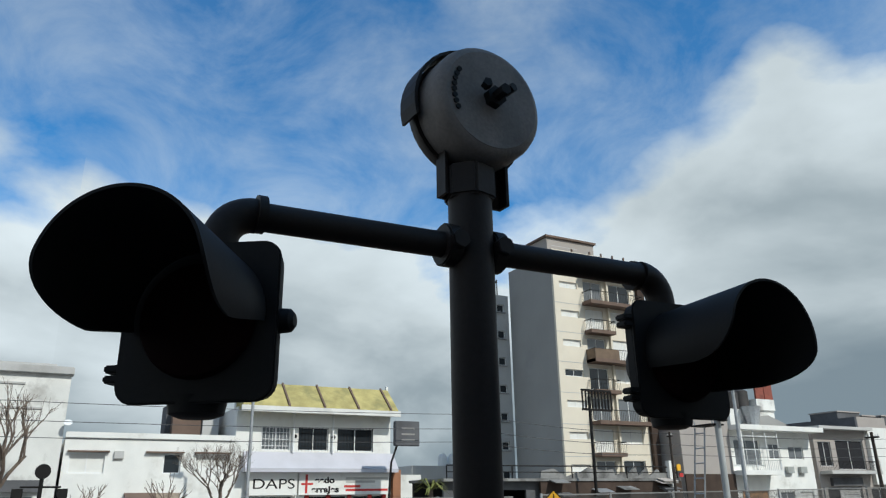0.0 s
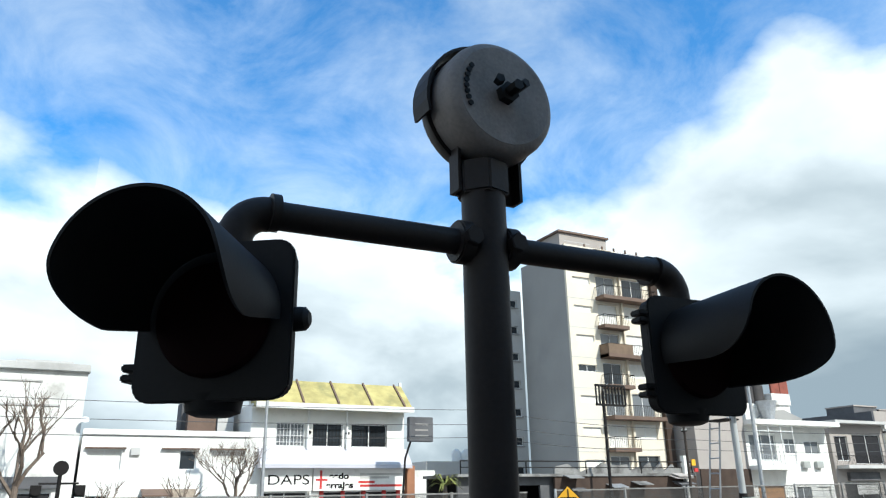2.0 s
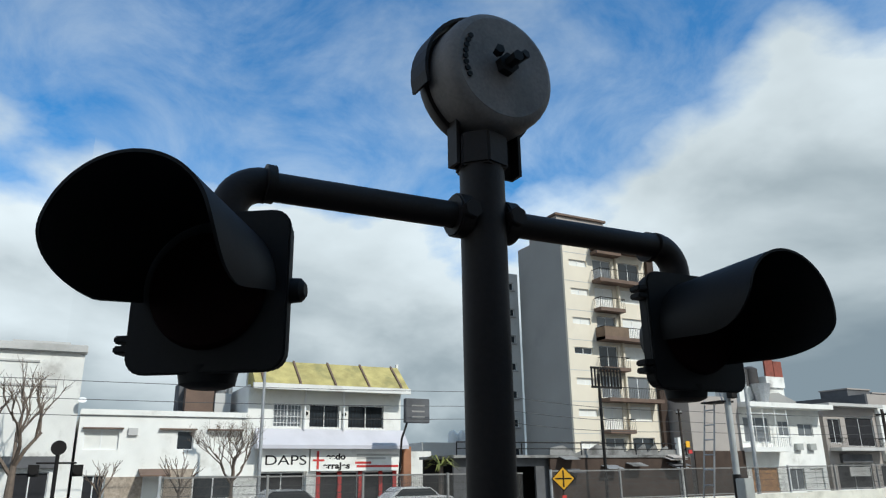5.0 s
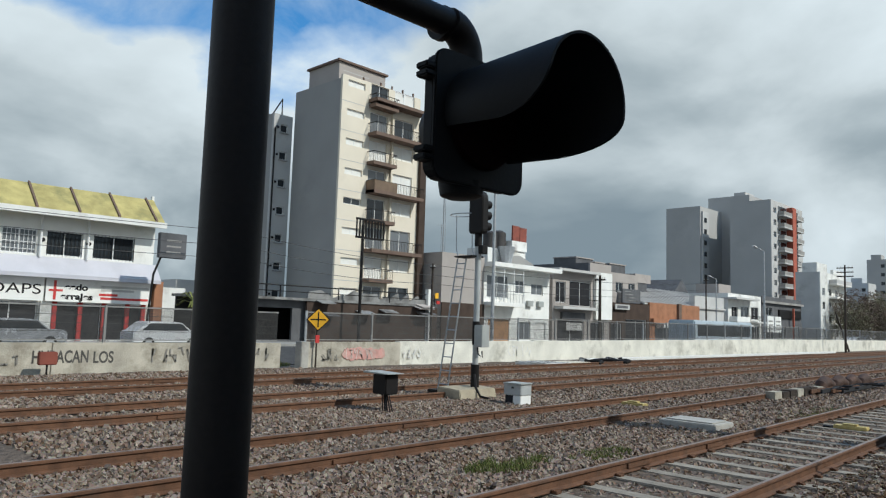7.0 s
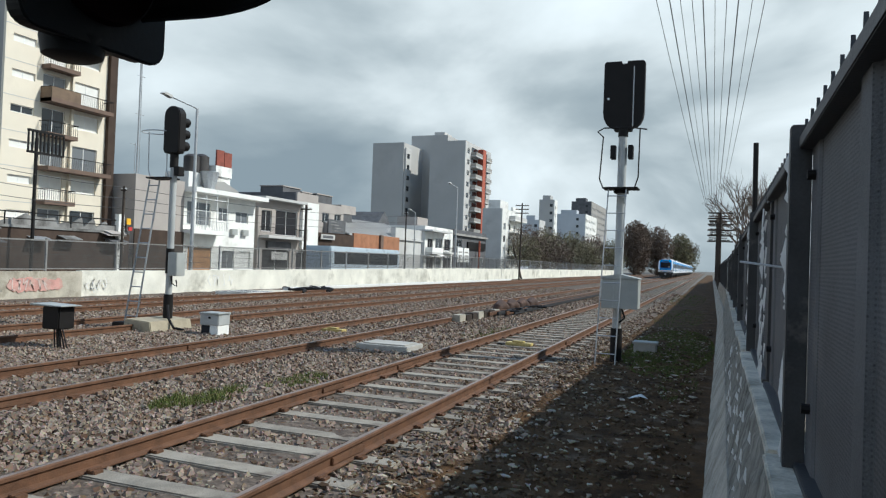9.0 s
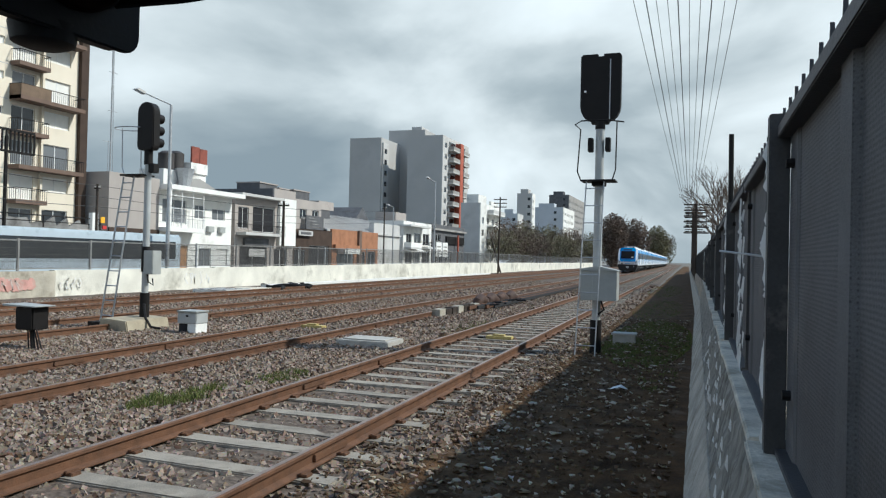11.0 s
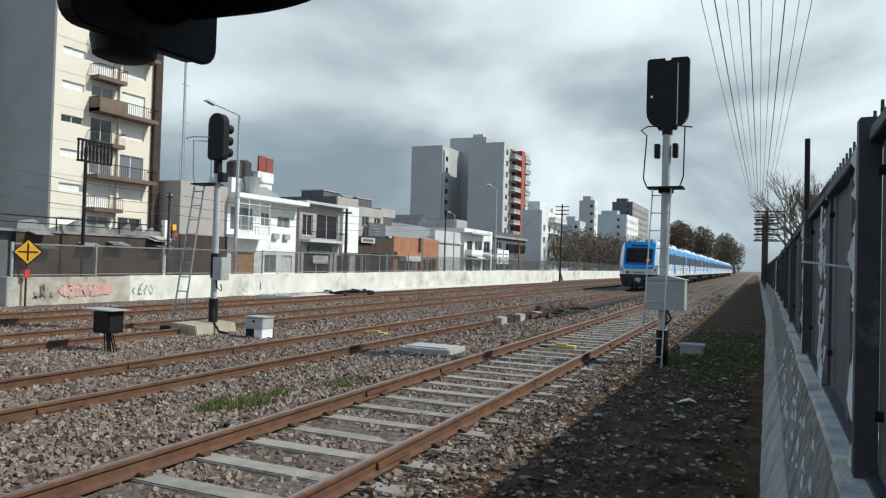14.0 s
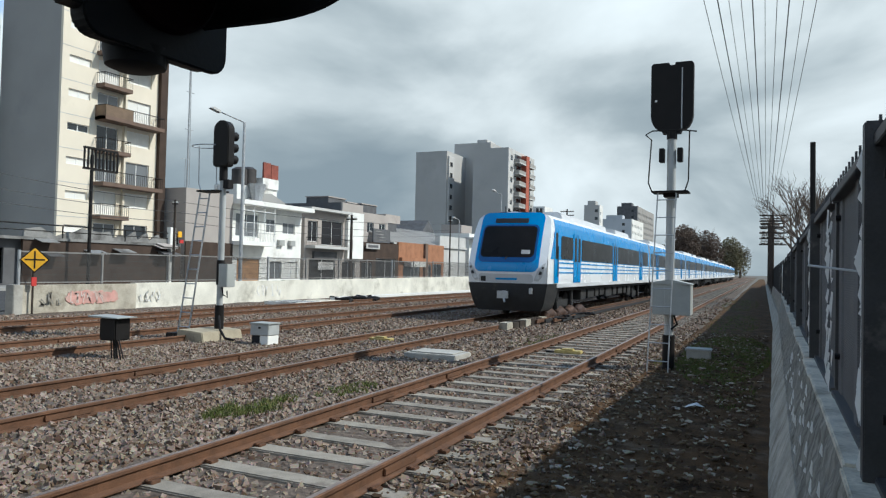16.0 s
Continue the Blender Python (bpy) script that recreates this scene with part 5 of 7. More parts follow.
def build_car(cab):
    """A car from y 0 (front) to CARLEN; its long sides face local +x and -x."""
    t = thing("train_car", (0, 0, 0), "leading blue and white electric train car with raked cab front" if cab else "blue and white electric passenger train car", "train car", "train cars")
    sec = section()
    n = len(sec)
    s = Shape()
    ys = [None] + [1.6, CARLEN - 0.25] if cab else [0.25, CARLEN - 0.25]
    vs = []
    for y in ys:
        vs += [(x, nose(x, z) if y is None else y, z) for x, z in sec]
    fs = [(i * n + k, i * n + k + 1, (i + 1) * n + k + 1, (i + 1) * n + k) for i in range(len(ys) - 1) for k in range(n - 1)]
    fs += [(i * n + n - 1, i * n, (i + 1) * n, (i + 1) * n + n - 1) for i in range(len(ys) - 1)]
    fs += [tuple((len(ys) - 1) * n + k for k in range(n))]
    if not cab:
        fs.append(tuple(reversed(range(n))))
    s.add(vs, fs)
    if cab:
        # front cap in rows
        rows = 22
        zs = [FLOOR + (ROOF + 0.03 - FLOOR) * j / rows for j in range(rows + 1)]

        def width(z):
            right = sec[: n // 2 + 1]
            for (xa, za), (xb, zb) in zip(right, right[1:]):
                if za <= z <= zb and zb > za:
                    return xa + (xb - xa) * (z - za) / (zb - za)
            return 0.02
        cap = []
        for z in zs:
            w = width(z)
            cap += [(w * (-1 + 2 * i / 12), nose(w * (-1 + 2 * i / 12), z), z) for i in range(13)]
        s.add(cap, [(j * 13 + i, j * 13 + i + 1, (j + 1) * 13 + i + 1, (j + 1) * 13 + i) for j in range(rows) for i in range(12)])
    part("body", s, T_WHITE, t, "glossy white body shell")
    y0, y1 = (1.75 if cab else 0.3), CARLEN - 0.3
    for sg in (-1, 1):
        a, b = sorted((sg * (HALF + 0.001), sg * (HALF + 0.012)))
        band = part("upper_band", Shape().box(a, b, y0, y1, 2.12, 2.95).prism([(sg * (HALF + 0.012), 2.951), (sg * (HALF - 0.03), 2.951), (sg * (HALF - 0.09), 3.40), (sg * (HALF - 0.13), 3.56), (sg * (HALF - 0.088), 3.575), (sg * (HALF - 0.042), 3.40)], "y", y0 - 0.35 if cab else y0, y1), T_BLUE, t, "bright blue side band")
        if cab:
            part("band_tip", Shape().prism([(0.74, 2.12), (1.749, 2.12), (1.749, 2.949), (1.20, 2.949)], "x", a, b), T_BLUE, t)
        for k, z in enumerate((1.98, 1.80, 1.62)):
            part("side_stripe", rbox(a, b, y0, y1, z, z + 0.055), T_BLUE, t)
        part("sill", rbox(*sorted((sg * (HALF - 0.02), sg * (HALF + 0.02))), 1.6 if cab else 0.3, CARLEN - 0.3, FLOOR - 0.12, FLOOR + 0.03), T_GREY, t)
        doors = (4.75, 13.1, 21.8) if cab else (4.1, 12.8, 21.5)
        c, d = sorted((sg * (HALF + 0.0125), sg * (HALF + 0.022)))
        e, f = sorted((sg * (HALF + 0.0225), sg * (HALF + 0.028)))
        for y in doors:
            dr = part("door", Shape().prism([(y - 0.62, FLOOR + 0.05), (y + 0.62, FLOOR + 0.05), (y + 0.62, 3.18), (y - 0.62, 3.18)], "x", c, d), T_BLUE, t, "blue sliding door pair")
            for q in (-0.32, 0.32):
                part("door_glass", Shape().prism(rounded(0.36, 0.95, 0.06, 3, y + q, 2.55), "x", e, f), T_GLASS, dr)
            part("door_seam", rbox(e, f, y - 0.012, y + 0.012, FLOOR + 0.06, 3.15), T_DARK, dr)
        edges = [y0 + (0.4 if cab else 0.3)] + list(doors) + [CARLEN - 0.9]
        for q0, q1 in zip(edges, edges[1:]):
            g0, g1 = q0 + (0.75 if q0 in doors else 0.0), q1 - (0.75 if q1 in doors else 0.0)
            if g1 - g0 > 0.4:
                part("side_window", Shape().prism(rounded(g1 - g0, 0.86, 0.14, 4, (g0 + g1) / 2, 2.58), "x", c, d), T_GLASS, t, "dark tinted window band")
        if cab:
            cd = part("cab_door", Shape().prism(rounded(0.62, 1.85, 0.06, 3, 1.5, 2.2), "x", c, d), T_BLUE, t)
            part("cab_window", Shape().prism(rounded(0.3, 0.95, 0.08, 4, 1.5, 2.62), "x", e, f), T_GLASS, cd)
            part("grab_rail", Shape().tube([(sg * (HALF + 0.05), 1.62, 1.5), (sg * (HALF + 0.05), 1.62, 2.6)], 0.018, 6), T_DARK, t)
    # roof equipment
    for y, l in ((4.6, 9.2), (16.5, 4.4)):
        part("roof_unit", Shape().prism([(-0.85, 3.78), (0.85, 3.78), (0.8, 4.03), (0.6, 4.1), (-0.6, 4.1), (-0.8, 4.03)], "y", y, y + l), T_GREY, t, "pale roof air unit", bevel=0.02)
    if cab:
        for x in (-0.5, -0.3, 0.35, 0.6, 0.75):
            part("roof_horn", Shape().tube([(x, 1.9, 3.8), (x, 1.9, 4.02)], 0.05, 8), T_DARK, t)
        part("aerial", Shape().tube([(-0.8, 2.4, 3.75), (-0.8, 2.4, 4.15)], 0.02, 6), T_DARK, t)
        part("aerial", Shape().tube([(0, 4.2, 3.8), (0, 4.2, 4.1)], 0.05, 6), T_DARK, t)
        part("front_mask", skin_patch(dense(rounded(2.36, 2.14, 0.24, 5, 0, 2.72)), 0.012), T_BLUE, t, "bright blue front mask", smooth=True)
        part("windscreen_surround", skin_patch(dense(rounded(2.12, 1.36, 0.2, 5, 0, 2.66)), 0.022), T_NAVY, t, "dark blue windscreen surround", smooth=True)
        part("windscreen", skin_patch(dense(rounded(1.98, 1.12, 0.16, 5, 0, 2.72)), 0.032), T_GLASS, t, "dark raked windscreen", smooth=True)
        part("windscreen_notice", skin(0.55, 0.85, 2.28, 2.42, 0.038, 3, 2), GREYLITE, t, "pale notice behind the windscreen")
        part("destination_display", skin(-0.62, 0.62, 3.40, 3.57, 0.026, 6, 3), T_DARK, t)
        part("wiper", Shape().tube([(0, nose(0, 2.1) - 0.05, 2.08), (0.05, nose(0, 2.3) - 0.05, 2.2)], 0.02, 6), T_DARK, t)
        part("front_panel", skin_patch(dense(rounded(2.0, 0.3, 0.1, 3, 0, 1.42)), 0.01, 3), T_GREY, t, "pale front panel below the mask")
        part("front_bars", skin(-0.34, 0.44, 1.36, 1.43, 0.014, 4, 2), T_BLUE, t, "row of small blue lettering bars")
        part("front_number", skin(-0.92, -0.72, 1.30, 1.48, 0.014, 2, 2), T_DARK, t)
        for sg in (-1, 1):
            drop = [(1.02, 1.36), (1.16, 1.33), (1.28, 1.46), (1.37, 1.72), (1.41, 1.98), (1.30, 1.90), (1.14, 1.66)]
            lamp = part("headlight", skin_patch(dense([(sg * x, z) for x, z in drop], 0.06), 0.02, 4), T_GREY, t, "clear teardrop headlight cluster", smooth=True)
            for x, z, r in ((1.14, 1.47, 0.075), (1.24, 1.62, 0.065), (1.33, 1.80, 0.045)):
                yy = nose(x, z) - 0.035
                part("reflector", Shape().tube([(sg * x, yy, z), (sg * x, yy + 0.03, z)], [r, r], 12), T_LAMP if r > 0.07 else T_DARK, lamp, smooth=True)
        # dark lower fairing and coupler
        fair, rows, cols = [], 5, 14
        for j in range(rows + 1):
            z = 0.28 + (FLOOR + 0.03 - 0.28) * j / rows
            k = 0.80 + 0.20 * (j / rows) ** 0.6
            for i in range(cols + 1):
                x = HALF * 1.01 * k * (-1 + 2 * i / cols)
                fair.append((x, nose(x / k, FLOOR) - 0.02 + 0.22 * (1 - j / rows) ** 2, z))
        for j in range(rows + 1):
            z = 0.28 + (FLOOR + 0.03 - 0.28) * j / rows
            k = 0.80 + 0.20 * (j / rows) ** 0.6
            fair += [(HALF * 1.01 * k, 1.9, z), (-HALF * 1.01 * k, 1.9, z)]
        fs = [(j * (cols + 1) + i, j * (cols + 1) + i + 1, (j + 1) * (cols + 1) + i + 1, (j + 1) * (cols + 1) + i) for j in range(rows) for i in range(cols)]
        o = (rows + 1) * (cols + 1)
        for j in range(rows):
            fs.append((j * (cols + 1) + cols, o + 2 * j, o + 2 * j + 2, (j + 1) * (cols + 1) + cols))
            fs.append((j * (cols + 1), (j + 1) * (cols + 1), o + 2 * j + 3, o + 2 * j + 1))
        part("fairing", Shape().add(fair, fs), T_DARK, t, "dark grey lower front fairing", smooth=True)
        cp = part("coupler", Shape().tube([(0, 0.2, 0.85), (0, -0.12, 0.85)], 0.14, 14).box(-0.2, 0.2, -0.16, -0.1, 0.72, 0.98), GALV, t, "grey coupler head", bevel=0)
        part("coupler_hook", Shape().tube([(0.05, -0.15, 0.72), (0.1, -0.2, 0.6)], 0.04, 6), GALV, cp)
        part("tow_bracket", rbox(0.9, 1.0, 0.02, 0.12, 0.9, 1.1), GALV, t)
    for y in (4.0, CARLEN - 4.0):
        build_bogie(t, y)
    part("underframe", rbox(-1.25, 1.25, 1.5 if cab else 0.3, CARLEN - 0.3, 0.95, FLOOR - 0.02), T_DARK, t)
    rnd = random.Random(3)
    y = 6.6
    while y < CARLEN - 7:
        l = rnd.uniform(0.8, 1.8)
        part("equipment_box", rbox(-1.2, 1.2, y, y + l, rnd.uniform(0.4, 0.6), 0.95), T_DARK, t, bevel=0.03)
        y += l + rnd.uniform(0.2, 0.5)
    part("gangway", rbox(-0.6, 0.6, CARLEN - 0.26, CARLEN + 0.26, FLOOR, 3.4), T_DARK, t)
    # the body rides on its springs
    for ch in t.children:
        if not ch.name.startswith("bogie"):
            ch.location.z += 0.16
    return t


lead_car = build_car(True)
lead_wheels = [wheelset(lead_car, y) for y in (2.85, 5.15, CARLEN - 5.15, CARLEN - 2.85)]
next_car = build_car(False)
for y in (2.85, 5.15, CARLEN - 5.15, CARLEN - 2.85):
    wheelset(next_car, y)
train_cars = [lead_car, next_car] + [copy_thing(next_car, pose(0, 0, 0)) for _ in range(6)]


# ---- buildings ----
def opened_wall(y0, y1, z0, z1, holes, x0, x1):
    """A wall along y with real openings, as one connected shell."""
    ys = sorted({y0, y1, *[h[0] for h in holes], *[h[1] for h in holes]})
    zs = sorted({z0, z1, *[h[2] for h in holes], *[h[3] for h in holes]})
    ny, nz = len(ys) - 1, len(zs) - 1

    def full(i, j):
        if not (0 <= i < ny and 0 <= j < nz):
            return False
        cy, cz = (ys[i] + ys[i + 1]) / 2, (zs[j] + zs[j + 1]) / 2
        return not any(h[0] < cy < h[1] and h[2] < cz < h[3] for h in holes)
    n = len(zs)
    half = len(ys) * n
    vs = [(x, y, z) for x in (x0, x1) for y in ys for z in zs]
    fs = []
    for i in range(ny):
        for j in range(nz):
            if not full(i, j):
                continue
            a, b, c, d = i * n + j, (i + 1) * n + j, (i + 1) * n + j + 1, i * n + j + 1
            fs += [(d, c, b, a), (half + a, half + b, half + c, half + d)]
            for (p, q), nb in (((a, b), (i, j - 1)), ((b, c), (i + 1, j)), ((c, d), (i, j + 1)), ((d, a), (i - 1, j))):
                if not full(*nb):
                    fs.append((p, q, half + q, half + p))
    return Shape().add(vs, fs)


def window(parent, h, style="glass", depth=0.18, frame_mat=None):
    """A window in an opening h = (y0, y1, z0, z1) of a facade at x 0 that faces +x."""
    y0, y1, z0, z1 = h
    fm = frame_mat or WHITEMETAL
    r = 0.06
    fr = Shape().box(-depth, -depth + 0.06, y0, y1, z0, z0 + r).box(-depth, -depth + 0.06, y0, y1, z1 - r, z1).box(-depth, -depth + 0.06, y0, y0 + r, z0 + r, z1 - r).box(-depth, -depth + 0.06, y1 - r, y1, z0 + r, z1 - r)
    if y1 - y0 > 1.0:
        fr.box(-depth, -depth + 0.055, (y0 + y1) / 2 - 0.03, (y0 + y1) / 2 + 0.03, z0 + r, z1 - r)
    w = part("window", fr, fm, parent)
    # The dark style fills the opening with painted shade.
    part("pane", rbox(-depth + 0.015, -depth + 0.03, y0 + r, y1 - r, z0 + r, z1 - r), {"glass": GLASS, "mid": GLASSMID, "blind": BLIND, "dark": DARK}[style], w)
    return w


def facade_block(name, at, w, d, h, wall_mat, holes, label, styles=None, category="building", back=None, roof_mat=None, parapet=0.3, group="", side_mat=None, turn=0):
    """A block whose front at local x 0 faces +x, from y 0 to w, d deep."""
    t = thing(name, at, label, category, group, turn=turn)
    part("front_wall", opened_wall(0, w, -0.1, h, holes, -0.25, 0), wall_mat, t)
    sm = side_mat or wall_mat
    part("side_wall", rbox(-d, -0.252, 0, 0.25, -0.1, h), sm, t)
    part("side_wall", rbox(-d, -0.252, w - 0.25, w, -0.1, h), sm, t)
    part("back_wall", rbox(-d, -d + 0.25, 0.252, w - 0.252, -0.1, h), sm, t)
    part("roof", rbox(-d + 0.252, -0.252, 0.252, w - 0.252, h - parapet - 0.2, h - parapet), roof_mat or DARKROOF, t)
    # Near-black sheet behind the front: room darkness given as colour.
    part("shade_sheet", rbox(-1.4, -1.3, 0.26, w - 0.26, 0, h - parapet - 0.21), DARK, t)
    for k, hh in enumerate(holes):
        window(t, hh, (styles[k] if styles else "glass"))
    return t


def balcony(parent, y0, y1, z, depth=1.1, rail="bars", mat_slab=None, mat_front=None):
    b = part("balcony", rbox(0.002, depth, y0, y1, z - 0.32, z), mat_slab or BROWN, parent, "brown balcony slab")
    if rail == "panel":
        part("front_panel", Shape().box(depth - 0.06, depth, y0, y1, z, z + 0.85).box(0.01, depth - 0.06, y0, y0 + 0.05, z, z + 0.85), mat_front or BROWN, b)
    else:
        part("handrail", Shape().box(depth - 0.04, depth, y0, y1, z + 0.86, z + 0.92).box(0.01, depth - 0.04, y0, y0 + 0.04, z + 0.86, z + 0.92).box(0.01, depth - 0.04, y1 - 0.04, y1, z + 0.86, z + 0.92), BLACK, b)
        y = y0
        while y < y1:
            part("bar", rbox(depth - 0.03, depth - 0.01, y, y + 0.02, z, z + 0.86), BLACK, b)
            y += 0.2
        x = 0.1
        while x < depth - 0.1:
            part("bar", rbox(x, x + 0.02, y0 + 0.01, y0 + 0.03, z, z + 0.86), BLACK, b)
            x += 0.2
    return b


def build_tower():
    """Cream apartment tower with a blank grey side, seven storeys over a base."""
    holes, styles, bal = [], [], []
    fl = 2.68
    for k in range(8):
        z = 4.55 + fl * (k - 0.62)
        if z < 0:
            continue
        holes.append((0.65, 2.65, z + 1.15, z + 1.75)); styles.append("blind" if k % 5 != 3 else "glass")
        holes.append((3.35, 5.5, z + 0.1, z + 2.05)); styles.append(("mid", "blind", "mid", "glass")[k % 4])
        holes.append((6.3, 8.9, z + (0.1 if k % 2 == 0 else 0.85), z + 2.1)); styles.append(("glass", "blind", "mid")[k % 3] if k % 2 == 0 else "blind")
        bal.append((k, z))
    H = 23.4
    t = facade_block("apartment_tower", (-50.0, 39.5, 0), 9.7, 7.2, H, CREAM, holes, "eight-storey cream apartment tower with brown balconies and blank grey side wall", styles, side_mat=GREYWALL, parapet=0.4)
    for k, z in bal:
        if k % 2 == 0:
            balcony(t, 3.15, 9.4, z + 0.02, 1.2, "bars")
        else:
            balcony(t, 3.15, 6.0, z + 0.02, 1.0, "bars")
    balcony(t, 3.15, 5.9, 13.65, 1.24, "panel", mat_front=SLATBROWN)
    part("top_slab", rbox(0.002, 1.25, 3.1, 9.7, H - 1.55, H - 1.25), BROWN, t)
    part("edge_pier", rbox(-0.2, 0.35, 9.702, 10.5, 0, H - 1.9), DARKBROWN, t, "dark brown vertical pier")
    part("divider", rbox(0.003, 0.25, 5.95, 6.15, 1.5, H - 1.6), CREAM, t)
    part("penthouse", rbox(-6.0, -1.4, 0.6, 6.2, H - 0.4, H + 2.0), TAUPE, t, "brown-grey roof housing")
    part("penthouse_cap", rbox(-6.2, -1.2, 0.4, 6.4, H + 2.002, H + 2.2), BROWN, t)
    for y in (2.5, 4.6, 6.0, 7.4, 8.8):
        part("roof_post", rbox(-0.3, -0.15, y, y + 0.12, H, H + 0.75), BROWN, t)
    part("roof_rail", rbox(-0.26, -0.2, 2.5, 9.0, H + 0.35, H + 0.42), BROWN, t)
    # plaster courses on the front
    for k in range(9):
        part("course", rbox(0.001, 0.012, 0, 3.0, 2.6 + k * fl - 0.03, 2.6 + k * fl + 0.03), GREYLITE, t)
    # rear wing: its narrow lit front carries the stair windows
    wing = facade_block("rear_wing", (-57.45, 37.4, 0), 2.05, 6.6, 21.0, GREYLITE, [(0.75, 1.55, 3.6 + k * 2.62, 4.35 + k * 2.62) for k in range(7)], "lower grey rear wing of the apartment tower with small windows", ["glass"] * 7, side_mat=GREYWALL)
    part("drain_pipe", Shape().tube([(0.1, 0.12, 0), (0.1, 0.12, 19.6), (0.1, 0.3, 19.8)], 0.07, 6), BLACK, wing)
    part("chimney", rbox(-3.6, -3.0, 0.3, 0.9, 20.6, 22.6), BROWN, wing)
    part("roof_frame", Shape().tube([(-2.5, 1.0, 21.0), (-0.3, 1.0, 22.6), (-0.3, 1.0, 21.0)], 0.07, 6), BLACK, wing)
    for k in range(7):
        part("sill", rbox(0.003, 0.12, 0.65, 1.65, 3.48 + k * 2.62, 3.58 + k * 2.62), GREYWALL, wing)
        part("vent", rbox(0.003, 0.08, 0.35, 0.55, 3.9 + k * 2.62, 4.1 + k * 2.62), BLACK, wing)


def build_shops():
    w = 10.25
    holes = [(1.55, 3.4, 5.05, 6.5), (3.9, 5.9, 5.05, 6.5), (6.5, 9.0, 5.05, 6.5), (0.9, 3.7, 0.1, 2.35), (4.6, 9.9, 0.1, 2.35)]
    t = facade_block("shop_building", (-45.0, 10.95, 0), w, 12, 7.6, WHITEWALL, holes, "two-storey white shop building with mossy yellow roof canopy", ["mid", "glass", "glass", "dark", "dark"], parapet=0.2)
    part("canopy", Shape().prism([(0.9, 7.45), (1.0, 7.62), (-0.9, 9.25), (-1.1, 9.2), (-1.1, 7.45)], "y", 0.1, w + 0.15), OLIVE, t, "sloping mossy ochre roof canopy")
    part("gutter", rbox(0.88, 1.12, 0.0, w + 0.25, 7.25, 7.60), WHITEDIRTY, t)
    for k in range(5):
        y = 0.6 + k * 2.3
        m = Shape().prism([(1.02, 7.62), (1.02, 7.74), (-0.9, 9.36), (-0.9, 9.25)], "y", y, y + 0.12)
        part("canopy_rib", m, BROWN, t)
    for y in (0.02, w + 0.05):
        part("end_post", rbox(-1.1, -0.9, y, y + 0.15, 7.6, 9.5), WHITEDIRTY, t)
    part("awning", Shape().prism([(0.02, 3.75), (0.9, 3.72), (0.9, 3.95), (0.02, 4.95)], "y", 0.5, w + 0.2), LILAC, t, "grey-lilac sloping awning")
    for y in (3.55, 6.15):
        part("downpipe", Shape().tube([(0.15, y, 4.9), (0.15, y, 7.4)], 0.07, 6), WHITEMETAL, t)
    # window grilles
    for a, b in ((1.55, 3.4), (3.9, 5.9), (6.5, 9.0)):
        s = Shape()
        y = a + 0.05
        while y < b:
            s.box(-0.06, -0.04, y, y + 0.025, 5.05, 6.5)
            y += 0.22
        for z in (5.3, 5.7, 6.1, 6.4):
            s.box(-0.06, -0.04, a, b, z, z + 0.03)
        part("grille", s, WHITEMETAL if a < 2 else BLACK, t, "window security grille")
    for y in (3.65, 6.2):
        part("wall_lamp", Shape().tube([(0.02, y, 5.9), (0.2, y, 5.9)], 0.12, 10), BLACK, t)
    part("sign_board", rbox(0.3, 0.42, 0.75, 3.85, 2.4, 3.72), WHITEWALL, t, "white shop sign with dark letters")
    word(t, "DAPS", (0.425, 1.05, 2.78), 0.82, BLACK, 2.55)
    part("sign_board", rbox(0.3, 0.42, 3.95, 10.1, 2.4, 3.72), WHITEWALL, t, "white shop sign with red and black letters")
    word(t, "erraJes", (0.425, 4.75, 2.55), 0.5, BLACK, 1.8, 0.02)
    word(t, "eedo", (0.425, 4.95, 3.1), 0.5, BLACK, 1.3, 0.02)
    part("sign_cross", Shape().box(0.425, 0.43, 4.35, 4.5, 2.5, 3.6).box(0.425, 0.431, 4.1, 4.85, 2.98, 3.1), RED, t)
    for z, y0, y1, m in ((3.3, 7.0, 9.9, GREYLITE), (3.1, 7.0, 9.0, GREYLITE), (2.6, 7.0, 9.9, RED), (2.82, 6.9, 8.0, RED)):
        part("sign_bar", rbox(0.425, 0.43, y0, y1, z, z + 0.14), m, t, "row of unreadable lettering")
    for y in (4.6, 6.0, 7.4, 8.8, 9.8):
        part("shop_pillar", rbox(-0.02, 0.12, y - 0.12, y + 0.12, 0.1, 2.38), RED, t, "red shopfront pillar")
    part("shop_pillar", rbox(-0.1, 0.2, 3.8, 4.4, 0.1, 2.39), WHITEWALL, t)
    part("end_column", rbox(-0.3, 0.4, w + 0.05, w + 0.6, 0, 3.9), ORANGE, t, "orange corner column")
    # roof tank behind
    tank = thing("water_tank", (-48.5, 9.6, 5.6), "silver water tank on dark roof structure", "tank")
    part("drum", Shape().tube([(0, 0.5, 1.7), (0, 0.5, 1.8), (0, 0.5, 2.9), (0, 0.5, 3.15), (0, 0.5, 3.2)], [0.5, 0.55, 0.55, 0.35, 0.1], 18), GALV, tank, smooth=True)
    part("stand", Shape().box(-0.5, 0.5, -0.1, 0.9, -0.2, 1.7), GREYLITE, tank)
    part("shed", rbox(-2.5, -0.55, -2.2, 1.0, -0.3, 2.4), DARKROOF, tank)
    part("shed", rbox(-1.2, 0.3, -1.9, -0.15, -0.3, 2.2), BROWN, tank)


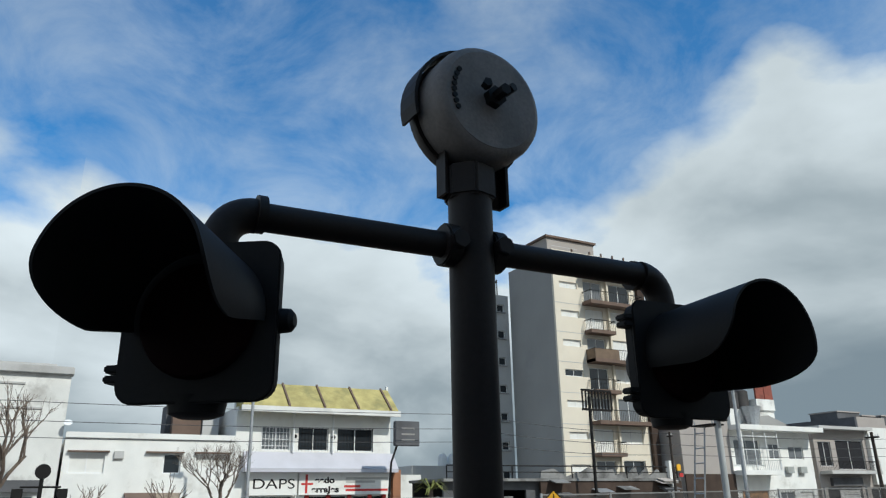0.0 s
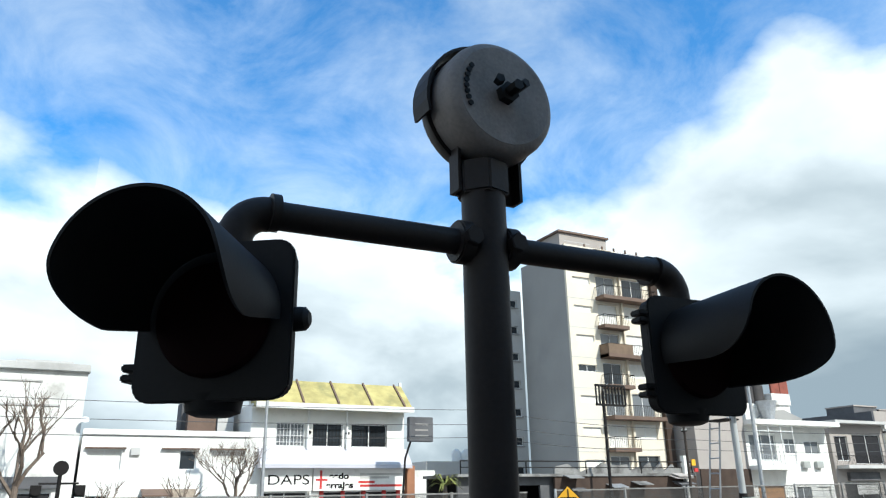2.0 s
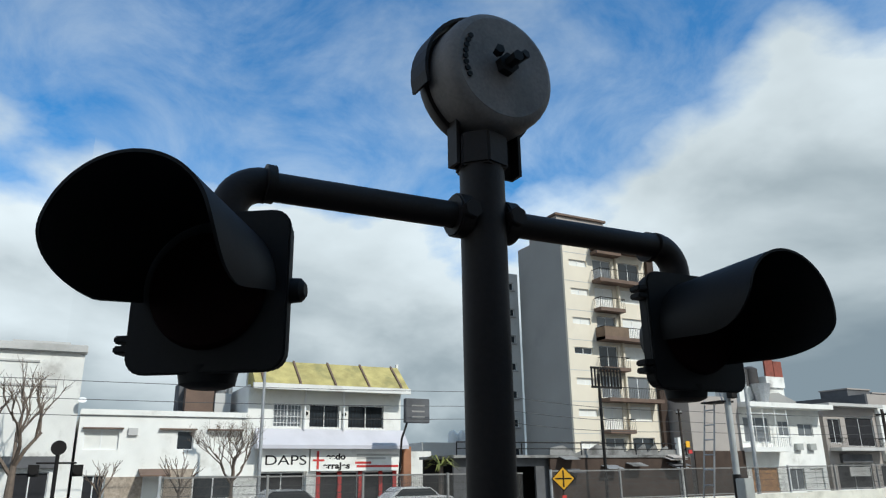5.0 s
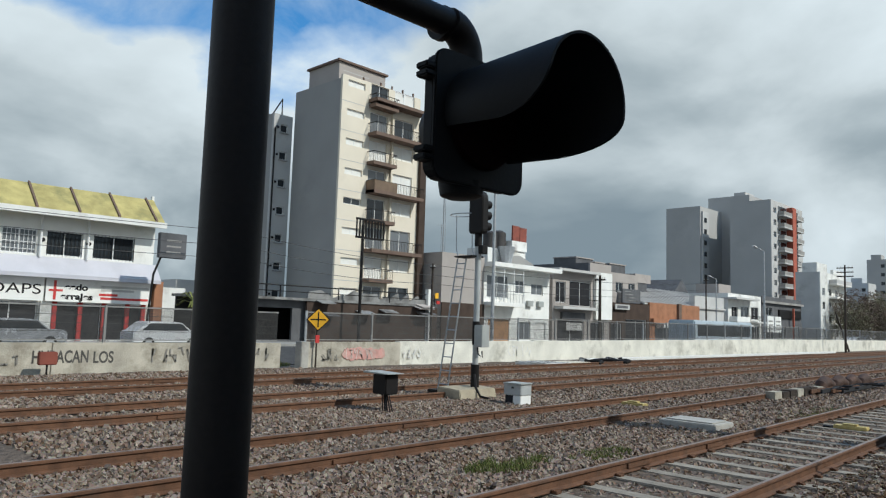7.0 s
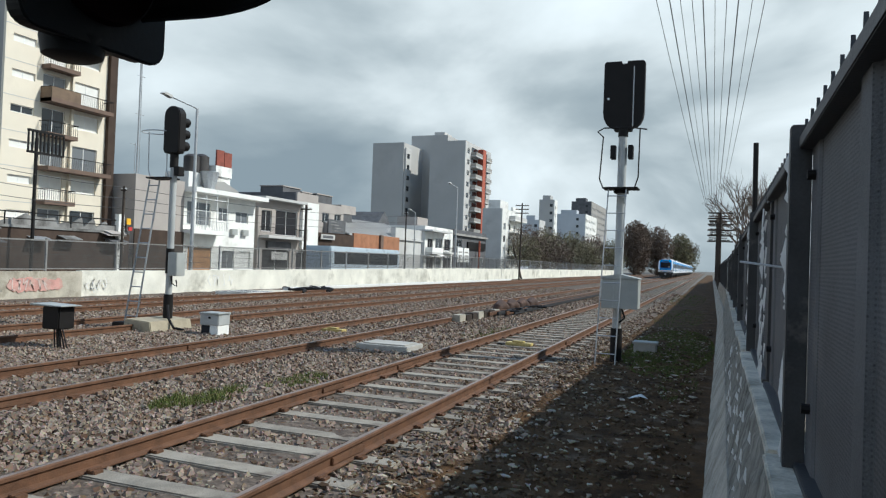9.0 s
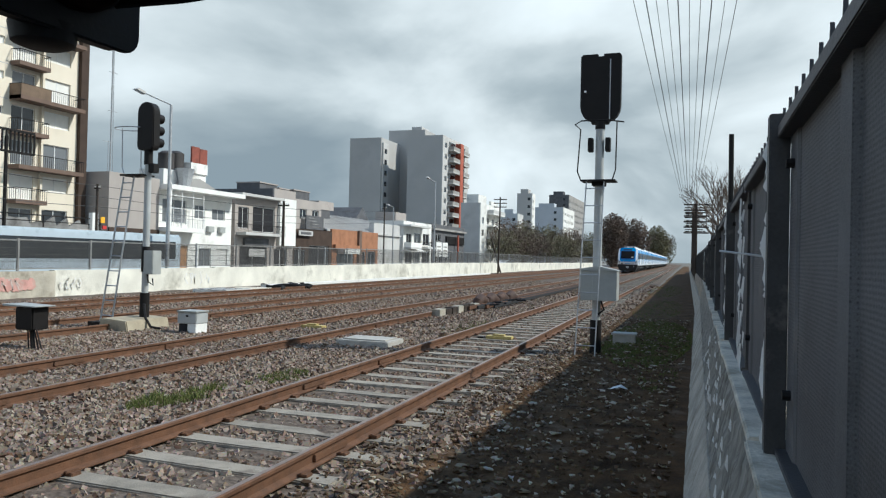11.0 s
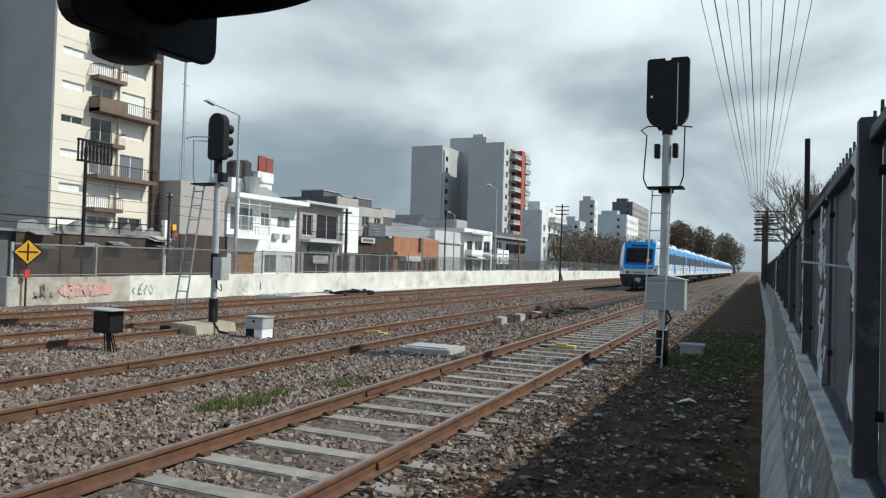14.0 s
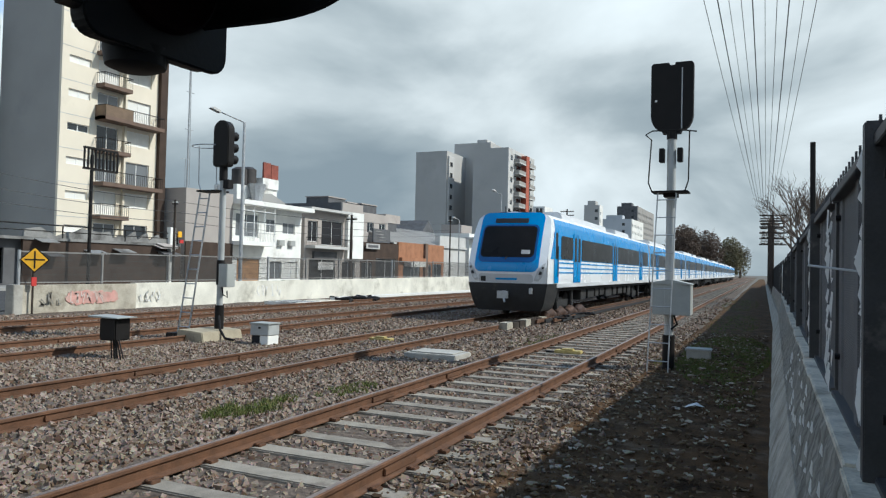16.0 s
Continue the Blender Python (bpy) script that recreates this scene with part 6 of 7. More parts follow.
def word(parent, text, at, size, material, width=None, weight=0.0):
    """Letters on a facade that faces +x, as a thin mesh."""
    cu = bpy.data.curves.new("letters", "FONT")
    cu.body, cu.size, cu.extrude, cu.offset = text, size, 0.004, weight
    tmp = bpy.data.objects.new("letters", cu)
    me = bpy.data.meshes.new_from_object(tmp)
    bpy.data.objects.remove(tmp)
    xs = [v.co.x for v in me.vertices]
    k = width / max(1e-3, max(xs) - min(xs)) if width else 1.0
    for v in me.vertices:
        v.co = Vector((at[0] + v.co.z, at[1] + v.co.x * k, at[2] + v.co.y))
    me.materials.append(material)
    ob = new("letters", me)
    ob.parent = parent
    return ob


def build_left_row():
    t = facade_block("white_house", (-45.0, 1.75, 0), 9.2, 11, 5.55, WHITEWALL, [(0.3, 2.1, 3.65, 4.75), (5.2, 6.15, 3.65, 4.75), (7.0, 9.0, 3.9, 4.75), (0.5, 1.6, 0.15, 2.3), (3.6, 4.6, 0.15, 2.3), (6.3, 8.6, 0.9, 2.2)], "long low white house with flat roof and stone-clad base", ["blind", "glass", "blind", "dark", "blind", "glass"], parapet=0.1)
    part("coping", rbox(-0.4, 0.12, -0.02, 9.22, 5.552, 5.85), WHITEWALL, t)
    for a in (0.2, 4.2, 6.9):
        part("lintel", rbox(0.003, 0.2, a, a + 2.1, 4.78, 4.86), BROWN, t)
    part("vent_box", rbox(0.003, 0.15, 2.55, 3.05, 4.45, 4.85), GREYLITE, t)
    part("cladding", rbox(0.003, 0.10, 4.7, 6.25, 0.1, 2.6), STONECLAD, t, "brown stone cladding")
    part("cladding", rbox(0.003, 0.10, 1.65, 3.55, 0.1, 2.2), STONECLAD, t, "brown stone cladding")
    part("shelter", Shape().prism([(0.02, 2.5), (1.2, 2.2), (1.2, 2.28), (0.02, 2.62)], "y", 3.3, 4.9), BROWN, t)
    part("side_pane", rbox(-0.18, -0.16, 6.0, 6.15, 3.7, 4.7), GLASS, t)
    a = facade_block("corner_building", (-45.0, -18, 0), 19.6, 10, 9.2, WHITEDIRTY, [(13.0, 15.6, 3.6, 4.9), (16.8, 18.6, 0.1, 2.5), (12.0, 15.0, 0.1, 2.6), (6, 9, 3.6, 5)], "tall stained white corner building with flat roof", ["blind", "dark", "dark", "blind"], parapet=0.2)
    part("cornice", rbox(-0.6, 0.25, 0, 19.7, 8.9, 9.35), GREYLITE, a, "crumbling grey cornice", bevel=0.05)
    part("band", rbox(0.003, 0.06, 14.5, 18.4, 7.0, 7.1), GREYLITE, a)
    part("band", rbox(0.003, 0.06, 13.5, 17.4, 8.3, 8.4), GREYLITE, a)
    part("roof_block", rbox(-6, -2.5, 15.8, 18.8, 9.0, 9.9), GREYLITE, a)
    part("shop_sign", rbox(0.003, 0.2, 11.5, 18.9, 2.7, 3.3), DARKROOF, a)
    part("dish", Shape().tube([(0.3, 19.75, 6.2), (0.36, 19.75, 6.25), (0.42, 19.75, 6.3)], [0.05, 0.18, 0.22], 14), WHITEMETAL, a)
    s = thing("sign_pole", (-41.5, 19.7, 0), "tilted dark grey sign box on a leaning pole", "sign")
    part("pole", Shape().tube([(0, -0.3, 0), (0, 0, 4.2), (0, 0.4, 5.3)], 0.07, 8), BLACK, s)
    part("box", rbox(-0.2, 0.2, 0.2, 1.85, 5.2, 6.7), DARKROOF, s, "dark grey two-sided sign box", bevel=0.03)
    for k in range(3):
        part("sign_bar", rbox(0.203, 0.21, 0.6, 1.5, 5.5 + k * 0.35, 5.6 + k * 0.35), TOWNGREY, s, "row of unreadable lettering")


def build_right_row():
    # taupe blank side building next to the tower
    h = facade_block("blank_house", (-47.5, 50.4, 0), 6.2, 12, 8.6, TAUPE, [(1, 2.2, 0.1, 2.2), (3.5, 5.5, 0.2, 2.3)], "taupe rendered house with blank wall", ["dark", "dark"], side_mat=TAUPE)
    part("dark_base", rbox(0.003, 0.12, 0, 6.2, 0, 3.8), DARKBROWN, h)
    w = facade_block("modern_house", (-47.8, 56.9, 0), 11.4, 11, 7.7, WHITEWALL, [(0.5, 4.0, 4.6, 6.9), (5.2, 6.8, 5.2, 6.6), (8.0, 10.2, 5.2, 6.4), (0.8, 4.3, 0.1, 2.4), (6, 8, 0.3, 2.2), (8.8, 10.8, 0.3, 2.2)], "white modern two-storey house with deep balcony frame", ["mid", "mid", "mid", "dark", "mid", "blind"])
    for k in range(4):
        part("screen_post", rbox(1.30, 1.36, k * 1.62, 0.07 + k * 1.62, 4.1, 7.68), WHITEMETAL, w)
    for z in (5.9, 7.1):
        part("screen_rail", rbox(1.31, 1.35, -0.1, 5.0, z, z + 0.06), WHITEMETAL, w)
    part("roof_slab", rbox(-1, 1.6, -0.2, 11.6, 7.702, 8.15), WHITEWALL, w, "projecting white roof slab")
    part("balcony_slab", rbox(0.002, 1.5, -0.2, 5.0, 3.7, 4.1), WHITEWALL, w)
    part("balcony_post", rbox(1.35, 1.5, -0.2, 0.0, 4.1, 7.7), WHITEWALL, w)
    bal = Shape().box(1.42, 1.48, 0.01, 4.99, 4.95, 5.0)
    for k in range(20):
        bal.box(1.44, 1.46, 0.1 + k * 0.25, 0.12 + k * 0.25, 4.1, 4.95)
    part("balcony_rail", bal, GALV, w)
    part("garage_door", rbox(-0.12, -0.06, 0.85, 4.25, 0.12, 2.35), WOODDOOR, w, "brown wooden garage door")
    for y in (7.1, 9.0):
        part("air_unit", rbox(0.003, 0.35, y, y + 0.9, 3.9, 4.5), BOXGREY, w)
    part("roof_house", Shape().prism([(3.2, 8.0), (11.0, 8.0), (11.0, 8.8), (8.5, 9.6), (6.0, 9.4)], "x", -9, -2), GREYWALL, w)
    r = thing("roof_tanks", (-50.0, 60.0, 7.9), "rust-red sheet screens and tanks on a roof", "tank")
    part("wall", Shape().box(-3, 0.0, 0.0, 6.6, -0.2, 2.2).box(-3, 0.2, 3.9, 6.6, 2.203, 3.3), WHITEDIRTY, r)
    part("screen", rbox(0.0, 0.2, 4.0, 5.2, 3.3, 5.0), RUSTRED, r)
    part("screen", rbox(0.0, 0.2, 5.3, 6.5, 3.3, 4.9), RUSTRED, r)
    part("tank", Shape().tube([(-1, 1.5, 2.2), (-1, 1.5, 3.9), (-1, 1.5, 4.15)], [0.8, 0.8, 0.4], 14), TANKDARK, r, smooth=True)
    part("tank", Shape().tube([(-1, 3.0, 2.2), (-1, 3.0, 4.1), (-1, 3.0, 4.35)], [0.8, 0.8, 0.4], 14), TANKDARK, r, smooth=True)
    part("duct", Shape().tube([(0.6, 2.4, 0.3), (0.6, 2.4, 2.4)], [0.5, 1.0], 10), GALV, r)
    b = facade_block("balcony_house", (-48.0, 69.2, 0), 12.3, 11, 8.2, TAUPE, [(0.6, 2.6, 4.6, 7.0), (3.4, 8.0, 4.3, 7.2), (9.2, 11.6, 5.0, 6.8), (1.0, 6.5, 0.1, 2.6), (8.0, 11.0, 0.2, 2.4)], "grey two-storey house with wide balcony and shop below", ["dark", "dark", "mid", "dark", "dark"])
    part("roof_slab", rbox(-1, 1.0, -0.1, 8.6, 8.202, 8.5), GREYLITE, b)
    balcony(b, 0.3, 8.4, 4.15, 1.3, "bars", GREYLITE)
    part("white_bay", rbox(0.003, 0.4, 8.6, 12.3, 2.8, 8.6), WHITEWALL, b)
    part("shop_sign", rbox(0.01, 0.3, 1.6, 6.4, 2.7, 3.5), DARKROOF, b)
    part("sign_bar", rbox(0.31, 0.315, 2.4, 5.6, 1.4, 2.3), GREYLITE, b, "row of unreadable lettering")
    rnd = random.Random(31)
    def house(nm, x, y, w_, h_, m, lab, cols, rows, d=10, z0=0.8, tall=1.5, side=None, styles=("glass", "blind", "mid", "dark")):
        holes, st = [], []
        for f in range(rows):
            for j in range(cols):
                c = (j + 0.5) * w_ / cols
                q = min(0.95, w_ / cols * 0.32)
                holes.append((c - q, c + q, z0 + f * 3.0, z0 + tall + f * 3.0)); st.append(rnd.choice(styles))
        return facade_block(nm, (x, y, 0), w_, d, h_, m, holes, lab, st, group="town houses", side_mat=side)

    def roof_box(parent, x0, x1, y0, y1, z0, z1, m=None, lid=None):
        o = part("roof_box", rbox(x0, x1, y0, y1, z0, z1), m or DARKROOF, parent, "box-shaped roof tank housing")
        part("lid", rbox(x0 - 0.1, x1 + 0.1, y0 - 0.1, y1 + 0.1, z1 + 0.002, z1 + 0.15), lid or TAUPE, o)

    t = house("low_house", -51.0, 81.7, 5.2, 10.2, TAUPE, "narrow dark grey house with blank side wall", 2, 2, side=DARKROOF)
    roof_box(t, -6, -2.5, 0.4, 4.6, 10.0, 11.0, DARKROOF)
    t = house("low_house", -53.0, 87.2, 10.5, 9.6, TAUPE, "tan rendered house with roof tanks", 3, 3, side=TAUPE)
    roof_box(t, -3.4, -1.2, 0.6, 3.2, 9.3, 10.8)
    roof_box(t, -3.4, -1.0, 4.2, 8.6, 9.3, 10.9)
    roof_box(t, -1.6, -0.4, 1.0, 3.0, 9.2, 9.9, GREYLITE)
    # low shops with brown and orange fronts under sheet roofs
    t = facade_block("brown_shop", (-48.5, 82.2, 0), 10.6, 9, 5.1, DARKBROWN, [(0.5, 3.2, 0.1, 2.4), (4.2, 9.8, 0.1, 3.0)], "low dark brown shop with wide doorway", ["dark", "dark"], group="town houses", parapet=0.1)
    part("shop_sign", rbox(0.3, 0.4, 0.9, 4.6, 4.2, 4.95), GREYLITE, t, "pale oval shop sign on brackets", bevel=0.05)
    part("sign_bar", rbox(0.405, 0.41, 1.4, 4.1, 4.4, 4.75), DARKROOF, t, "row of unreadable lettering")
    part("billboard", rbox(-0.9, -0.7, 4.6, 9.4, 5.2, 7.1), DARKROOF, t, "dark slanted roof billboard", bevel=0.03)
    for k in range(4):
        part("bill_bar", rbox(-0.69, -0.68, 5.2, 8.6 - k * 0.6, 5.5 + k * 0.4, 5.62 + k * 0.4), YARDGREY, t, "row of unreadable lettering")
    t = facade_block("orange_shop", (-48.5, 92.9, 0), 15.6, 9, 5.5, ORANGE, [(1.5, 7.0, 0.1, 2.5), (9.2, 11.0, 0.1, 2.4), (11.8, 14.8, 0.2, 2.5)], "low orange-fronted shop with wide openings", ["mid", "dark", "glass"], group="town houses", parapet=0.1)
    part("pier", rbox(0.003, 0.35, 8.1, 9.0, 0, 5.6), BROWN, t)
    part("fascia", rbox(0.003, 0.5, 0.2, 8.0, 2.7, 3.3), ORANGE, t)
    part("shop_box", rbox(0.003, 1.2, 1.8, 6.6, 2.0, 2.7), WHITEDIRTY, t, "white shutter box")
    roof = thing("sheet_roof", (-49.6, 92.0, 5.3), "long grey corrugated sheet roof behind the shops", "roof")
    part("pitch", Shape().prism([(0.6, 0.0), (0.6, 0.12), (-6.5, 2.95), (-13, 0.1), (-13, 0.0)], "y", 0, 27.0), TOWNGREY, roof, "weathered pitched roof sheets")
    for k in range(18):
        part("roof_rib", Shape().prism([(0.65, 0.12), (0.65, 0.2), (-6.5, 3.06), (-6.5, 2.95)], "y", 0.4 + k * 1.5, 0.5 + k * 1.5), GREYLITE, roof)
    part("gutter", rbox(0.6, 0.8, 0, 27.0, -0.1, 0.14), GREYLITE, roof)
    part("parapet", rbox(-0.4, 0.5, 16.2, 27.0, -5.3, 1.9), GREYLITE, roof, "pale rendered front wall")
    tank = thing("white_tank", (-54.5, 97.5, 7.4), "white water tank beside a dark roof box", "tank")
    part("drum", Shape().tube([(0, 0, 0), (0, 0, 1.7), (0, 0, 2.0)], [0.75, 0.75, 0.3], 14), WHITEWALL, tank, smooth=True)
    part("shed", rbox(-1.4, 0.6, 1.0, 4.6, -0.2, 1.3), DARKROOF, tank)
    part("shed", rbox(-1.5, 0.7, 0.9, 5.6, 1.302, 2.6), TAUPE, tank)
    part("drum", Shape().tube([(-0.4, -1.4, 0), (-0.4, -1.4, 2.2), (-0.4, -1.4, 2.5)], [0.6, 0.6, 0.25], 14), DARKROOF, tank, smooth=True)
    # white house with open balconies
    t = facade_block("balcony_house", (-49.0, 120.4, 0), 14.4, 10, 8.2, WHITEDIRTY, [(1.0, 4.6, 0.2, 2.6), (5.6, 8.4, 0.2, 2.6), (9.4, 13.6, 0.2, 2.8), (1.4, 4.0, 3.7, 6.0), (5.2, 8.8, 3.7, 6.2), (9.8, 13.2, 4.0, 6.2)], "white two-storey house with dark open balconies", ["dark", "mid", "dark", "dark", "glass", "dark"], group="town houses")
    balcony(t, 0.6, 6.0, 3.5, 1.3, "panel", GREYLITE, WHITEWALL)
    balcony(t, 9.2, 14.0, 3.7, 1.3, "bars", GREYLITE)
    part("roof_slab", rbox(-1.0, 1.6, -0.3, 9.6, 7.2, 7.5), GREYLITE, t)
    part("awning", Shape().prism([(0.02, 2.9), (1.3, 2.7), (1.3, 2.8), (0.02, 3.2)], "y", 0.4, 9.0), WHITEWALL, t)
    part("roof_room", rbox(-6, -2, 1.0, 6.0, 8.0, 9.8), TAUPE, t)
    # dark garage front with a white pair of signs
    t = facade_block("garage", (-49.0, 135.2, 0), 21.0, 12, 8.4, DARKROOF, [(1.0, 6.0, 0.2, 3.0), (7.5, 12.0, 0.2, 3.0), (14.0, 19.5, 0.2, 3.2), (2.0, 5.0, 5.0, 6.4)], "dark grey garage with wide openings", ["dark", "dark", "mid", "glass"], group="town houses")
    part("name_board", rbox(0.003, 0.3, 8.0, 20.0, 4.6, 6.2), BLACK, t)
    part("fascia", rbox(0.003, 0.5, 0, 21, 7.2, 7.6), TOWNGREY, t)
    part("red_post", rbox(0.6, 0.9, 14.0, 14.4, 0, 6.6), TERRA, t)
    sg = thing("street_sign", (-41.5, 117.0, 0), "pair of white street signs on posts", "sign", "street signs")
    for k in range(2):
        part("post", Shape().tube([(0, k * 3.2 + 1.3, 0), (0, k * 3.2 + 1.3, 2.0)], 0.06, 6), GALV, sg)
        b_ = part("board", rbox(-0.06, 0.06, k * 3.2, k * 3.2 + 2.7, 1.9, 4.4), WHITEWALL, sg, bevel=0.02)
        for j in range(3):
            part("sign_bar", rbox(0.063, 0.07, k * 3.2 + 0.4, k * 3.2 + 2.3, 2.3 + j * 0.6, 2.55 + j * 0.6), TOWNGREY, b_, "row of unreadable lettering")
    # tall pale house with balconies on its corner
    t = house("apartment_house", -49.0, 168.5, 18.0, 15.2, WHITEDIRTY, "pale five-storey house with stacked corner balconies", 4, 4, 5.0, 1.2, 1.6, side=GREYLITE)
    for f in range(4):
        balcony(t, 6.0, 17.5, 4.0 + f * 3.0, 1.6, "panel" if f % 2 else "bars", WHITEDIRTY, GREYLITE)
    part("roof_room", rbox(-4.2, -1.2, 2, 9, 14.9, 17.4), WHITEDIRTY, t)
    part("parapet_step", rbox(-0.5, 0.1, 9, 16, 15.202, 16.2), WHITEWALL, t)
    s = thing("slate_roof", (-62, 127, 8.3), "dark pitched slate roof on a town house", "roof")
    part("pitch", Shape().prism([(0, 0), (7, 0), (3.5, 3)], "x", -8, 0).turned(Matrix.Identity(4)), DARKROOF, s)


# Blue-grey for distant side walls: their shade is put into the colour.
SHADEBLUE = mat("bluish_shade_render", (0.50, 0.53, 0.56), 0.9, 0, 0.1, 0.2, 12, 0.1, (0.42, 0.44, 0.46), 0.6)
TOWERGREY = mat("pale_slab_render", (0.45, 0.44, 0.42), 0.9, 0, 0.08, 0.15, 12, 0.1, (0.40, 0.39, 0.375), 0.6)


def build_far_tower():
    """Grey slab tower with orange balcony strip, stepped in three blocks."""
    t = thing("grey_tower", (0, 0, 0), "tall grey slab tower with blank side walls", "building")
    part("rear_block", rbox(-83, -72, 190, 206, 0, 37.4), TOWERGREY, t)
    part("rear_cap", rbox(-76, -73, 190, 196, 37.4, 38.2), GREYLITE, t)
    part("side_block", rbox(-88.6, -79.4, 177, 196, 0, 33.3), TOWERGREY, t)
    part("stair_strip", rbox(-79.38, -78.9, 177.5, 181, 0, 32.0), GREYLITE, t)
    for k in range(9):
        part("stair_window", rbox(-78.89, -78.8, 178.2, 179.6, 6 + k * 2.9, 7.2 + k * 2.9), GLASS, t)
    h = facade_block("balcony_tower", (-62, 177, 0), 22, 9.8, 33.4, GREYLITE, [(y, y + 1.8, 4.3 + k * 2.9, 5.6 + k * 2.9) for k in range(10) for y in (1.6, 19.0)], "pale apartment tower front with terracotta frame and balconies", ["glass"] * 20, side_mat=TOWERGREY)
    for k in range(10):
        balcony(h, 4.5, 10.0, 4.1 + k * 2.9, 1.5, "panel", GREYLITE, TOWNGREY)
        balcony(h, 13.5, 18.5, 4.1 + k * 2.9, 1.5, "panel", GREYLITE, TOWNGREY)
        pn = part("window", rbox(0.01, 0.06, 4.8, 9.8, 4.2 + k * 2.9, 6.3 + k * 2.9), GLASS, h)
        pn = part("window", rbox(0.01, 0.06, 13.6, 18.4, 4.2 + k * 2.9, 6.3 + k * 2.9), GLASS, h)
    part("colour_strip", rbox(0.01, 1.5, 10.3, 12.9, 3, 32.6), TERRA, h, "terracotta vertical strip")
    # distant skyline
    rnd = random.Random(77)
    # Each block's last material tints its side wall to stand for shade.
    for x, y, w_, d_, h_, m, sm in ((-65.4, 300, 6, 6.5, 29.5, WHITEDIRTY, TOWERGREY), (-57.5, 330, 31, 14.5, 25.8, WHITEDIRTY, SHADEBLUE), (-63.5, 380, 55, 10.5, 36.0, TOWNGREY, DARKROOF), (-67.9, 285, 10, 7, 20.0, GREYLITE, SHADEBLUE), (-80, 205, 22, 10, 24.0, GREYLITE, TOWERGREY)):
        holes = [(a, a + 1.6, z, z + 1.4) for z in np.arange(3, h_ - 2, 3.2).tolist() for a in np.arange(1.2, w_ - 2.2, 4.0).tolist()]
        t3 = facade_block("distant_block", (x, y, 0), w_, d_, h_, m, holes, "distant apartment block with shade coloured into its blank side", [rnd.choice(["glass", "mid"]) for _ in holes], group="distant blocks", side_mat=sm)
        for k in range(int(h_ / 3.4)):
            part("side_window", rbox(-d_ * 0.3, -d_ * 0.3 + 1.2, -0.05, -0.003, h_ - 3.0 - k * 3.2, h_ - 1.8 - k * 3.2), GLASS, t3)
        part("roof_house", rbox(-d_ * 0.8, -d_ * 0.3, 0.6, min(w_ - 0.6, 6), h_ - 0.4, h_ + 1.8), sm, t3)
    # far houses glimpsed between the shops and the tower
    for k, (x, y, w_, h_, m) in enumerate(((-62, 24, 8, 4.2, WHITEDIRTY), (-66, 33, 9, 5.2, GREYLITE))):
        facade_block("low_house", (x, y, 0), w_, 9, h_, m, [(1, 2.5, 0.8, 2.2), (4, 6, 0.8, 2.2)], "small pale town house behind the yard", ["glass", "dark"], group="town houses")
    t2 = thing("white_tanks", (-67.6, 37.3, 4.9), "white water tanks on a roof", "tank")
    for y in (0, 1.1):
        part("tank", Shape().tube([(0, y, 0), (0, y, 1.2), (0, y, 1.6)], [0.5, 0.5, 0.2], 12), WHITEWALL, t2, smooth=True)


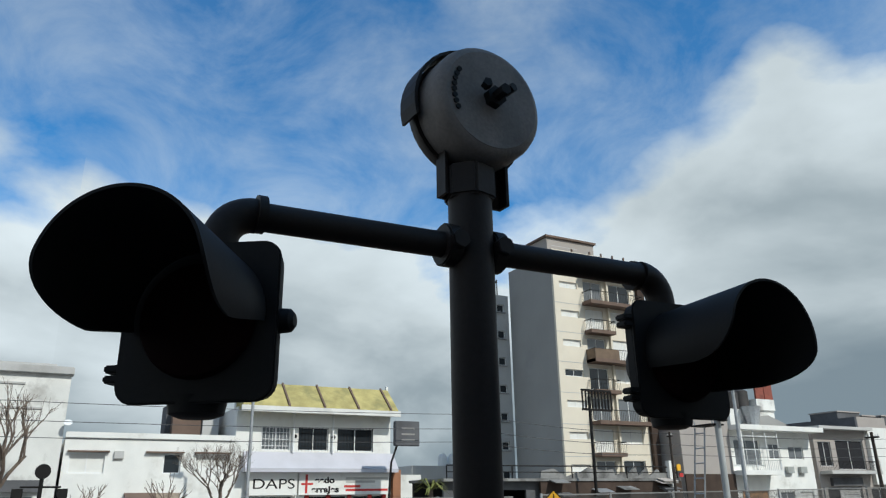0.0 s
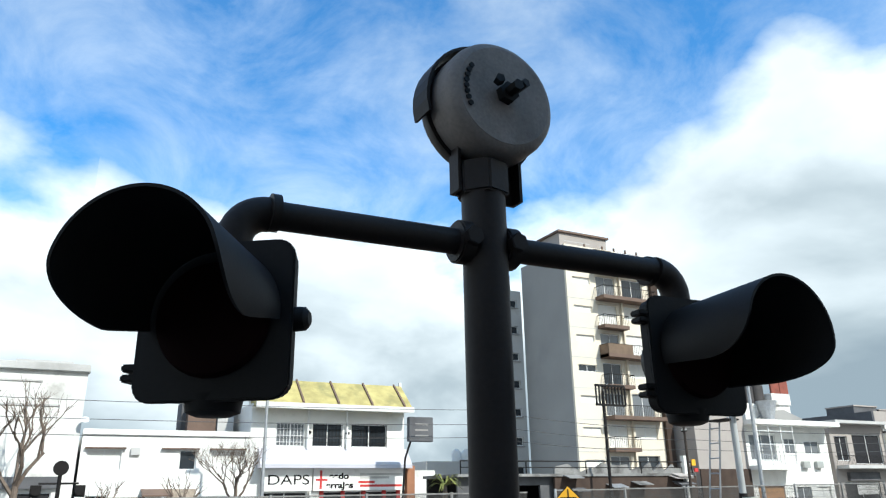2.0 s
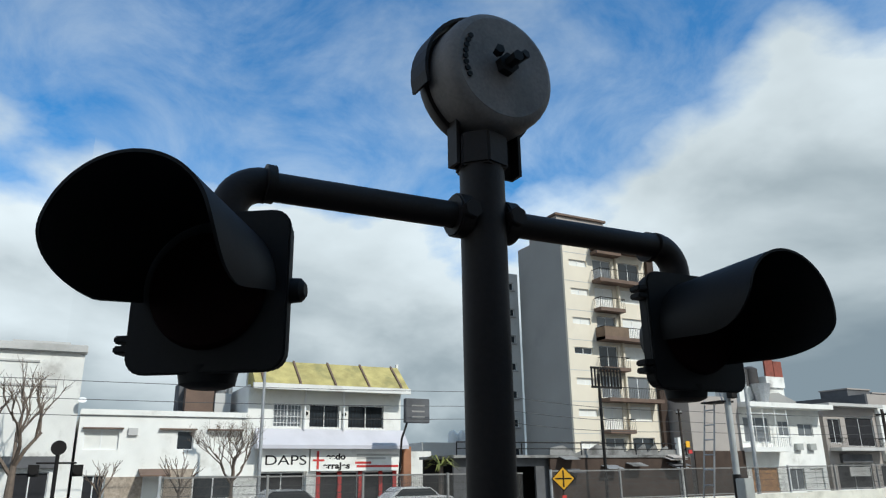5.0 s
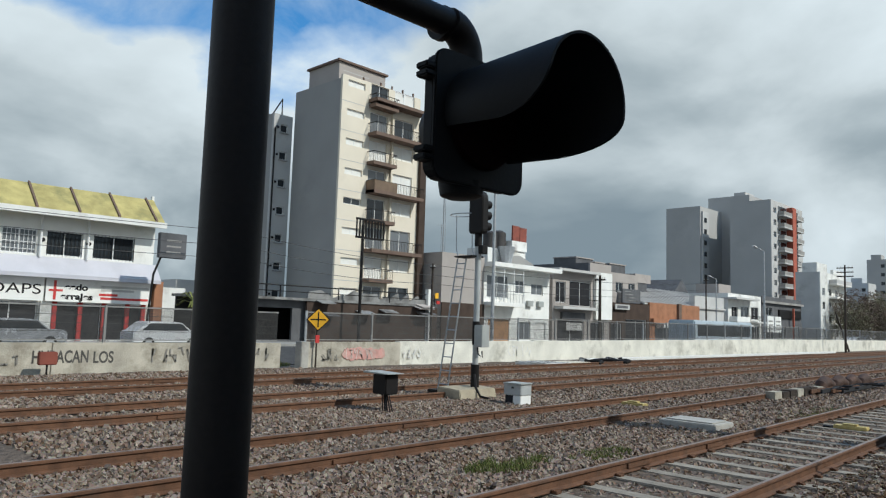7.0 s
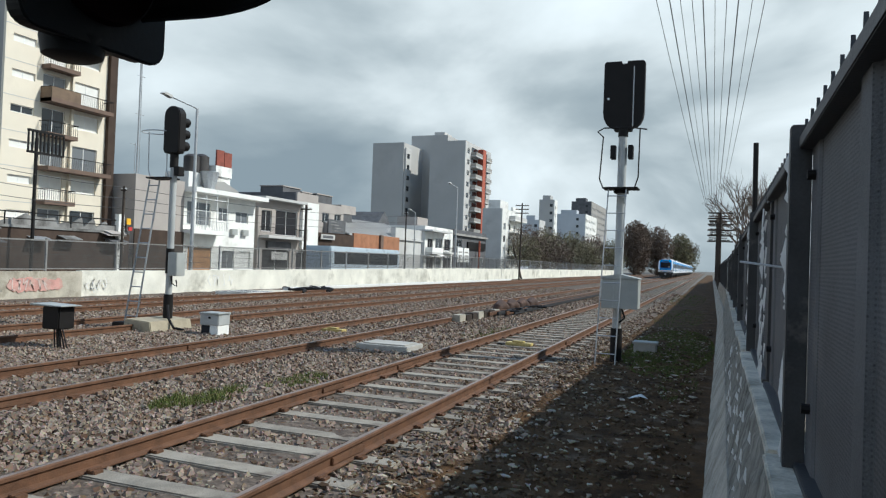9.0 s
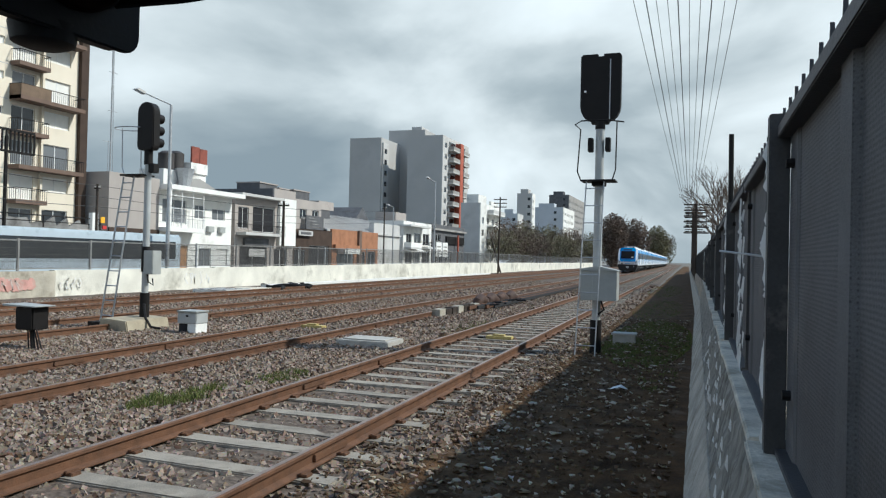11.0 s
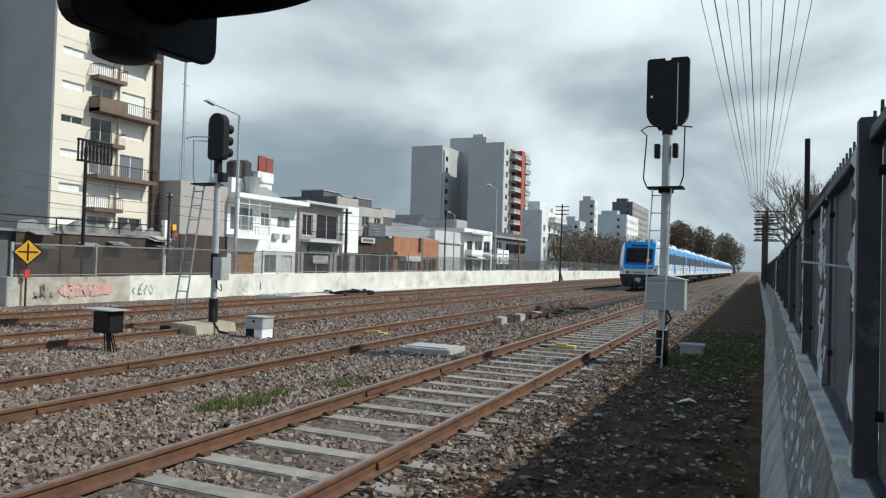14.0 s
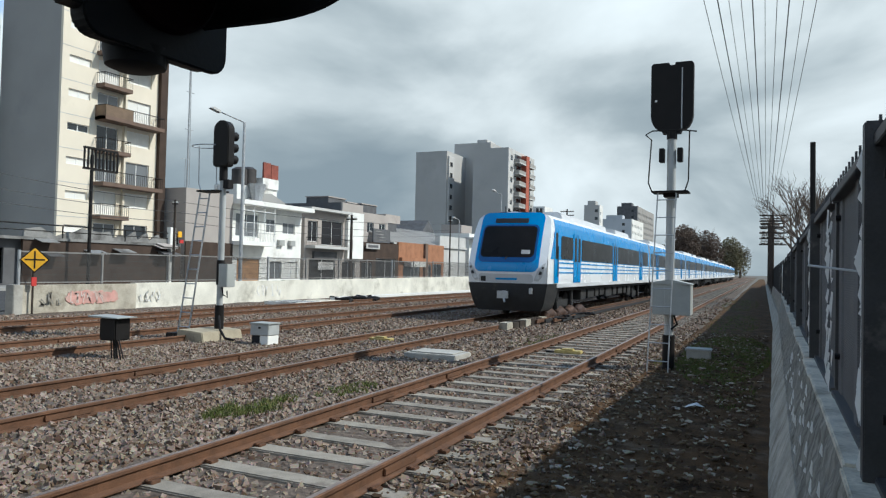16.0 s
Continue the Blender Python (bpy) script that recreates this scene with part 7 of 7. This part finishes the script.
def build_yard():
    """Dark low sheds, rails and a yellow panel before the tower."""
    t = thing("yard_shed", (-46.5, 26, 0), "low dark shed with flat sheet roof and pipe frame", "shed")
    part("wall", opened_wall(0, 22, 0, 3.2, [(2, 7, 0.2, 2.6), (9, 14, 0.2, 2.6), (16, 20, 0.2, 2.6)], -0.2, 0), DARKROOF, t)
    part("roof", rbox(-5, 0.6, -0.3, 22.3, 3.202, 3.4), YARDGREY, t)
    # Back wall in near-black, so the shed's inner shade is painted on.
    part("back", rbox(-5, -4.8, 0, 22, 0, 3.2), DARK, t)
    fr = Shape()
    for y in (0, 5.5, 11, 16.5, 22):
        fr.tube([(0.5, y, 3.4), (0.5, y, 4.3)], 0.05, 6)
    fr.tube([(0.5, 0, 4.3), (0.5, 22, 4.3)], 0.05, 6).tube([(0.5, 0, 3.85), (0.5, 22, 3.85)], 0.035, 6)
    part("pipe_frame", fr, BLACK, t)
    w = thing("yard_wall", (-46, 34.0, 0), "grey yard wall with weathered patches before the tower", "wall")
    rnd = random.Random(12)
    top = [(0, 3.3)]
    for k in range(12):
        top += [(k * 1.2 + 0.1, 3.5 + rnd.uniform(0, 0.9)), (k * 1.2 + 1.1, 3.5 + rnd.uniform(0, 0.9))]
    part("wall", Shape().prism(top + [(14.4, 3.3)], "x", -0.2, 0), YARDGREY, w, "uneven top of weathered sheets")
    part("base", rbox(-0.2, 0, 0, 14.4, 0, 3.29), DARKBROWN, w)
    part("pillar", rbox(-0.1, 0.3, 12.9, 13.5, 0, 4.8), WHITEDIRTY, w)
    part("yellow_panel", rbox(0.31, 0.4, 13.7, 14.1, 4.0, 4.5), YELLOW, w, "yellow panel")
    part("red_panel", rbox(0.31, 0.4, 13.9, 14.3, 3.5, 3.8), RED, w, "red panel")
    for k in range(9):
        y, z = rnd.uniform(0, 12), rnd.uniform(2.0, 3.4)
        part("loose_sheet", Shape().prism([(0.0, z), (0.9, z - 0.25), (0.9, z - 0.2), (0.0, z + 0.06)], "y", y, y + rnd.uniform(0.8, 2.0)), rnd.choice([YARDGREY, DARKROOF, TAUPE, GALV]), w)
    # Made-up frame and post in place of a curtained balcony on the tower.
    h = thing("hoarding", (-44.5, 38.0, 0), "dark slatted frame on an added post, standing for a tower balcony", "hoarding")
    part("post", Shape().tube([(0, 0, 0), (0, 0, 9.5)], 0.12, 8), BLACK, h)
    fr = Shape().box(-0.1, 0.1, -0.7, 2.2, 8.4, 8.55).box(-0.1, 0.1, -0.7, 2.2, 9.9, 10.05)
    for k in range(10):
        fr.box(-0.05, 0.05, -0.7 + k * 0.32, -0.6 + k * 0.32, 8.5, 9.9)
    part("frame", fr, BLACK, h)


strokes("graffiti", -23.17, 5.95, 0.3, 6, 0.42, GRAF_BLACK, "grey-black spray strokes on concrete wall")
sprayed("HURACAN", 7.95, 0.32, 0.52, 1.6)
sprayed("LOS", 9.7, 0.3, 0.5, 0.62)
build_tower()
build_shops()
build_left_row()
build_right_row()
build_far_tower()
build_yard()

# ---- poles, wires, trees, vehicles ----
def utility_pole(x, y, h, lean=0.0, arms=3, width=1.6, label="dark timber utility pole with crossarms"):
    t = thing("utility_pole", (x, y, 0), label, "utility pole", "utility poles")
    part("shaft", Shape().tube([(0, 0, -0.2), (lean, 0, h)], [0.12, 0.085], 9), WOODPOLE, t, smooth=True)
    for k in range(arms):
        z = h - 0.35 - k * 0.45
        part("crossarm", rbox(lean - width / 2, lean + width / 2, -0.06, 0.06, z, z + 0.1), WOODPOLE, t)
        for q in (-0.45, -0.25, 0.25, 0.45):
            part("insulator", Shape().tube([(lean + q * width, 0, z + 0.1), (lean + q * width, 0, z + 0.22)], 0.03, 6), WHITEDIRTY, t)
    return t


def street_lamp(x, y, h, reach=1.5, group="street lamps"):
    t = thing("street_lamp", (x, y, 0), "pale galvanised street lamp with single arm", "street lamp", group)
    part("column", Shape().tube([(0, 0, 0), (0, 0, h)], [0.11, 0.07], 10), GALV, t, smooth=True)
    part("arm", Shape().tube([(0, 0, h), (0, -reach * 0.6, h + 0.12), (0, -reach, h + 0.2)], 0.04, 8), GALV, t)
    part("lantern", Shape().prism([(-reach - 0.7, h + 0.22), (-reach, h + 0.1), (-reach, h + 0.26), (-reach - 0.5, h + 0.34)], "x", -0.13, 0.13), GREYLITE, t, bevel=0.02)


def wire(a, b, sag, r, name="overhead_wire", label="thin dark overhead cable"):
    pts = []
    for k in range(13):
        u = k / 12
        p = Vector(a).lerp(Vector(b), u)
        pts.append((p.x, p.y, p.z - sag * 4 * u * (1 - u)))
    solid(name, Shape().tube(pts, r, 5), WIRE, label, "cable", group="overhead wires")


street_lamp(-26.0, 32.4, 9.6, 2.0)
street_lamp(-26.0, 73.5, 9.8, 2.0)
street_lamp(-39.5, 10.5, 8.9, 0.2)
utility_pole(-22.0, 85, 9.2, 0.1)
utility_pole(-26.0, 43.7, 5.4, 0, 1, 0.8)
utility_pole(-40.0, 41.6, 6.5, 0, 1, 0.5)
utility_pole(-39.8, 24.5, 7.3, 0, 1, 0.6)
utility_pole(-40.0, 91.8, 8.6, 0, 1, 0.6)
street_lamp(-40.0, 94.9, 8.7, 1.6)
utility_pole(-23.6, 92.5, 4.5, -1.4, 0, 0.6, "leaning dark timber prop beside a pole")
for y, h in ((62, 6.8), (74, 7.4), (88, 8.2), (104, 9.2), (122, 10.2)):
    utility_pole(0.7 + veer(y), y, h, 0, 6, 1.9, "dark timber telegraph pole with six crossarms beside the fence")
# long wires over the fence line
for k, x in enumerate((-1.2, -0.88, -0.62, -0.36, -0.1, 0.18, 0.45, 0.72, 1.03, 1.33)):
    far = -0.25 + (k - 4.5) * 0.11
    x = 0.12 + (x - 0.12) * 0.84
    wire((x * 1.98 - far * 0.98, -18, 9.9), (far, 62, 6.9 - 0.12 * (k % 3)), 0.75, (0.008, 0.013, 0.007)[k % 3])
for x, z0, z1 in ((-39.8, 7.1, 7.0), (-39.8, 6.2, 6.2), (-39.6, 5.4, 5.5)):
    wire((x, -30, z0 + 0.4), (x, 24.5, z0), 0.5, 0.018)
    wire((x, 24.5, z0), (-40.0, 41.6, z1 - 0.6), 0.3, 0.02)
    wire((-40.0, 41.6, z1 - 0.6), (-40.2, 91.8, z1 + 0.9), 0.6, 0.02)
antenna = thing("aerial_mast", (-49.5, 52.5, 8.3), "thin lattice radio mast on a roof", "aerial")
part("mast", Shape().tube([(0, 0, 0), (0, 0, 13.0)], 0.07, 6).tube([(0.0, 0.3, 0), (0, 0.1, 13)], 0.03, 5), GALV, antenna)
for z in (6.0, 9.5):
    part("crossbar", Shape().tube([(0, -0.4, z), (0, 0.6, z)], 0.03, 5), GALV, antenna)
antenna2 = thing("roof_aerial", (-48.5, 51.2, 8.2), "thin television aerial on a roof", "aerial")
part("stem", Shape().tube([(0, 0, 0), (0, 0, 3.2)], 0.03, 5).tube([(0, -0.6, 3.1), (0, 0.6, 3.1)], 0.02, 5), GALV, antenna2)


def branches(s, rnd, p, d, length, r, depth, spread):
    end = p + d * length
    mid = p + d * length * 0.5 + Vector((rnd.uniform(-1, 1), rnd.uniform(-1, 1), rnd.uniform(-0.5, 0.5))) * length * 0.07
    s.tube([p, mid, end], [r, r * 0.85, r * 0.65], 5 if depth > 1 else 4, caps=False)
    tips = [end]
    if depth > 0:
        for _ in range(rnd.choice((2, 3, 3))):
            nd = (d + Vector((rnd.uniform(-1, 1), rnd.uniform(-1, 1), rnd.uniform(-0.25, 0.8))) * spread).normalized()
            tips += branches(s, rnd, p.lerp(end, rnd.uniform(0.55, 1.0)), nd, length * rnd.uniform(0.6, 0.85), r * 0.6, depth - 1, spread)
    return tips


def bare_tree(x, y, h, seed, depth=4, label="leafless street tree with thin branches"):
    rnd = random.Random(seed)
    t = thing("bare_tree", (x, y, 0), label, "tree", "street trees")
    part("trunk", Shape().tube([(0, 0, -0.1), (0.05, 0.03, h * 0.2), (0, 0.05, h * 0.38)], [h * 0.03, h * 0.024, h * 0.018], 8), BARK, t, smooth=True)
    s = Shape()
    for k in range(4):
        a = k * 1.57 + rnd.uniform(-0.4, 0.4)
        branches(s, rnd, Vector((0, 0.04, h * rnd.uniform(0.28, 0.38))), Vector((math.cos(a) * 0.6, math.sin(a) * 0.6, 1)).normalized(), h * 0.26, h * 0.014, depth, 0.6)
    part("crown", s, BARK, t, "bare twiggy crown")
    return t


def leafy_tree(x, y, h, w, seed, material, label, n=900):
    rnd = random.Random(seed)
    t = thing("tree", (x, y, 0), label, "tree", "distant trees")
    part("trunk", Shape().tube([(0, 0, -0.1), (0.1, 0.1, h * 0.25), (0, 0.1, h * 0.5)], [h * 0.035, h * 0.026, h * 0.015], 8), BARK, t, smooth=True)
    limb = Shape()
    tips = []
    for k in range(6):
        a = k * 1.05 + rnd.uniform(-0.3, 0.3)
        tips += branches(limb, rnd, Vector((0, 0, h * rnd.uniform(0.22, 0.4))), Vector((math.cos(a) * w / h, math.sin(a) * w / h, 0.8)).normalized(), h * 0.27, h * 0.012, 3, 0.55)
    part("branchwork", limb, BARK, t)
    s = Shape()
    while len(s.f) < n * 3:
        d = Vector((rnd.gauss(0, 1), rnd.gauss(0, 1), rnd.gauss(0, 1))).normalized() * rnd.random() ** 0.4
        p = Vector((d.x * w / 2, d.y * w / 2, h * 0.5 + d.z * h * 0.5))
        if noise.noise(p * (2.6 / (h * 0.2)) + Vector((seed, 0, 0))) < -0.16 + 0.5 * (d.length - 0.7):
            continue
        r = h * rnd.uniform(0.010, 0.022)
        a = [p + Vector((rnd.uniform(-1, 1), rnd.uniform(-1, 1), rnd.uniform(-1, 1))) * r for _ in range(4)]
        s.add(a, [(0, 1, 2), (0, 2, 3), (0, 1, 3)])
    part("crown", s, material, t, "sparse leaf clumps")


bare_tree(-40.5, -1.0, 7.6, 5)
bare_tree(-40.2, 9.2, 4.9, 8, 6, "small leafless tree with dense pale twigs")
bare_tree(-40.4, 2.9, 3.6, 12, 2, "pollarded street tree with stumpy bare branches")
bare_tree(-40.4, 6.6, 3.9, 14, 2, "pollarded street tree with stumpy bare branches")
for k, (x, y, h, w, m) in enumerate(((-24, 226, 16.5, 9.5, LEAFBROWN), (-18.5, 238, 15.5, 10, LEAFBROWN), (-21.5, 430, 23, 13, LEAFGREEN), (-25.5, 250, 17, 9, LEAFBROWN), (-43, 190, 12, 9, LEAFGREEN), (-39, 204, 12, 9, LEAFGREEN), (-35, 214, 11, 9, LEAFBROWN), (-44, 175, 12, 9, LEAFBROWN), (-31, 226, 11, 9, LEAFGREEN), (-28, 208, 9, 8, LEAFGREEN), (-41, 160, 9, 8, LEAFGREEN), (-38, 182, 9, 9, LEAFBROWN), (-33, 196, 9, 9, LEAFGREEN), (-47, 205, 13, 10, LEAFBROWN), (-18.5, 480, 21, 13, LEAFGREEN), (-37, 222, 12, 9, LEAFBROWN), (-42, 216, 11.5, 9, LEAFGREEN))):
    leafy_tree(x, y, h, w, 40 + k, m, "distant tree with dense russet crown" if m is LEAFBROWN else "distant tree with dull green crown", 9000 if k < 4 else 3400)
for k, (x, y, h) in enumerate(((2.6, 52, 8.2), (3.6, 66, 9.0), (3.0, 84, 10.0))):
    bare_tree(x, y, h, 60 + k, 5, "leafless tree behind the fence line")
palm = thing("palm_tree", (-43, 23.2, 0), "small yellowing palm beside the shops", "tree")
part("trunk", Shape().tube([(0, 0, 0), (0, 0, 2.6)], [0.2, 0.14], 9), BARK, palm)
fr = Shape()
prnd = random.Random(9)
for k in range(26):
    a, u = prnd.uniform(0, 6.28), prnd.uniform(-0.2, 1.0)
    d = Vector((math.cos(a), math.sin(a), 0))
    o = Vector((-d.y, d.x, 0)) * 0.07
    p0, p1, p2 = Vector((0, 0, 2.6)), Vector((0, 0, 2.6)) + d * 0.7 + Vector((0, 0, 0.6 * u + 0.2)), Vector((0, 0, 2.6)) + d * 1.4 + Vector((0, 0, 0.7 * u - 0.3))
    fr.add([p0 - o * 0.3, p0 + o * 0.3, p1 + o, p2, p1 - o], [(0, 1, 2, 3, 4)])
part("fronds", fr, PALM, palm)


def build_car_vehicle(name, x, y, length, paint, label, height=1.48, face=0):
    t = thing(name, (x, y, -0.02), label, "car", "parked cars")
    L = length
    prof = [(0, 0.35), (L, 0.35), (L, 0.8), (L * 0.97, 0.95), (L * 0.78, 1.0), (L * 0.64, height - 0.04), (L * 0.5, height), (L * 0.2, height - 0.02), (L * 0.06, 1.0), (0, 0.9)]
    part("body", Shape().prism([(p[0], p[1]) for p in prof], "x", -0.85, 0.85), paint, t, bevel=0.05, smooth=True)
    glass = [(L * 0.1, 1.0), (L * 0.75, 1.0), (L * 0.635, height - 0.1), (L * 0.22, height - 0.1)]
    part("side_glass", Shape().prism(glass, "x", 0.851, 0.862), GLASS, t)
    part("side_glass", Shape().prism(glass, "x", -0.862, -0.851), GLASS, t)
    for sy in (0.2, 0.8):
        for sx in (-0.78, 0.78):
            w = part("wheel", Shape().tube([(sx - 0.1, L * sy, 0.32), (sx + 0.1, L * sy, 0.32)], 0.32, 18), RUBBER, t, smooth=True)
            part("rim", Shape().tube([(sx - 0.11, L * sy, 0.32), (sx + 0.11, L * sy, 0.32)], 0.19, 12), GALV, w)
    return t


build_car_vehicle("car", -38.2, 17.0, 4.1, CAR_WHITE, "white hatchback on the street behind the fence")
build_car_vehicle("car", -38.8, 10.0, 4.0, CAR_SILVER, "silver car on the street behind the fence")
build_car_vehicle("car", -33, 128, 4.2, CAR_WHITE, "white car parked on the far street", 1.6)
bus = thing("bus", (-28, 85, 0), "long pale blue bus driving behind the fence", "bus")
part("body", rbox(-1.2, 1.2, 0, 12.5, 0.5, 2.75), CAR_BLUE, bus, bevel=0.1)
part("side_glass", rbox(1.202, 1.215, 0.6, 12.0, 1.4, 2.35), GLASS, bus)
for y in (2, 8.5):
    part("wheel", Shape().tube([(0.9, y, 0.45), (1.18, y, 0.45)], 0.45, 16), RUBBER, bus)


def far_crossing():
    t = thing("crossing_signal", (-25.2, 0.75, 0), "black level crossing signal across the tracks", "railway signal")
    part("mast", Shape().tube([(0, 0, 0), (0, 0, 2.9)], 0.06, 10), BLACK, t)
    part("bell", Shape().tube([(-0.08, 0, 3.0), (0.08, 0, 3.0)], 0.22, 16), BLACK, t)
    part("arm", Shape().tube([(0, -0.55, 2.55), (0, 0.55, 2.55)], 0.03, 8), BLACK, t)
    for y in (-0.6, 0.6):
        part("lamp", Shape().box(-0.12, 0.12, y - 0.15, y + 0.15, 2.15, 2.5).tube([(-0.3, y, 2.33), (0.3, y, 2.33)], 0.13, 12), BLACK, t)
    part("base", Shape().tube([(0, 0, 0), (0, 0, 0.2)], 0.28, 12), BLACK, t)
    b = thing("barrier", (-25.3, 0, 0), "red and white pedestrian barrier rail beside the crossing", "barrier")
    for k, y in enumerate((1.7, 3.4)):
        part("barrier_post", rbox(-0.05, 0.05, y - 0.05, y + 0.05, 0, 1.1), WHITEMETAL, b)
        part("barrier_band", rbox(-0.054, 0.054, y - 0.054, y + 0.054, 0.35, 0.65), RED, b)
    for k in range(6):
        part("rail_piece", rbox(-0.03, 0.03, 1.75 + k * 0.27, 2.02 + k * 0.27, 1.0, 1.07), RED if k % 2 else WHITEMETAL, b)
    for z in (0.25, 0.6, 1.0):
        part("barrier_rail", rbox(-0.6, 0.0, 3.38, 3.42, z, z + 0.06), WHITEMETAL if z != 0.6 else RED, b)


far_crossing()


def motions():
    """The train runs in at a steady pace along the second track."""
    def front(t):
        return 25.0 + (16.0 - t) * 15.7 + 0.45 * (16.0 - t) ** 2
    for k, car in enumerate(train_cars):
        rows = []
        for i in range(33):
            t = i * 0.5
            y = front(t) + k * CARLEN
            a, b = y + 4.0, y + CARLEN - 4.0
            xa, xb = TRACKS[1][0] + bend(a), TRACKS[1][0] + bend(b)
            yaw = math.degrees(math.atan2(-(xb - xa), b - a))
            x = xa - (xb - xa) * 4.0 / (b - a)
            rows.append((t, pose(x, y, 0.0, 0, 0, yaw)))
        walk(car, rows)
    for w in lead_wheels:
        y, z = w.location.y, w.location.z
        rows = []
        for i in range(481):
            t = i / 30
            rows.append((t, pose(0, y, z, math.degrees((front(0) - front(t)) / 0.43) % 360, 0, 0)))
        walk(w, rows)
    # the bus passes behind the fence
    walk(bus, [(t, pose(-28, y, 0)) for t, y in ((0, 120), (4, 88), (6, 69), (7, 59.9), (7.5, 55.8), (8, 53.0), (8.5, 50.8), (9, 48.6), (9.5, 45.8), (10.2, 38), (11, 22), (11.8, 2), (12.6, -18), (16, -95))])


motions()
